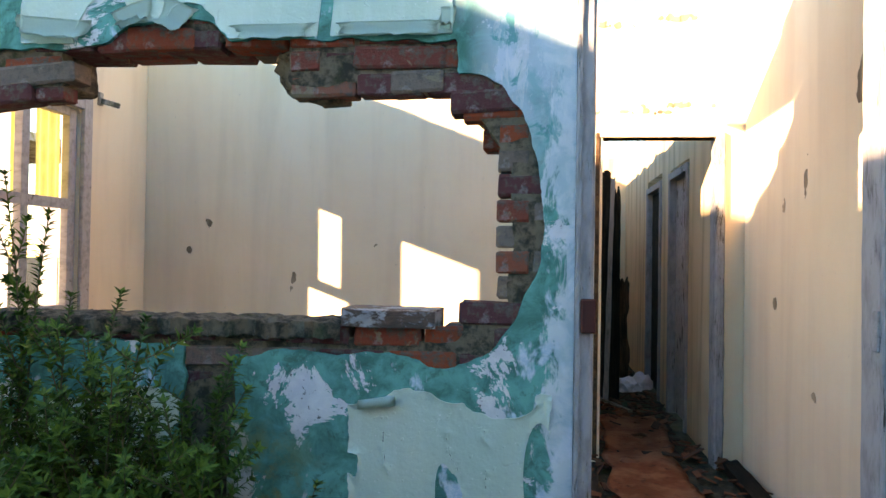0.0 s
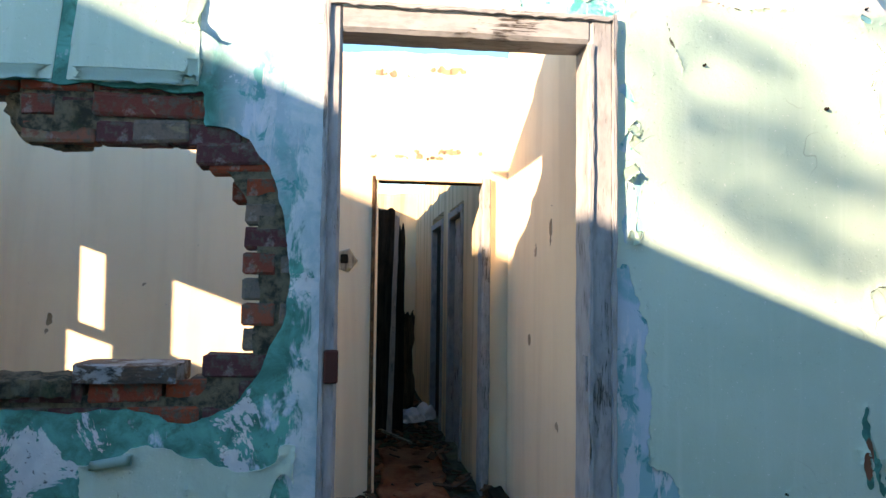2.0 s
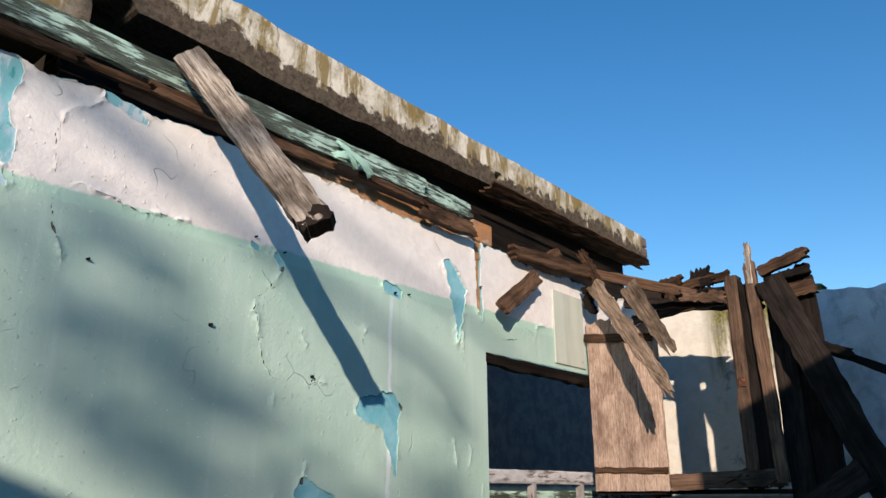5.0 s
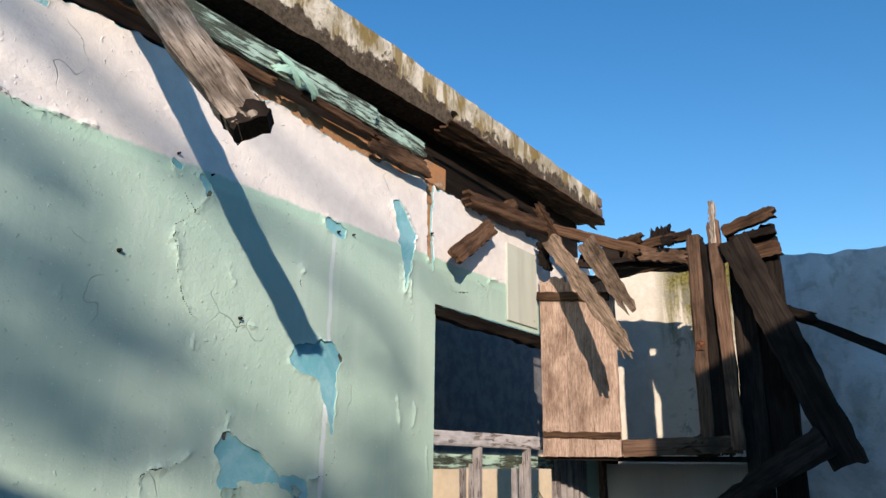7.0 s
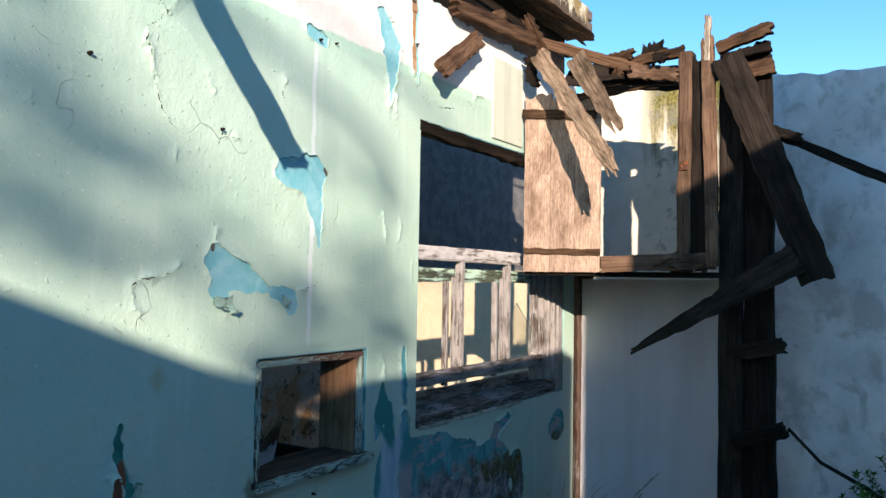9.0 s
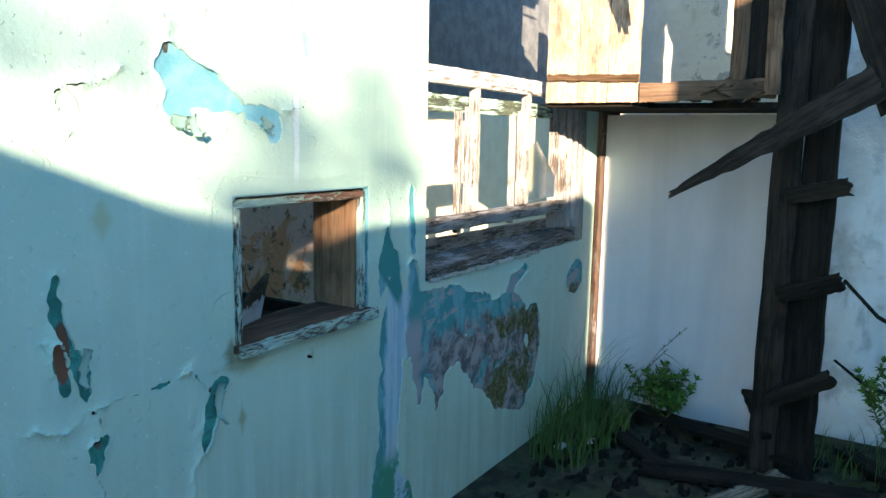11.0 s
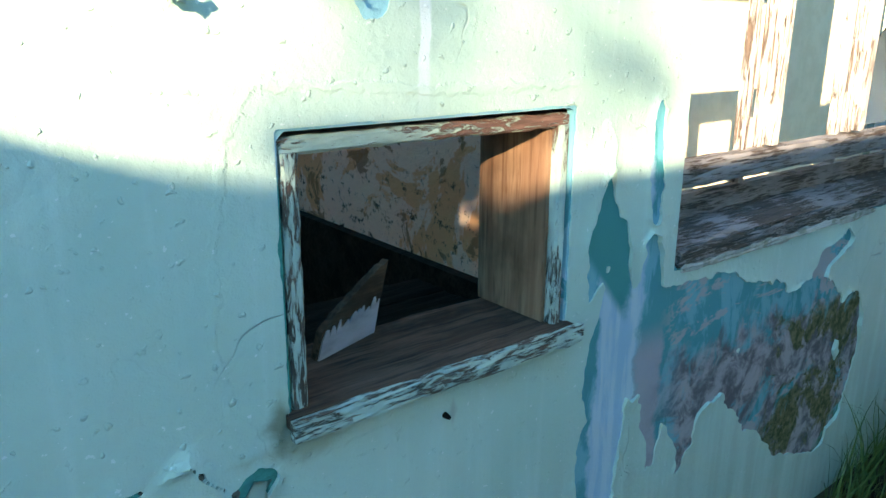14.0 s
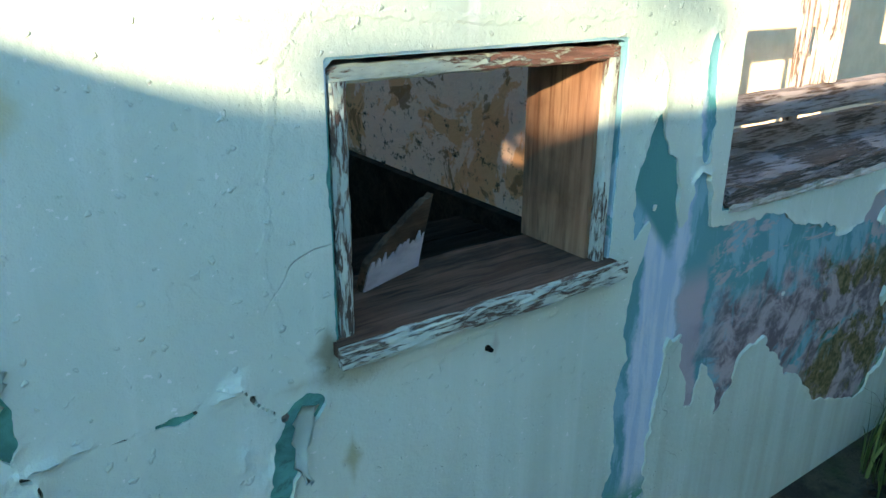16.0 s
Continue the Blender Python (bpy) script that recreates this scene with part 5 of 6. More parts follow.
def crumple(name, label, category, place, size, material, seed):
    """A crumpled lump of cloth, paper or plastic."""
    rng = random.Random(seed)
    bm = bmesh.new()
    bmesh.ops.create_icosphere(bm, subdivisions=3, radius=1.0)
    for v in bm.verts:
        n = noise.noise(v.co * 1.7 + Vector((seed, 0, 0))) + 0.6 * noise.noise(v.co * 4 + Vector((0, seed, 0)))
        v.co = Vector((v.co.x * size[0], v.co.y * size[1], max(v.co.z, -0.3) * size[2])) * (1 + 0.45 * n)
    ob = part(name, bm, material)
    ob.location = place
    return tagged(ob, label, category)


M_RAG = Nodes("dirty_white_cloth", 0.9).done((0.62, 0.61, 0.64))
M_PINK = Nodes("pink_plastic", 0.4).done((0.55, 0.22, 0.24))
crumple("plastic_wrapper", "crumpled pink and white plastic wrapper inside the hatch", "rubbish", (2.80, 0.28, 0.96), (0.035, 0.03, 0.02), M_RAG, 3)
crumple("plastic_wrapper", "crumpled pink plastic wrapper inside the hatch", "rubbish", (2.83, 0.36, 1.0), (0.035, 0.03, 0.015), M_PINK, 4)
shelf = thing("inner_shelf", "near-black shelf boards behind the hatch", "shelf", (3.05, 0.48, 0.775))
# Board tone still darker than M_DARKWOOD.
M_NEARBLACK = make_wood("near_black_boards", (0.007, 0.005, 0.004), (0.014, 0.010, 0.008), (0.003, 0.002, 0.002))
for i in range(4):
    part_at(shelf, "board", moved_plank((2.6, 0.29 + 0.135 * i, 0.80 - 0.004 * (i % 2)), (3.49, 0.29 + 0.135 * i, 0.80), 0.128, 0.03, (0, 0, 1), seed=240 + i, ragged=(0.01, 0.02), cuts=14), M_NEARBLACK)

# ---- window ----
window = thing("window_1", "wooden window with flaking white paint and missing panes", "window", (4.45, 0, 1.0), kind="structure")
part_at(window, "sill", moved_plank((3.655, 0.06, 1.052), (5.16, 0.06, 1.05), 0.12, 0.022, (0, -0.25, 1), seed=31, ragged=(0.01, 0.02), cuts=40, rough=0.004), M_ROTSILL, "rotten splintered sill")
part_at(window, "sill_apron", moved_plank((3.655, 0.008, 1.022), (5.0, 0.008, 1.02), 0.04, 0.03, OUT, seed=39, ragged=(0.01, 0.03), cuts=30, rough=0.003), M_ROTSILL, "dark grey flaking board under the sill")
part_at(window, "sill_lip", moved_plank((3.66, 0.0, 0.995), (4.7, 0.0, 0.995), 0.018, 0.02, OUT, seed=34, ragged=(0.02, 0.1), cuts=30, rough=0.007), M_MOSSY, "mossy broken plaster lip")
part_at(window, "frame_rail", (plank(1.32, 0.07, 0.06, seed=35, cuts=20, rough=0.002), along((3.655, 0.06, 1.805), (4.98, 0.06, 1.805), OUT)), M_WHITEWOOD)
part_at(window, "sash_rail", (plank(1.32, 0.07, 0.04, seed=36, cuts=20, rough=0.002), along((3.655, 0.105, 1.70), (4.98, 0.105, 1.70), OUT)), M_GUTTER, "greenish weathered rail")
part_at(window, "frame_rail", (plank(1.45, 0.062, 0.05, seed=37, cuts=20, rough=0.002), along((3.655, 0.055, 1.205), (5.1, 0.055, 1.20), OUT)), M_FRAMEWOOD)
part_at(window, "frame_rail", (plank(1.45, 0.075, 0.03, seed=38, cuts=20, rough=0.002), along((3.655, 0.125, 1.095), (5.1, 0.125, 1.09), OUT)), M_FRAMEWOOD)
for x in (4.10, 4.60):
    part_at(window, "mullion", moved_plank((x, 0.055, 1.24), (x, 0.055, 1.77), 0.034, 0.042, OUT, seed=int(x * 100), rough=0.002), M_FRAMEWOOD)
    part_at(window, "sash_stile", moved_plank((x - 0.035, 0.068, 1.236), (x - 0.035, 0.068, 1.69), 0.018, 0.026, OUT, seed=int(x * 110), rough=0.0015), M_FRAMEWOOD)
    part_at(window, "sash_stile", moved_plank((x - 0.10, 0.075, 1.15), (x - 0.10, 0.075, 1.67), 0.024, 0.03, OUT, seed=int(x * 1000), rough=0.0015), M_FRAMEWOOD)
for i, x in enumerate((4.99, 5.04, 5.085, 5.125)):
    part_at(window, "jamb", moved_plank((x + 0.02, 0.085 - 0.02 * i, 1.08), (x + 0.02, 0.085 - 0.02 * i, 2.38), 0.036, 0.05, OUT, seed=200 + i, cuts=20, rough=0.0015), M_FRAMEWOOD)
part_at(window, "jamb", moved_plank((5.205, 0.04, 1.0), (5.205, 0.04, 2.40), 0.085, 0.09, OUT, seed=210, cuts=20, rough=0.002), M_FRAMEWOOD)
part_at(window, "lintel", moved_plank((3.64, 0.02, 2.385), (5.2, 0.02, 2.365), 0.06, 0.05, OUT, seed=33, cuts=20, rough=0.008), M_DARKWOOD, "dark rotten lintel strip")
glass = bpy.data.materials.new("dirty_glass")
glass.use_nodes = True
gb = glass.node_tree.nodes["Principled BSDF"]
gb.inputs["Transmission Weight"].default_value, gb.inputs["Roughness"].default_value, gb.inputs["IOR"].default_value = 1.0, 0.05, 1.1
gb.inputs["Base Color"].default_value = (0.8, 0.85, 0.82, 1)
bm = bmesh.new()
v = [bm.verts.new(c) for c in ((4.63, 0.06, 1.25), (4.98, 0.06, 1.25), (4.98, 0.06, 1.36), (4.74, 0.06, 1.55), (4.66, 0.06, 1.50))]
g = bmesh.ops.extrude_face_region(bm, geom=[bm.faces.new(v)])
bmesh.ops.translate(bm, vec=(0, 0.003, 0), verts=[e for e in g["geom"] if isinstance(e, bmesh.types.BMVert)])
part_at(window, "pane", bm, glass, "broken shard of dirty glass").visible_shadow = False

# ---- boards nailed over the wall above the window, and the corner post ----
tagged(part("patch_panel", box(4.30, 4.64, -0.014, -0.002, 2.44, 2.88, 0.003), make_cream("smudged_board", (0.50, 0.55, 0.48), (0.58, 0.62, 0.55), (0.25, 0.28, 0.25), 0.6)), "smudged pale board fixed above the window", "panel")
corner = tagged(part("corner_post", moved_plank((5.49, -0.035, 0.0), (5.49, -0.035, 1.74), 0.12, 0.06, (-0.5, -0.85, 0), seed=36, cuts=30, rough=0.006), make_flaked("flaking_brown_post", (0.085, 0.048, 0.036), (0.30, 0.25, 0.24), 0.57, (6, 60, 60))),
                "brown corner post with flaking paint", "post")
# old nails and plugs in the front
for x, z, r in ((1.575, 2.425, 0.009), (2.03, 2.29, 0.012), (2.50, 2.16, 0.010), (2.19, 2.66, 0.008), (2.96, 2.59, 0.010), (3.05, 2.60, 0.008), (2.98, 0.86, 0.010), (3.60, 2.75, 0.008), (0.92, 2.89, 0.010), (1.86, 0.95, 0.008), (2.33, 2.63, 0.007)):
    bm = bmesh.new()
    bmesh.ops.create_cone(bm, cap_ends=True, segments=8, radius1=r * 0.6, radius2=r * 0.4, depth=0.014, matrix=pose(x, -0.011, z, 90, 0, 0))
    part("nail", bm, M_DARKWOOD, front, "rusty nail head")


# ---- the collapsed timber in the corner ----
SIDE = (-1, 0, 0)
shutter = thing("shutter", "hanging brown plank shutter with battens", "shutter", (4.65, -0.25, 1.73))
for i, (y0, y1) in enumerate(((-0.03, -0.19), (-0.193, -0.335), (-0.338, -0.48))):
    part_at(shutter, "plank", moved_plank((4.65, (y0 + y1) / 2, 1.73), (4.65, (y0 + y1) / 2, 2.74 - 0.03 * i), y0 - y1, 0.025, SIDE, seed=50 + i, ragged=(0.004, 0.03), cuts=18, rough=0.002), M_SHUTTER)
part_at(shutter, "batten", moved_plank((4.632, -0.04, 1.85), (4.632, -0.485, 1.84), 0.03, 0.02, SIDE, seed=54), M_OLDWOOD)
part_at(shutter, "batten", moved_plank((4.63, -0.02, 2.63), (4.63, -0.46, 2.58), 0.05, 0.02, SIDE, seed=55), M_OLDWOOD)

loft = thing("broken_loft", "rotten box of a collapsed timber roof on the yard wall", "timber frame", (5.0, -0.6, 1.75))
part_at(loft, "edge_beam", moved_plank((4.665, -0.48, 1.775), (4.89, -1.02, 1.80), 0.085, 0.05, SIDE, seed=60), M_UPBROWN)
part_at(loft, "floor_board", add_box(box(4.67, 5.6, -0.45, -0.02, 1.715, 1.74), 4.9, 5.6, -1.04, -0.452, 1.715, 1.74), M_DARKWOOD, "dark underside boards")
part_at(loft, "upright", moved_plank((4.90, -0.86, 1.76), (4.90, -0.87, 2.92), 0.07, 0.10, SIDE, seed=61, cuts=18), M_UPBROWN)
part_at(loft, "upright", moved_plank((4.885, -0.94, 1.77), (4.88, -0.93, 2.90), 0.10, 0.03, SIDE, seed=62, ragged=(0, 0.04), cuts=18), M_UPRIGHT)
part_at(loft, "upright", moved_plank((4.86, -1.015, 1.77), (4.86, -0.985, 2.99), 0.065, 0.04, SIDE, seed=63, ragged=(0, 0.05), cuts=18), M_UPBROWN)
part_at(loft, "spike", moved_plank((4.85, -0.985, 2.85), (4.85, -0.99, 3.10), 0.03, 0.03, SIDE, seed=64, ragged=(0, 0.02)), M_PALEWOOD)
part_at(loft, "plate", box(4.84, 4.853, -0.89, -0.85, 2.28, 2.33, 0.002), make_flaked("rusty_plate", (0.30, 0.10, 0.04), (0.10, 0.05, 0.03)), "rusty orange plate")
crumbs = bmesh.new()
rng = random.Random(12)
for i in range(110):
    r = rng.uniform(0.012, 0.055)
    add_box(crumbs, -r, r, -r * rng.uniform(0.3, 0.7), r * rng.uniform(0.3, 0.7), -0.004, 0.004, m=pose(rng.uniform(4.76, 5.4), rng.uniform(-0.98, -0.1), 1.76 + rng.uniform(0.0, 0.06), rng.uniform(-35, 35), rng.uniform(-35, 35), rng.uniform(0, 180)))
tagged(part("bark_litter", crumbs, M_OLDWOOD), "rotted bark and leaf litter on the loft boards", "litter", kind="stuff")

column = thing("plank_column", "dark upright planks of a fallen roof against the yard wall", "post", (4.95, -1.16, 0))
part_at(column, "plank", moved_plank((4.95, -1.08, 0.0), (4.95, -1.09, 2.93), 0.12, 0.04, SIDE, seed=70, ragged=(0, 0.06), cuts=26), M_UPRIGHT)
part_at(column, "plank", moved_plank((4.97, -1.20, 0.0), (4.97, -1.21, 2.95), 0.13, 0.04, SIDE, seed=71, ragged=(0, 0.05), cuts=26, rough=0.009), M_UPRIGHT)
part_at(column, "plank", moved_plank((4.99, -1.27, 0.0), (4.99, -1.25, 2.88), 0.06, 0.06, SIDE, seed=72, cuts=26), M_UPRIGHT)
for z, a in ((1.36, 0.06), (0.93, 0.10), (0.47, 0.16)):
    part_at(column, "cleat", moved_plank((4.91, -1.10, z - a * 0.6), (4.89, -1.36, z + a * 0.4), 0.075, 0.05, SIDE, seed=int(z * 100), ragged=(0.01, 0.02)), M_DARKWOOD)


def loose(label, a, b, width, thick, material, up=SIDE, name="loose_plank", **how):
    return tagged(part(name, moved_plank(a, b, width, thick, up, **how), material), label, "plank", group="fallen roof timbers")


# These two hanging boards carry their shade in the plank colour.
loose("long dark plank leaning from the broken roof", (4.83, -1.085, 2.87), (4.80, -1.52, 1.69), 0.155, 0.03, M_SHADEDPLANK, seed=80, ragged=(0.03, 0.02), cuts=22, rough=0.006)
loose("tapering splintered board hanging across the yard corner", (4.77, -1.44, 1.82), (4.72, -0.62, 1.305), 0.15, 0.025, M_SHADEDPLANK, seed=81, taper=0.8, ragged=(0.03, 0.03), cuts=22, rough=0.006, bend=0.03)
loose("thin broken rafter stretching over the yard wall", (4.93, -1.27, 2.47), (4.93, -1.95, 2.10), 0.045, 0.04, M_DARKWOOD, seed=82, ragged=(0, 0.06))
loose("short thin broken rafter over the yard wall", (4.90, -1.26, 2.48), (4.9, -1.44, 2.40), 0.05, 0.04, M_DARKWOOD, seed=83, ragged=(0, 0.03))
loose("brown plank lying along the top of the window wall", (3.84, -0.04, 3.0), (4.72, -0.11, 3.03), 0.075, 0.05, M_OLDWOOD, up=OUT, seed=84, ragged=(0.03, 0.06), cuts=18, rough=0.006)
loose("dark plank running on towards the broken loft", (4.60, -0.12, 3.02), (4.92, -0.62, 2.87), 0.06, 0.05, M_OLDWOOD, seed=85, ragged=(0.03, 0.08), cuts=14)
loose("short sunlit board hanging askew above the window", (3.655, -0.10, 2.63), (4.10, -0.05, 2.92), 0.09, 0.025, M_OLDWOOD, up=(-0.25, -0.9, 0.35), seed=86, ragged=(0.02, 0.05), rough=0.006)
loose("splintered pale board hanging before the shutter", (4.56, -0.14, 2.95), (4.24, -0.74, 2.17), 0.10, 0.02, M_PALEBROWN, seed=87, ragged=(0.03, 0.16), cuts=20, rough=0.008, taper=0.3)
loose("wide splintered board hanging beside the shutter", (4.66, -0.32, 2.93), (4.46, -0.66, 2.43), 0.12, 0.02, M_PALEBROWN, seed=88, ragged=(0.02, 0.14), cuts=16, rough=0.006, taper=0.4)
loose("split brown stump of a rafter", (4.56, -0.06, 3.18), (4.62, -0.17, 2.93), 0.06, 0.04, M_OLDWOOD, seed=89, ragged=(0.04, 0.05), rough=0.01)
loose("dark hanging stub of wood", (4.61, -0.07, 2.95), (4.60, -0.10, 2.76), 0.06, 0.04, M_DARKWOOD, seed=90, ragged=(0.01, 0.06), rough=0.012)
loose("rafter stub on the wall head", (4.25, -0.03, 3.05), (4.36, -0.03, 3.12), 0.06, 0.05, M_OLDWOOD, up=OUT, seed=91, ragged=(0.02, 0.03), rough=0.01)
loose("brown roof rafter over the loft", (4.90, -0.42, 2.90), (4.93, -0.86, 2.95), 0.055, 0.05, M_OLDWOOD, seed=92, ragged=(0.02, 0.02), rough=0.006)
loose("thin brown roof rafter over the loft", (4.98, -0.36, 2.84), (5.0, -0.86, 2.80), 0.04, 0.05, M_DARKWOOD, seed=93, ragged=(0.02, 0.02))
loose("rafter end sticking out beyond the loft", (4.86, -1.03, 2.91), (4.88, -1.31, 2.99), 0.06, 0.05, M_OLDWOOD, seed=94, ragged=(0.01, 0.03), rough=0.006)
loose("second rafter end beyond the loft", (4.9, -1.05, 2.86), (4.92, -1.29, 2.90), 0.045, 0.05, M_DARKWOOD, seed=95, ragged=(0.01, 0.03))
loose("third rafter end beyond the loft", (4.92, -1.05, 2.77), (4.92, -1.31, 2.80), 0.08, 0.05, M_OLDWOOD, seed=96, ragged=(0.01, 0.03))
loose("sheet of dark eaves board under the parapet", (3.62, -0.03, 3.33), (5.55, -0.06, 3.30), 0.10, 0.015, M_OLDWOOD, up=(0, -0.5, -1), seed=97, ragged=(0.06, 0.1), cuts=26, rough=0.005)
part("rotten_lump", moved_plank((4.93, -0.60, 2.95), (4.96, -0.75, 2.98), 0.10, 0.06, SIDE, seed=98, ragged=(0.03, 0.04), rough=0.015), M_DARKWOOD)
tagged(bpy.data.objects["rotten_lump"], "lump of rotten wood on the rafters", "wood")

loose("dark sheet of sagging roof boards behind the rafters", (5.15, -0.05, 2.98), (5.2, -1.0, 2.83), 0.16, 0.02, M_DARKWOOD, up=(-1, 0, 0.4), seed=99, ragged=(0.04, 0.08), cuts=16, rough=0.01)
loose("thin dark roof batten behind the rafters", (5.1, -0.1, 2.80), (5.15, -0.9, 2.90), 0.06, 0.03, M_OLDWOOD, seed=100, ragged=(0.04, 0.08), rough=0.008)
loose("orange-brown rafter piece on the loft", (4.86, -0.55, 2.86), (4.88, -0.85, 2.80), 0.07, 0.05, M_UPBROWN, seed=101, ragged=(0.04, 0.04), rough=0.008)

rng = random.Random(55)
for i in range(9):
    a = Vector((rng.uniform(4.72, 5.0), rng.uniform(-0.75, -0.15), rng.uniform(2.84, 2.98)))
    b = a + Vector((rng.uniform(-0.1, 0.15), rng.uniform(-0.3, 0.1), rng.uniform(-0.08, 0.06)))
    loose("short broken piece of roof wood on the rafters", a, b, rng.uniform(0.03, 0.07), 0.02, M_OLDWOOD if i % 2 else M_DARKWOOD, seed=300 + i, ragged=(0.03, 0.05), rough=0.006)

# ---- wreckage on the ground of the yard ----
for i, (a, b, w, label) in enumerate((((5.3, -0.25, 0.06), (4.95, -1.25, 0.09), 0.12, "dark board lying at the foot of the wall"), ((5.1, -0.2, 0.03), (4.6, -0.75, 0.03), 0.10, "dark board lying in the weeds"),
                                      ((5.25, -0.98, 0.30), (4.92, -1.15, 0.18), 0.13, "charred plank end leaning on the post"), ((4.6, -0.6, 0.03), (4.85, -1.6, 0.04), 0.13, "rotten board across the litter"), ((5.35, -1.4, 0.04), (4.8, -1.9, 0.03), 0.11, "rotten board by the far wall"),
                                      ((4.2, -0.9, 0.02), (4.9, -1.2, 0.03), 0.10, "grey board trodden into the soil"))):
    loose(label, a, b, w, 0.03, M_DARKWOOD if i != 5 else M_PALEWOOD, up=(0, 0, 1), seed=110 + i, ragged=(0.03, 0.05), rough=0.006)
rng = random.Random(31)
rubble = bmesh.new()
for i in range(260):
    x, y = rng.uniform(3.9, 5.35), rng.uniform(-1.7, -0.12)
    r = rng.uniform(0.008, 0.035)
    g = bmesh.ops.create_icosphere(rubble, subdivisions=1, radius=r)["verts"]
    bmesh.ops.transform(rubble, matrix=pose(x, y, r * 0.3, rng.uniform(0, 180), rng.uniform(0, 180), 0) @ Matrix.Diagonal((1.4, 1, 0.5, 1)), verts=g)
tagged(part("yard_litter", rubble, M_DARKWOOD), "dark chips of wood and stone on the yard soil", "litter", kind="stuff")
crumple("stone", "pale rounded stone at the foot of the wall", "stone", (5.1, -0.32, 0.11), (0.06, 0.05, 0.06), M_MORTAR, 6)
for x, y in ((4.75, -0.3), (5.15, -0.95), (4.6, -0.2)):
    crumple("paper_scrap", "scrap of white paper among the weeds", "rubbish", (x, y, 0.03), (0.04, 0.025, 0.012), M_RAG, int(x * 50))


# ---- inside the house ----
inner = thing("door_2", "inner doorway with a worn wooden frame", "doorway", (0.9, BACK, FLOOR), kind="structure")
part_at(inner, "jamb", box(0.505, 0.53, BACK - 0.03, BACK + 0.13, FLOOR, 2.385, 0.004), M_OLDWOOD, "bare brown jamb")
part_at(inner, "jamb", box(0.53, 0.548, BACK - 0.02, BACK + 0.12, FLOOR, 2.357, 0.003), M_CREAM)
part_at(inner, "jamb", moved_plank((1.275, BACK + 0.045, FLOOR - 0.1), (1.275, BACK + 0.045, 2.385), 0.06, 0.165, OUT, seed=251, cuts=30, rough=0.003), M_GREYPAINT)
part_at(inner, "head", box(0.53, 1.245, BACK - 0.03, BACK + 0.13, 2.355, 2.387, 0.004), M_CREAM)
for y0, y1, name in ((3.49, 4.32, "door_3"), (4.78, 5.71, "door_4")):
    d = thing(name, "corridor doorway with a flaking grey door", "door", (1.28, y0, FLOOR), kind="structure")
    for yy in (y0, y1 - 0.06):
        part_at(d, "jamb", moved_plank((1.305, yy + 0.03, 0.2), (1.305, yy + 0.03, 2.33), 0.06, 0.11, SIDEWAYS, seed=int(yy * 10), cuts=20, rough=0.003), M_GREYPAINT)
    part_at(d, "head", box(1.25, 1.36, y0 + 0.06, y1 - 0.06, 2.27, 2.33, 0.004), M_GREYPAINT)
    leaf = part_at(d, "leaf", box(1.31, 1.345, y0 + 0.065, y1 - 0.065, 0.3, 2.265, 0.004), make_flaked("peeling_grey_door", (0.42, 0.43, 0.46), (0.14, 0.10, 0.08), 0.56, (5, 5, 2)) if name == "door_3" else M_UPRIGHT)
socket = thing("socket_box", "broken wall socket in a cracked plaster patch", "socket", (0.33, BACK, 1.8))
bm = bmesh.new()
bmesh.ops.create_cone(bm, cap_ends=True, segments=5, radius1=0.085, radius2=0.075, depth=0.012, matrix=pose(0.335, BACK - 0.007, 1.82, 90, 20, 0))
part_at(socket, "plate", bm, M_WEATHERED)
# No recess is cut; a dark block paints the socket's shaded inside.
part_at(socket, "hole", box(0.305, 0.355, BACK - 0.018, BACK - 0.011, 1.80, 1.86, 0.006), M_DARKWOOD, "dark block painting the shade of the empty socket")
loose("grey painted board leaning in the dark corridor", (0.74, 4.5, 0.275), (0.79, 4.62, 2.36), 0.07, 0.03, M_GREYPAINT, up=(0.3, -1, 0), seed=130, ragged=(0.0, 0.05))
loose("dark board leaning in the corridor", (0.64, 4.4, 0.275), (0.70, 4.52, 2.40), 0.16, 0.03, M_UPRIGHT, up=(0.2, -1, 0), seed=131, ragged=(0.0, 0.05))
loose("dark timber leaning in the corridor", (0.84, 4.7, 0.275), (0.84, 4.78, 2.28), 0.11, 0.03, M_UPRIGHT, up=(0.3, -1, 0), seed=132, ragged=(0.0, 0.1))
loose("rotten torn board leaning further along the corridor", (0.98, 5.3, 0.275), (0.94, 5.36, 1.75), 0.16, 0.03, M_OLDWOOD, up=(0.3, -1, 0), seed=133, ragged=(0.0, 0.5), rough=0.02)
loose("splintered brown board leaning by the corridor wall", (0.50, 3.4, 0.275), (0.53, 3.5, 1.4), 0.10, 0.03, M_OLDWOOD, up=(0.6, -1, 0), seed=134, ragged=(0.0, 0.3), rough=0.01)
# the trodden path of brown board and cloth
bm = bmesh.new()
n, m = 60, 14
grid = []
for i in range(n + 1):
    y = 0.3 + 3.5 * i / n
    row = []
    for j in range(m + 1):
        x = 0.60 + 0.44 * j / m + 0.03 * math.sin(y * 2.3) + 0.05 * noise.noise(Vector((y * 3, j // 7, 4)))
        z = FLOOR + 0.03 + 0.025 * noise.noise(Vector((x * 5, y * 2.2, 1))) + 0.012 * noise.noise(Vector((x * 16, y * 6, 2)))
        row.append(bm.verts.new((x, y, z)))
    grid.append(row)
for i in range(n):
    for j in range(m):
        bm.faces.new((grid[i][j], grid[i][j + 1], grid[i + 1][j + 1], grid[i + 1][j]))
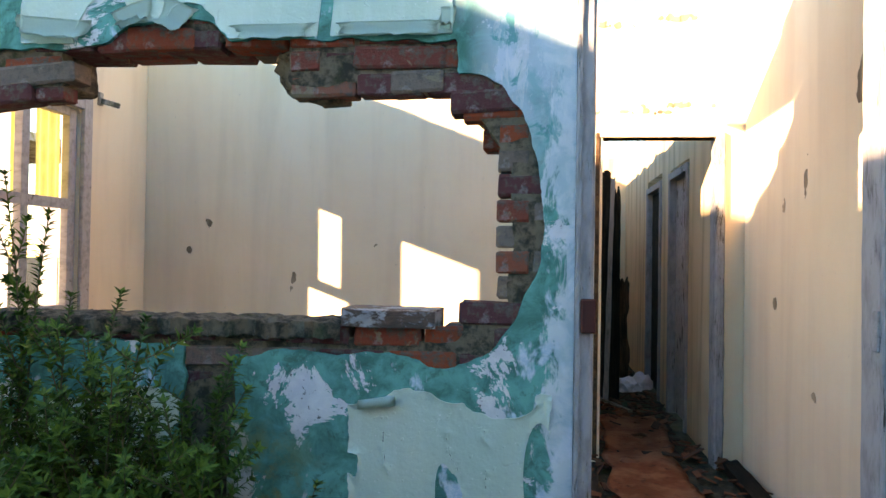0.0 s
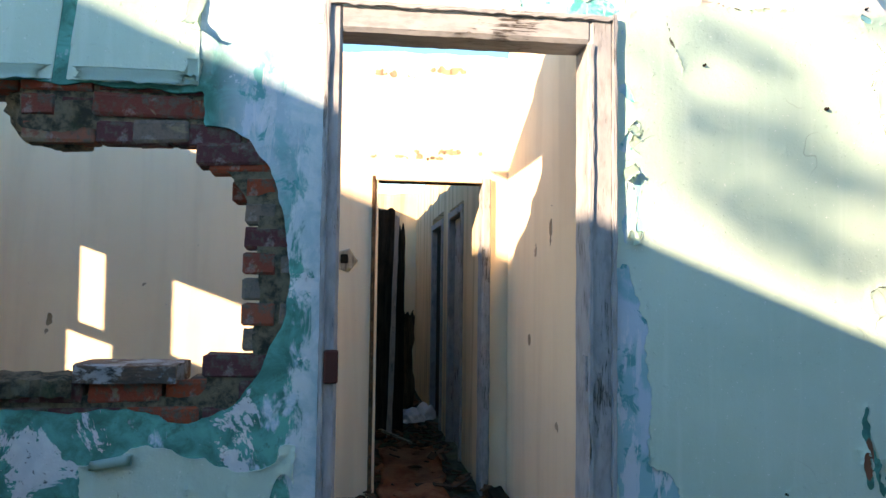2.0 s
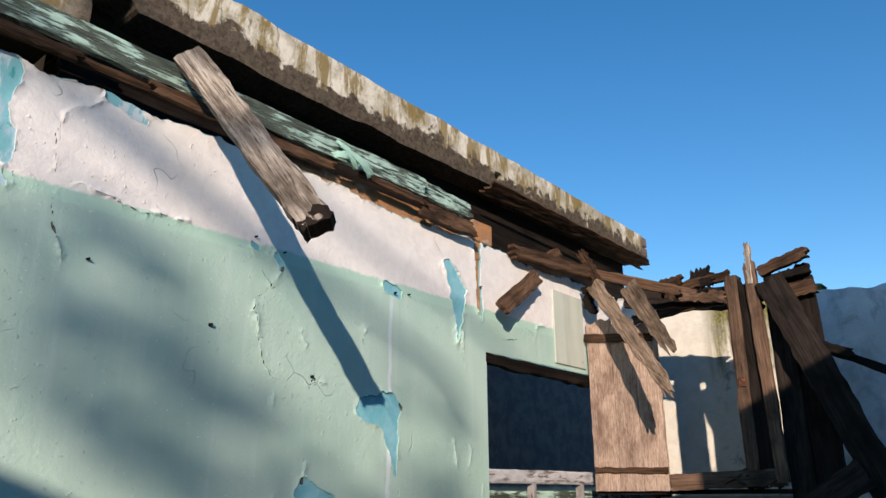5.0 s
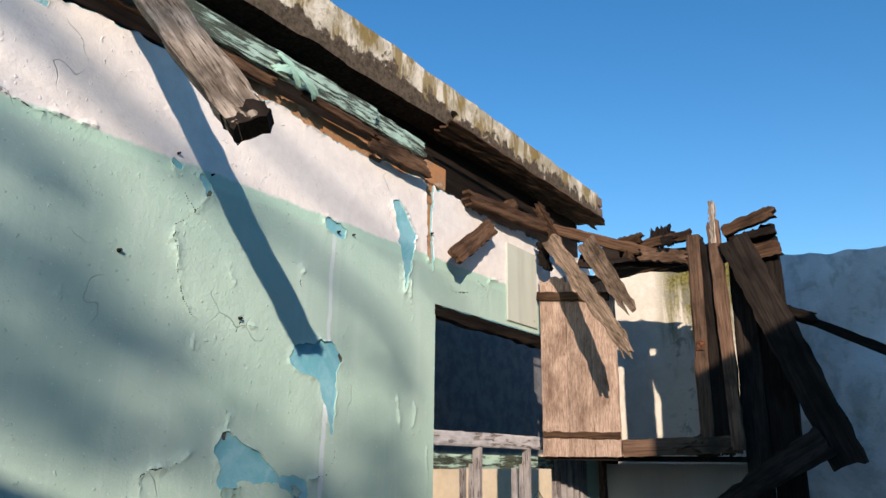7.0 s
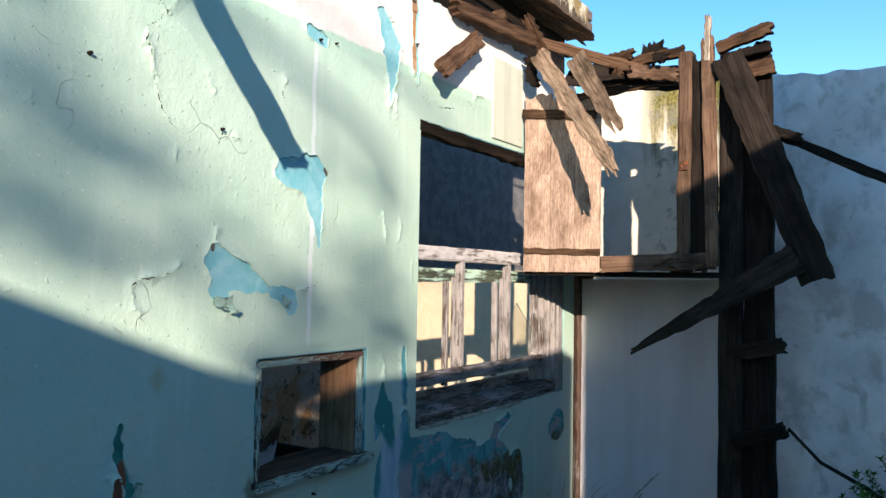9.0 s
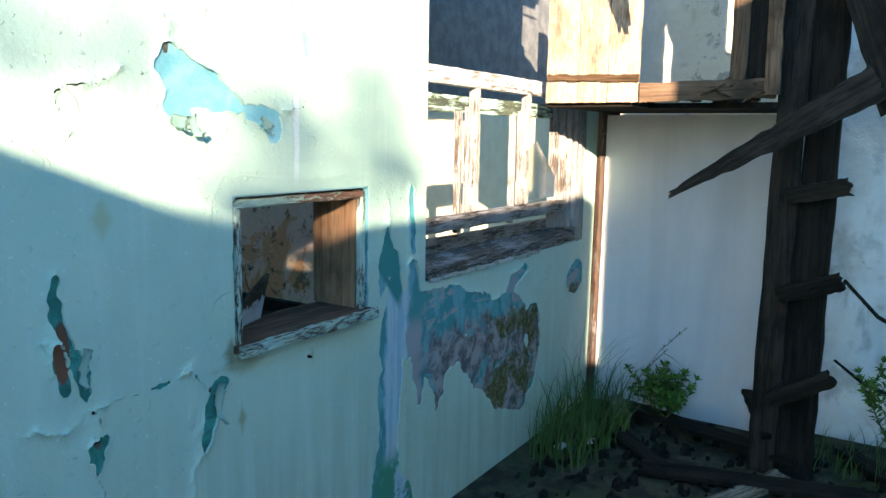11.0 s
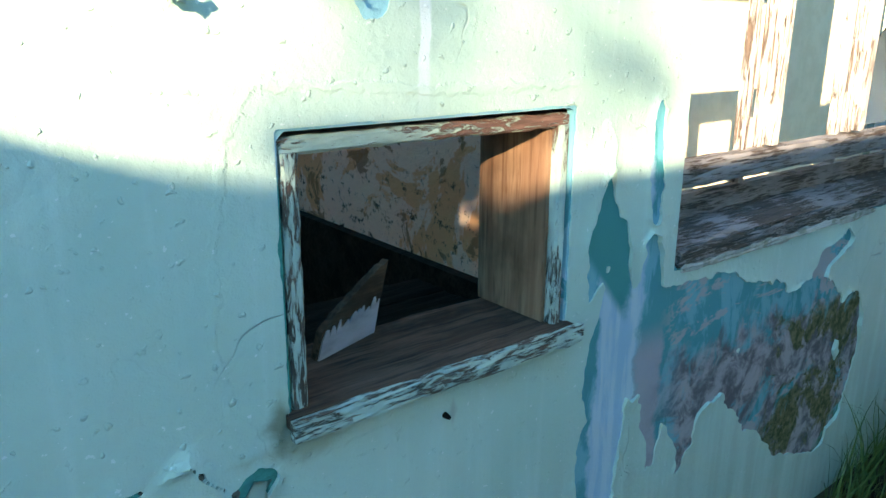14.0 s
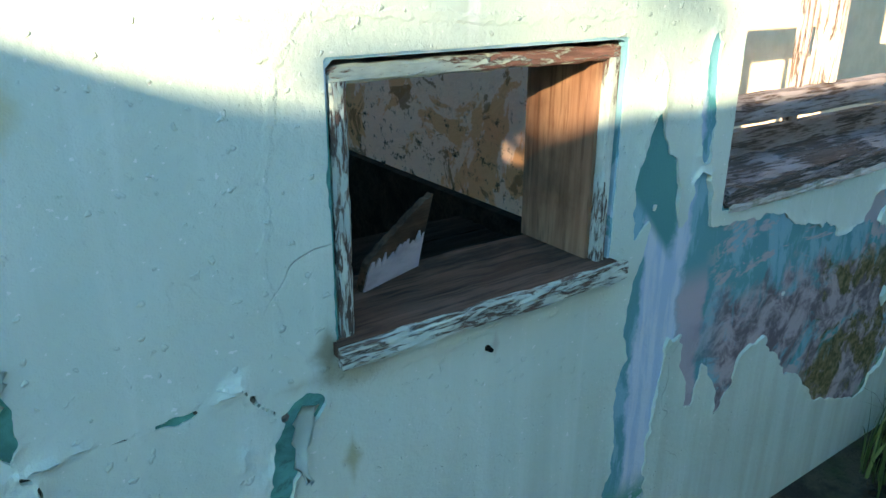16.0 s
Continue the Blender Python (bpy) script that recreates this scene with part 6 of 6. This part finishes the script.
bmesh.ops.solidify(bm, geom=bm.faces[:], thickness=-0.012)
mt = Nodes("mouldy_brown_carpet", 0.9)
mc = mt.mix(mt.ramp(mt.noise(5, 6, 0.65), 0.4, 0.62), (0.24, 0.075, 0.035), (0.36, 0.15, 0.085))
mc = mt.mix(mt.ramp(mt.noise(14, 6, 0.7), 0.55, 0.7, 0, 0.8), mc, (0.06, 0.03, 0.02))
tagged(part("carpet_strip", bm, mt.done(mc, mt.noise(20, 6), 0.01), smooth=True), "wrinkled red-brown carpet strip on the passage floor", "carpet")
rng = random.Random(77)
flakes = bmesh.new()
for i in range(700):
    x, y = rng.uniform(0.36, 1.38), rng.uniform(0.3, 7.0)
    if y > 2.5:
        x = rng.uniform(0.5, 1.2)
    if 0.62 < x < 1.04 and y < 3.6 and rng.random() < 0.8:
        continue
    s = rng.uniform(0.015, 0.07)
    add_box(flakes, -s, s, -s * rng.uniform(0.2, 0.6), s * rng.uniform(0.2, 0.6), -0.004, 0.004, m=pose(x, y, FLOOR + rng.uniform(-0.02, 0.05), rng.uniform(-25, 25), rng.uniform(-25, 25), rng.uniform(0, 180)))
fm = Nodes("rotten_wood_flakes", 0.9)
tagged(part("floor_rubble", flakes, fm.done(fm.mix(fm.island(), (0.03, 0.012, 0.008), (0.20, 0.065, 0.032)), fm.noise(40), 0.004)), "rotten red-brown wood flakes over the floor", "rubble", kind="stuff")
crumple("plastic_bag", "crumpled white plastic bag on the rubble", "bag", (0.98, 4.9, FLOOR + 0.07), (0.13, 0.1, 0.09), M_RAG, 8)
crumple("plastic_bag", "second crumpled pale plastic bag on the rubble", "bag", (1.14, 5.0, FLOOR + 0.09), (0.10, 0.1, 0.11), M_RAG, 9)
loose("pale stick across the passage floor", (0.62, 4.5, FLOOR + 0.06), (0.9, 3.85, FLOOR + 0.05), 0.03, 0.02, M_PALEWOOD, up=(0, 0, 1), name="stick", seed=140)
loose("dark fallen board on the passage floor", (0.42, 1.2, FLOOR), (0.47, 2.4, FLOOR), 0.1, 0.03, M_DARKWOOD, up=(0, 0, 1), seed=141, ragged=(0.04, 0.05))
loose("rotten joist along the passage wall", (1.30, 0.5, FLOOR), (1.33, 2.45, FLOOR + 0.02), 0.1, 0.06, M_DARKWOOD, up=(0, 0, 1), seed=142, ragged=(0.04, 0.05))

# ---- window of the room behind the hole ----
side = thing("window_2", "wooden casement window with a grey frame and one yellow curtain", "window", (-2.6, 1.2, 1.2), kind="structure")
FRAME = make_flaked("dull_grey_frame", (0.40, 0.37, 0.36), (0.20, 0.15, 0.12), 0.62, (3, 20, 20))
part_at(side, "architrave", box(-2.568, -2.54, 1.77, 1.85, 1.2, 2.5, 0.004), FRAME)
part_at(side, "architrave", box(-2.568, -2.54, 0.6, 1.77, 2.42, 2.5, 0.004), FRAME)
for y0, y1, z0, z1, name in ((1.70, 1.77, 1.2, 2.42, "stile"), (1.30, 1.36, 1.2, 2.42, "mullion"), (0.64, 0.69, 1.2, 2.42, "stile"), (0.69, 1.30, 2.37, 2.42, "rail"), (1.36, 1.70, 2.37, 2.42, "rail"), (0.69, 1.30, 1.82, 1.88, "rail"), (1.36, 1.70, 1.82, 1.88, "rail"), (0.69, 1.30, 1.2, 1.26, "rail"), (1.36, 1.70, 1.2, 1.26, "rail")):
    part_at(side, name, box(-2.64, -2.59, y0, y1, z0, z1, 0.003), FRAME)
cloth = Nodes("yellow_net_curtain", 0.9)
cloth_colour = cloth.mix(cloth.ramp(cloth.noise(6), 0.4, 0.6), (0.62, 0.58, 0.16), (0.70, 0.66, 0.28))
cloth.bsdf.inputs["Transmission Weight"].default_value = 0.0
M_CURTAIN = cloth.done(cloth_colour)
tl = M_CURTAIN.node_tree.nodes.new("ShaderNodeBsdfTranslucent")
mx = M_CURTAIN.node_tree.nodes.new("ShaderNodeMixShader")
mx.inputs[0].default_value = 0.6
tl.inputs["Color"].default_value = (0.7, 0.66, 0.28, 1)
M_CURTAIN.node_tree.links.new(M_CURTAIN.node_tree.nodes["Principled BSDF"].outputs[0], mx.inputs[1])
M_CURTAIN.node_tree.links.new(tl.outputs[0], mx.inputs[2])
M_CURTAIN.node_tree.links.new(mx.outputs[0], M_CURTAIN.node_tree.nodes["Material Output"].inputs["Surface"])


def drape(y0, y1, z0, z1, folds):
    bm = bmesh.new()
    top, low = [], []
    for i in range(25):
        y = y0 + (y1 - y0) * i / 24
        x = -2.66 + 0.012 * math.sin(folds * i / 24 * 6.283)
        top.append(bm.verts.new((x, y, z1)))
        low.append(bm.verts.new((x + 0.004, y, z0)))
    for i in range(24):
        bm.faces.new((top[i], low[i], low[i + 1], top[i + 1]))
    bmesh.ops.solidify(bm, geom=bm.faces[:], thickness=0.002)
    return bm


part_at(side, "curtain", drape(1.50, 1.71, 1.86, 2.40, 3), M_CURTAIN, "yellow curtain", smooth=True)
part_at(side, "curtain", drape(1.30, 1.385, 1.86, 2.40, 2), M_CURTAIN, "yellow curtain", smooth=True)
white_cloth = M_CURTAIN.copy()
white_cloth.name = "white_net_curtain"
for nd in white_cloth.node_tree.nodes:
    if nd.type == "BSDF_TRANSLUCENT":
        nd.inputs["Color"].default_value = (0.8, 0.82, 0.85, 1)
    if nd.type == "MIX":
        nd.inputs[6].default_value, nd.inputs[7].default_value = (0.75, 0.77, 0.8, 1), (0.7, 0.72, 0.75, 1)
part_at(side, "curtain", drape(1.55, 1.71, 1.25, 1.86, 3), white_cloth, "white net half curtain", smooth=True)
part_at(side, "curtain", drape(1.06, 1.30, 1.25, 2.40, 5), white_cloth, "white net curtain", smooth=True)
part_at(side, "curtain", drape(0.67, 1.06, 1.25, 1.86, 9), white_cloth, "white net half curtain", smooth=True)
hook = thing("wall_bracket", "small broken iron bracket on the cream wall", "bracket", (-2.55, 1.95, 2.5))
part_at(hook, "plate", box(-2.568, -2.55, 1.93, 1.97, 2.48, 2.56, 0.003), M_WEATHERED)
part_at(hook, "arm", moved_plank((-2.555, 1.95, 2.51), (-2.45, 1.98, 2.48), 0.03, 0.03, (0, 0, 1), seed=150), M_WEATHERED)
yellow = Nodes("yellow_wall_paint", 0.8)
shed = thing("garden_shed", "yellow painted shed wall outside the side window", "shed", (-4.6, 3.0, 0))
part_at(shed, "wall", box(-7.0, -4.6, 3.2, 3.3, 0, 2.6), yellow.done(yellow.mix(yellow.ramp(yellow.noise(6), 0.4, 0.6), (0.62, 0.55, 0.10), (0.70, 0.62, 0.2)), yellow.noise(30), 0.004))
part_at(shed, "roof", box(-7.1, -4.5, 3.1, 5.6, 2.6, 2.68), M_WEATHERED)

# chipped patches of plaster in the passage and the back room
chip_specs = [(pose(1.4235, 0, 0, 0, 0, -90), [(-0.72, 2.36, 0.10, 0.05), (-0.80, 2.27, 0.05, 0.10), (-0.62, 2.25, 0.05, 0.03), (-1.42, 1.98, 0.03, 0.09), (-1.75, 1.86, 0.02, 0.04), (-1.9, 1.35, 0.03, 0.03), (-1.3, 0.95, 0.03, 0.03), (-0.6, 1.45, 0.03, 0.02)]),
              (pose(0, BACK - 0.0015, 0), [(0.75, 2.52, 0.16, 0.012), (1.05, 2.56, 0.14, 0.012), (0.6, 3.08, 0.12, 0.02), (1.0, 3.12, 0.14, 0.02), (-0.93, 1.65, 0.02, 0.02), (-1.72, 2.33, 0.025, 0.03), (-0.82, 2.56, 0.03, 0.02), (-2.1, 1.78, 0.02, 0.03), (-1.5, 1.4, 0.015, 0.05), (-2.25, 1.6, 0.03, 0.02)])]
M_CHIP = make_cement("bare_chipped_plaster", (0.30, 0.22, 0.15), (0.40, 0.31, 0.22), (0.12, 0.085, 0.06), 0.0)
for which, (place, spots) in enumerate(chip_specs):
    def chips(x, z):
        f = np.full(np.shape(x), -9.0)
        for cx, cz, rx, rz in spots:
            f = np.maximum(f, -blob_field(x, z, cx, cz, rx * 0.8, rz * 0.8))
        return f + 0.03 * fbm(x, z, 0.04, 61 + which) - 0.002
    host = bpy.data.objects["wall_passage" if which == 0 else "wall_end"]
    ob = plant("chipped_plaster", sheet(chips, -2.4, 1.4, 0.4, 3.15, 0.0125, -0.001, 0.002), M_CHIP, host, "chips in the paint baring brown plaster")
    ob.matrix_basis = host.matrix_basis.inverted() @ place


# ---- plants ----
def leaf_faces(verts, faces, at, way, up, length, width):
    """A small folded leaf from at along way."""
    way = way.normalized()
    side = way.cross(up)
    side = side.normalized() if side.length > 1e-4 else Vector((1, 0, 0))
    lift = side.cross(way).normalized()
    n = len(verts)
    verts += [at, at + way * length * 0.45 + side * width + lift * width * 0.35, at + way * length - lift * length * 0.12, at + way * length * 0.45 - side * width + lift * width * 0.35, at + way * length * 0.5 - lift * width * 0.1]
    faces += [(n, n + 1, n + 4), (n + 1, n + 2, n + 4), (n + 2, n + 3, n + 4), (n + 3, n, n + 4)]


def tube(verts, faces, points, r0, r1, sides=5):
    n0 = len(verts)
    for i, p in enumerate(points):
        d = (points[min(i + 1, len(points) - 1)] - points[max(i - 1, 0)]).normalized()
        u = d.orthogonal().normalized()
        w = d.cross(u)
        r = r0 + (r1 - r0) * i / (len(points) - 1)
        verts += [p + (u * math.cos(2 * math.pi * k / sides) + w * math.sin(2 * math.pi * k / sides)) * r for k in range(sides)]
    for i in range(len(points) - 1):
        for k in range(sides):
            a, b = n0 + i * sides + k, n0 + i * sides + (k + 1) % sides
            faces.append((a, b, b + sides, a + sides))


def raw(name, verts, faces):
    me = bpy.data.meshes.new(name)
    me.from_pydata([tuple(v) for v in verts], [], faces)
    me.update()
    return me


def shrub(label, base, shoots, seed, leaf=0.046, gap=0.013, parent_name="shrub"):
    """A leafy shrub: each shoot is a root offset, a tip and how densely it branches."""
    rng = random.Random(seed)
    sv, sf, lv, lf = [], [], [], []

    def dress(points, dense):
        total = sum((points[i + 1] - points[i]).length for i in range(len(points) - 1))
        steps = max(3, int(total / gap * dense))
        for s in range(steps):
            t = 0.12 + 0.88 * (s + rng.random()) / steps
            k = min(int(t * (len(points) - 1)), len(points) - 2)
            u = t * (len(points) - 1) - k
            p = points[k].lerp(points[k + 1], u)
            d = (points[k + 1] - points[k]).normalized()
            for q in range(2):
                out = d.orthogonal().normalized()
                out.rotate(Euler((0, 0, 0)))
                out = Matrix.Rotation(rng.uniform(0, 6.283), 3, d) @ out
                way = out + d * rng.uniform(0.2, 0.9) + Vector((0, 0, 0.1))
                leaf_faces(lv, lf, p, way, d, leaf * rng.uniform(0.6, 1.15) * (1.1 - 0.3 * t), leaf * 0.15)
        for q in range(7):
            out = Matrix.Rotation(q * 0.9 + rng.random(), 3, d) @ d.orthogonal().normalized()
            leaf_faces(lv, lf, points[-1], out + d * 0.9, d, leaf * rng.uniform(0.6, 0.9), leaf * 0.15)

    for root, tip, dense in shoots:
        root, tip = Vector(root), Vector(tip)
        bow = Vector((rng.uniform(-0.08, 0.08), rng.uniform(-0.06, 0.06), 0.05))
        pts = [root.lerp(tip, i / 6) + bow * math.sin(math.pi * i / 6) for i in range(7)]
        tube(sv, sf, pts, 0.006, 0.002)
        dress(pts, dense)
        for b in range(int(7 * dense) + 1):
            t = rng.uniform(0.3, 0.92)
            k = min(int(t * 6), 5)
            p = pts[k].lerp(pts[k + 1], t * 6 - k)
            way = Vector((rng.uniform(-1, 1), rng.uniform(-0.9, 0.35), rng.uniform(0.2, 1.0))).normalized() * rng.uniform(0.07, 0.2)
            twig = [p + way * (i / 4) + Vector((0, 0, 0.03 * (i / 4) ** 2)) for i in range(5)]
            tube(sv, sf, twig, 0.003, 0.0015, 4)
            dress(twig, 1.0)
    ob = thing(parent_name, label, "shrub", base, group="shrubs along the house")
    back = Vector(base)
    plant("stem", raw("stem", [v - back for v in sv], sf), M_TWIG, ob, "thin green-brown stems")
    plant("leaves", raw("leaves", [v - back for v in lv], lf), M_LEAF, ob, "small narrow green leaves")
    return ob


rng = random.Random(3)


def spread(x0, x1, z0, z1, y0, y1, count, dense=1.0, lean=0.15):
    out = []
    for i in range(count):
        x = x0 + (x1 - x0) * (i + rng.random()) / count
        out.append(((x + rng.uniform(-lean, lean), rng.uniform(y0, y1), 0.0), (x, rng.uniform(y0, y1), rng.uniform(z0, z1)), dense))
    return out


shrub("tall green shrub with narrow leaves against the broken wall", (-1.7, -0.3, 0), spread(-2.0, -1.40, 1.35, 1.84, -0.40, -0.12, 11, 1.0), 1)
shrub("dense green shrub with narrow leaves below the hole", (-1.2, -0.35, 0), spread(-1.55, -0.95, 0.95, 1.45, -0.45, -0.1, 20, 1.2), 2)
shrub("low bushy green shrub beside the bared bricks", (-0.95, -0.35, 0), spread(-1.2, -0.78, 0.6, 1.28, -0.45, -0.1, 18, 1.2), 3)
shrub("low green shrub spreading over the ground", (-1.5, -0.5, 0), spread(-1.9, -0.9, 0.5, 1.02, -0.55, -0.25, 26, 1.1), 4)
shrub("thin green shrub over the bared bricks", (-0.85, -0.3, 0), spread(-1.0, -0.76, 0.8, 1.2, -0.3, -0.08, 9, 1.1), 9)
shrub("small green sprigs at the foot of the wall", (-0.4, -0.2, 0), spread(-0.65, -0.28, 0.74, 0.84, -0.2, -0.1, 3, 0.7, 0.05), 5)
shrub("light green shrub beside the yard wall", (5.2, -1.8, 0), [((5.1, -1.7 - 0.07 * i, 0.0), (4.95 + 0.05 * (i % 3), -1.48 - 0.055 * i, 0.5 + 0.07 * i), 0.9) for i in range(9)], 6, 0.045)
# bare dead branch beside that shrub
sv, sf = [], []
tube(sv, sf, [Vector((4.93, -1.36, 0.97)), Vector((4.95, -1.5, 0.82)), Vector((5.0, -1.68, 0.72)), Vector((5.1, -2.0, 0.5)), Vector((5.2, -2.2, 0.0))], 0.008, 0.014)
tube(sv, sf, [Vector((4.95, -1.35, 0.6)), Vector((4.97, -1.48, 0.5)), Vector((5.05, -1.7, 0.42))], 0.006, 0.012)
tagged(plant("dead_branch", raw("dead_branch", sv, sf), M_DARKWOOD), "bare dark dead branch leaning by the yard wall", "branch")


def tuft(label, cx, cy, rx, ry, count, height, seed):
    rng = random.Random(seed)
    v, f = [], []
    for i in range(count):
        a, r = rng.uniform(0, 6.283), math.sqrt(rng.random())
        p = Vector((cx + rx * r * math.cos(a), cy + ry * r * math.sin(a), 0.0))
        lean = Vector((rng.uniform(-1, 1), rng.uniform(-1, 0.6), 0)) * 0.55
        h, w = height * rng.uniform(0.35, 1.0), rng.uniform(0.0025, 0.005)
        side = Vector((rng.uniform(-1, 1), rng.uniform(-1, 1), 0)).normalized() * w
        n = len(v)
        for k in range(5):
            s = k / 4
            c = p + Vector((0, 0, h * s * (1 - 0.25 * s * s))) + lean * h * s * s
            c.y = min(c.y, -0.012)
            v += [c - side * (1 - s * 0.9), c + side * (1 - s * 0.9)]
        f += [(n + 2 * k, n + 2 * k + 1, n + 2 * k + 3, n + 2 * k + 2) for k in range(4)]
    return tagged(plant("grass", raw("grass", v, f), M_GRASS), label, "grass", kind="stuff")


tuft("green grass tuft growing in the corner of the wall", 4.85, -0.22, 0.5, 0.2, 420, 0.42, 1)
tuft("tall thin grass blades by the corner post", 4.95, -0.14, 0.4, 0.1, 46, 0.75, 2)
tuft("short weeds in the litter by the yard wall", 5.3, -1.5, 0.25, 0.4, 160, 0.22, 3)
shrub("small fern-like weed at the foot of the yard wall", (5.2, -0.5, 0), [((5.2, -0.5, 0.0), (5.15 + 0.04 * i, -0.62 + 0.06 * i, 0.17 + 0.01 * (i % 2)), 1.0) for i in range(5)], 7, 0.05, 0.02, "weed")
# flowering grass stalk
sv, sf, lv, lf = [], [], [], []
for x0, lean, h in ((5.2, -0.30, 0.58), (5.15, -0.22, 0.46)):
    pts = [Vector((x0, -0.33, 0)) + Vector((0.0, lean * s * s, h * s)) for s in (0, 0.25, 0.5, 0.75, 1.0)]
    tube(sv, sf, pts, 0.003, 0.0015, 4)
    rng = random.Random(int(h * 100))
    for i in range(40):
        p = pts[3].lerp(pts[4], rng.random())
        leaf_faces(lv, lf, p, Vector((rng.uniform(-1, 1), rng.uniform(-1, 0.4), rng.uniform(0.2, 1))), Vector((0, 0, 1)), 0.02, 0.003)
    for s in (1, 2, 3):
        leaf_faces(lv, lf, pts[s], Vector((-0.2, -1, 0.15 - 0.15 * s)), Vector((0, 0, 1)), 0.16, 0.004)
stalk = thing("seed_grass", "wild grass stalk with a brown seed head", "grass", (5.2, -0.33, 0))
back = Vector((5.2, -0.33, 0))
plant("stalk", raw("stalk", [v - back for v in sv], sf), M_TWIG, stalk)
plant("seed_head", raw("seed_head", [v - back for v in lv], lf), M_TWIG, stalk, "brown seeds and thin blades")
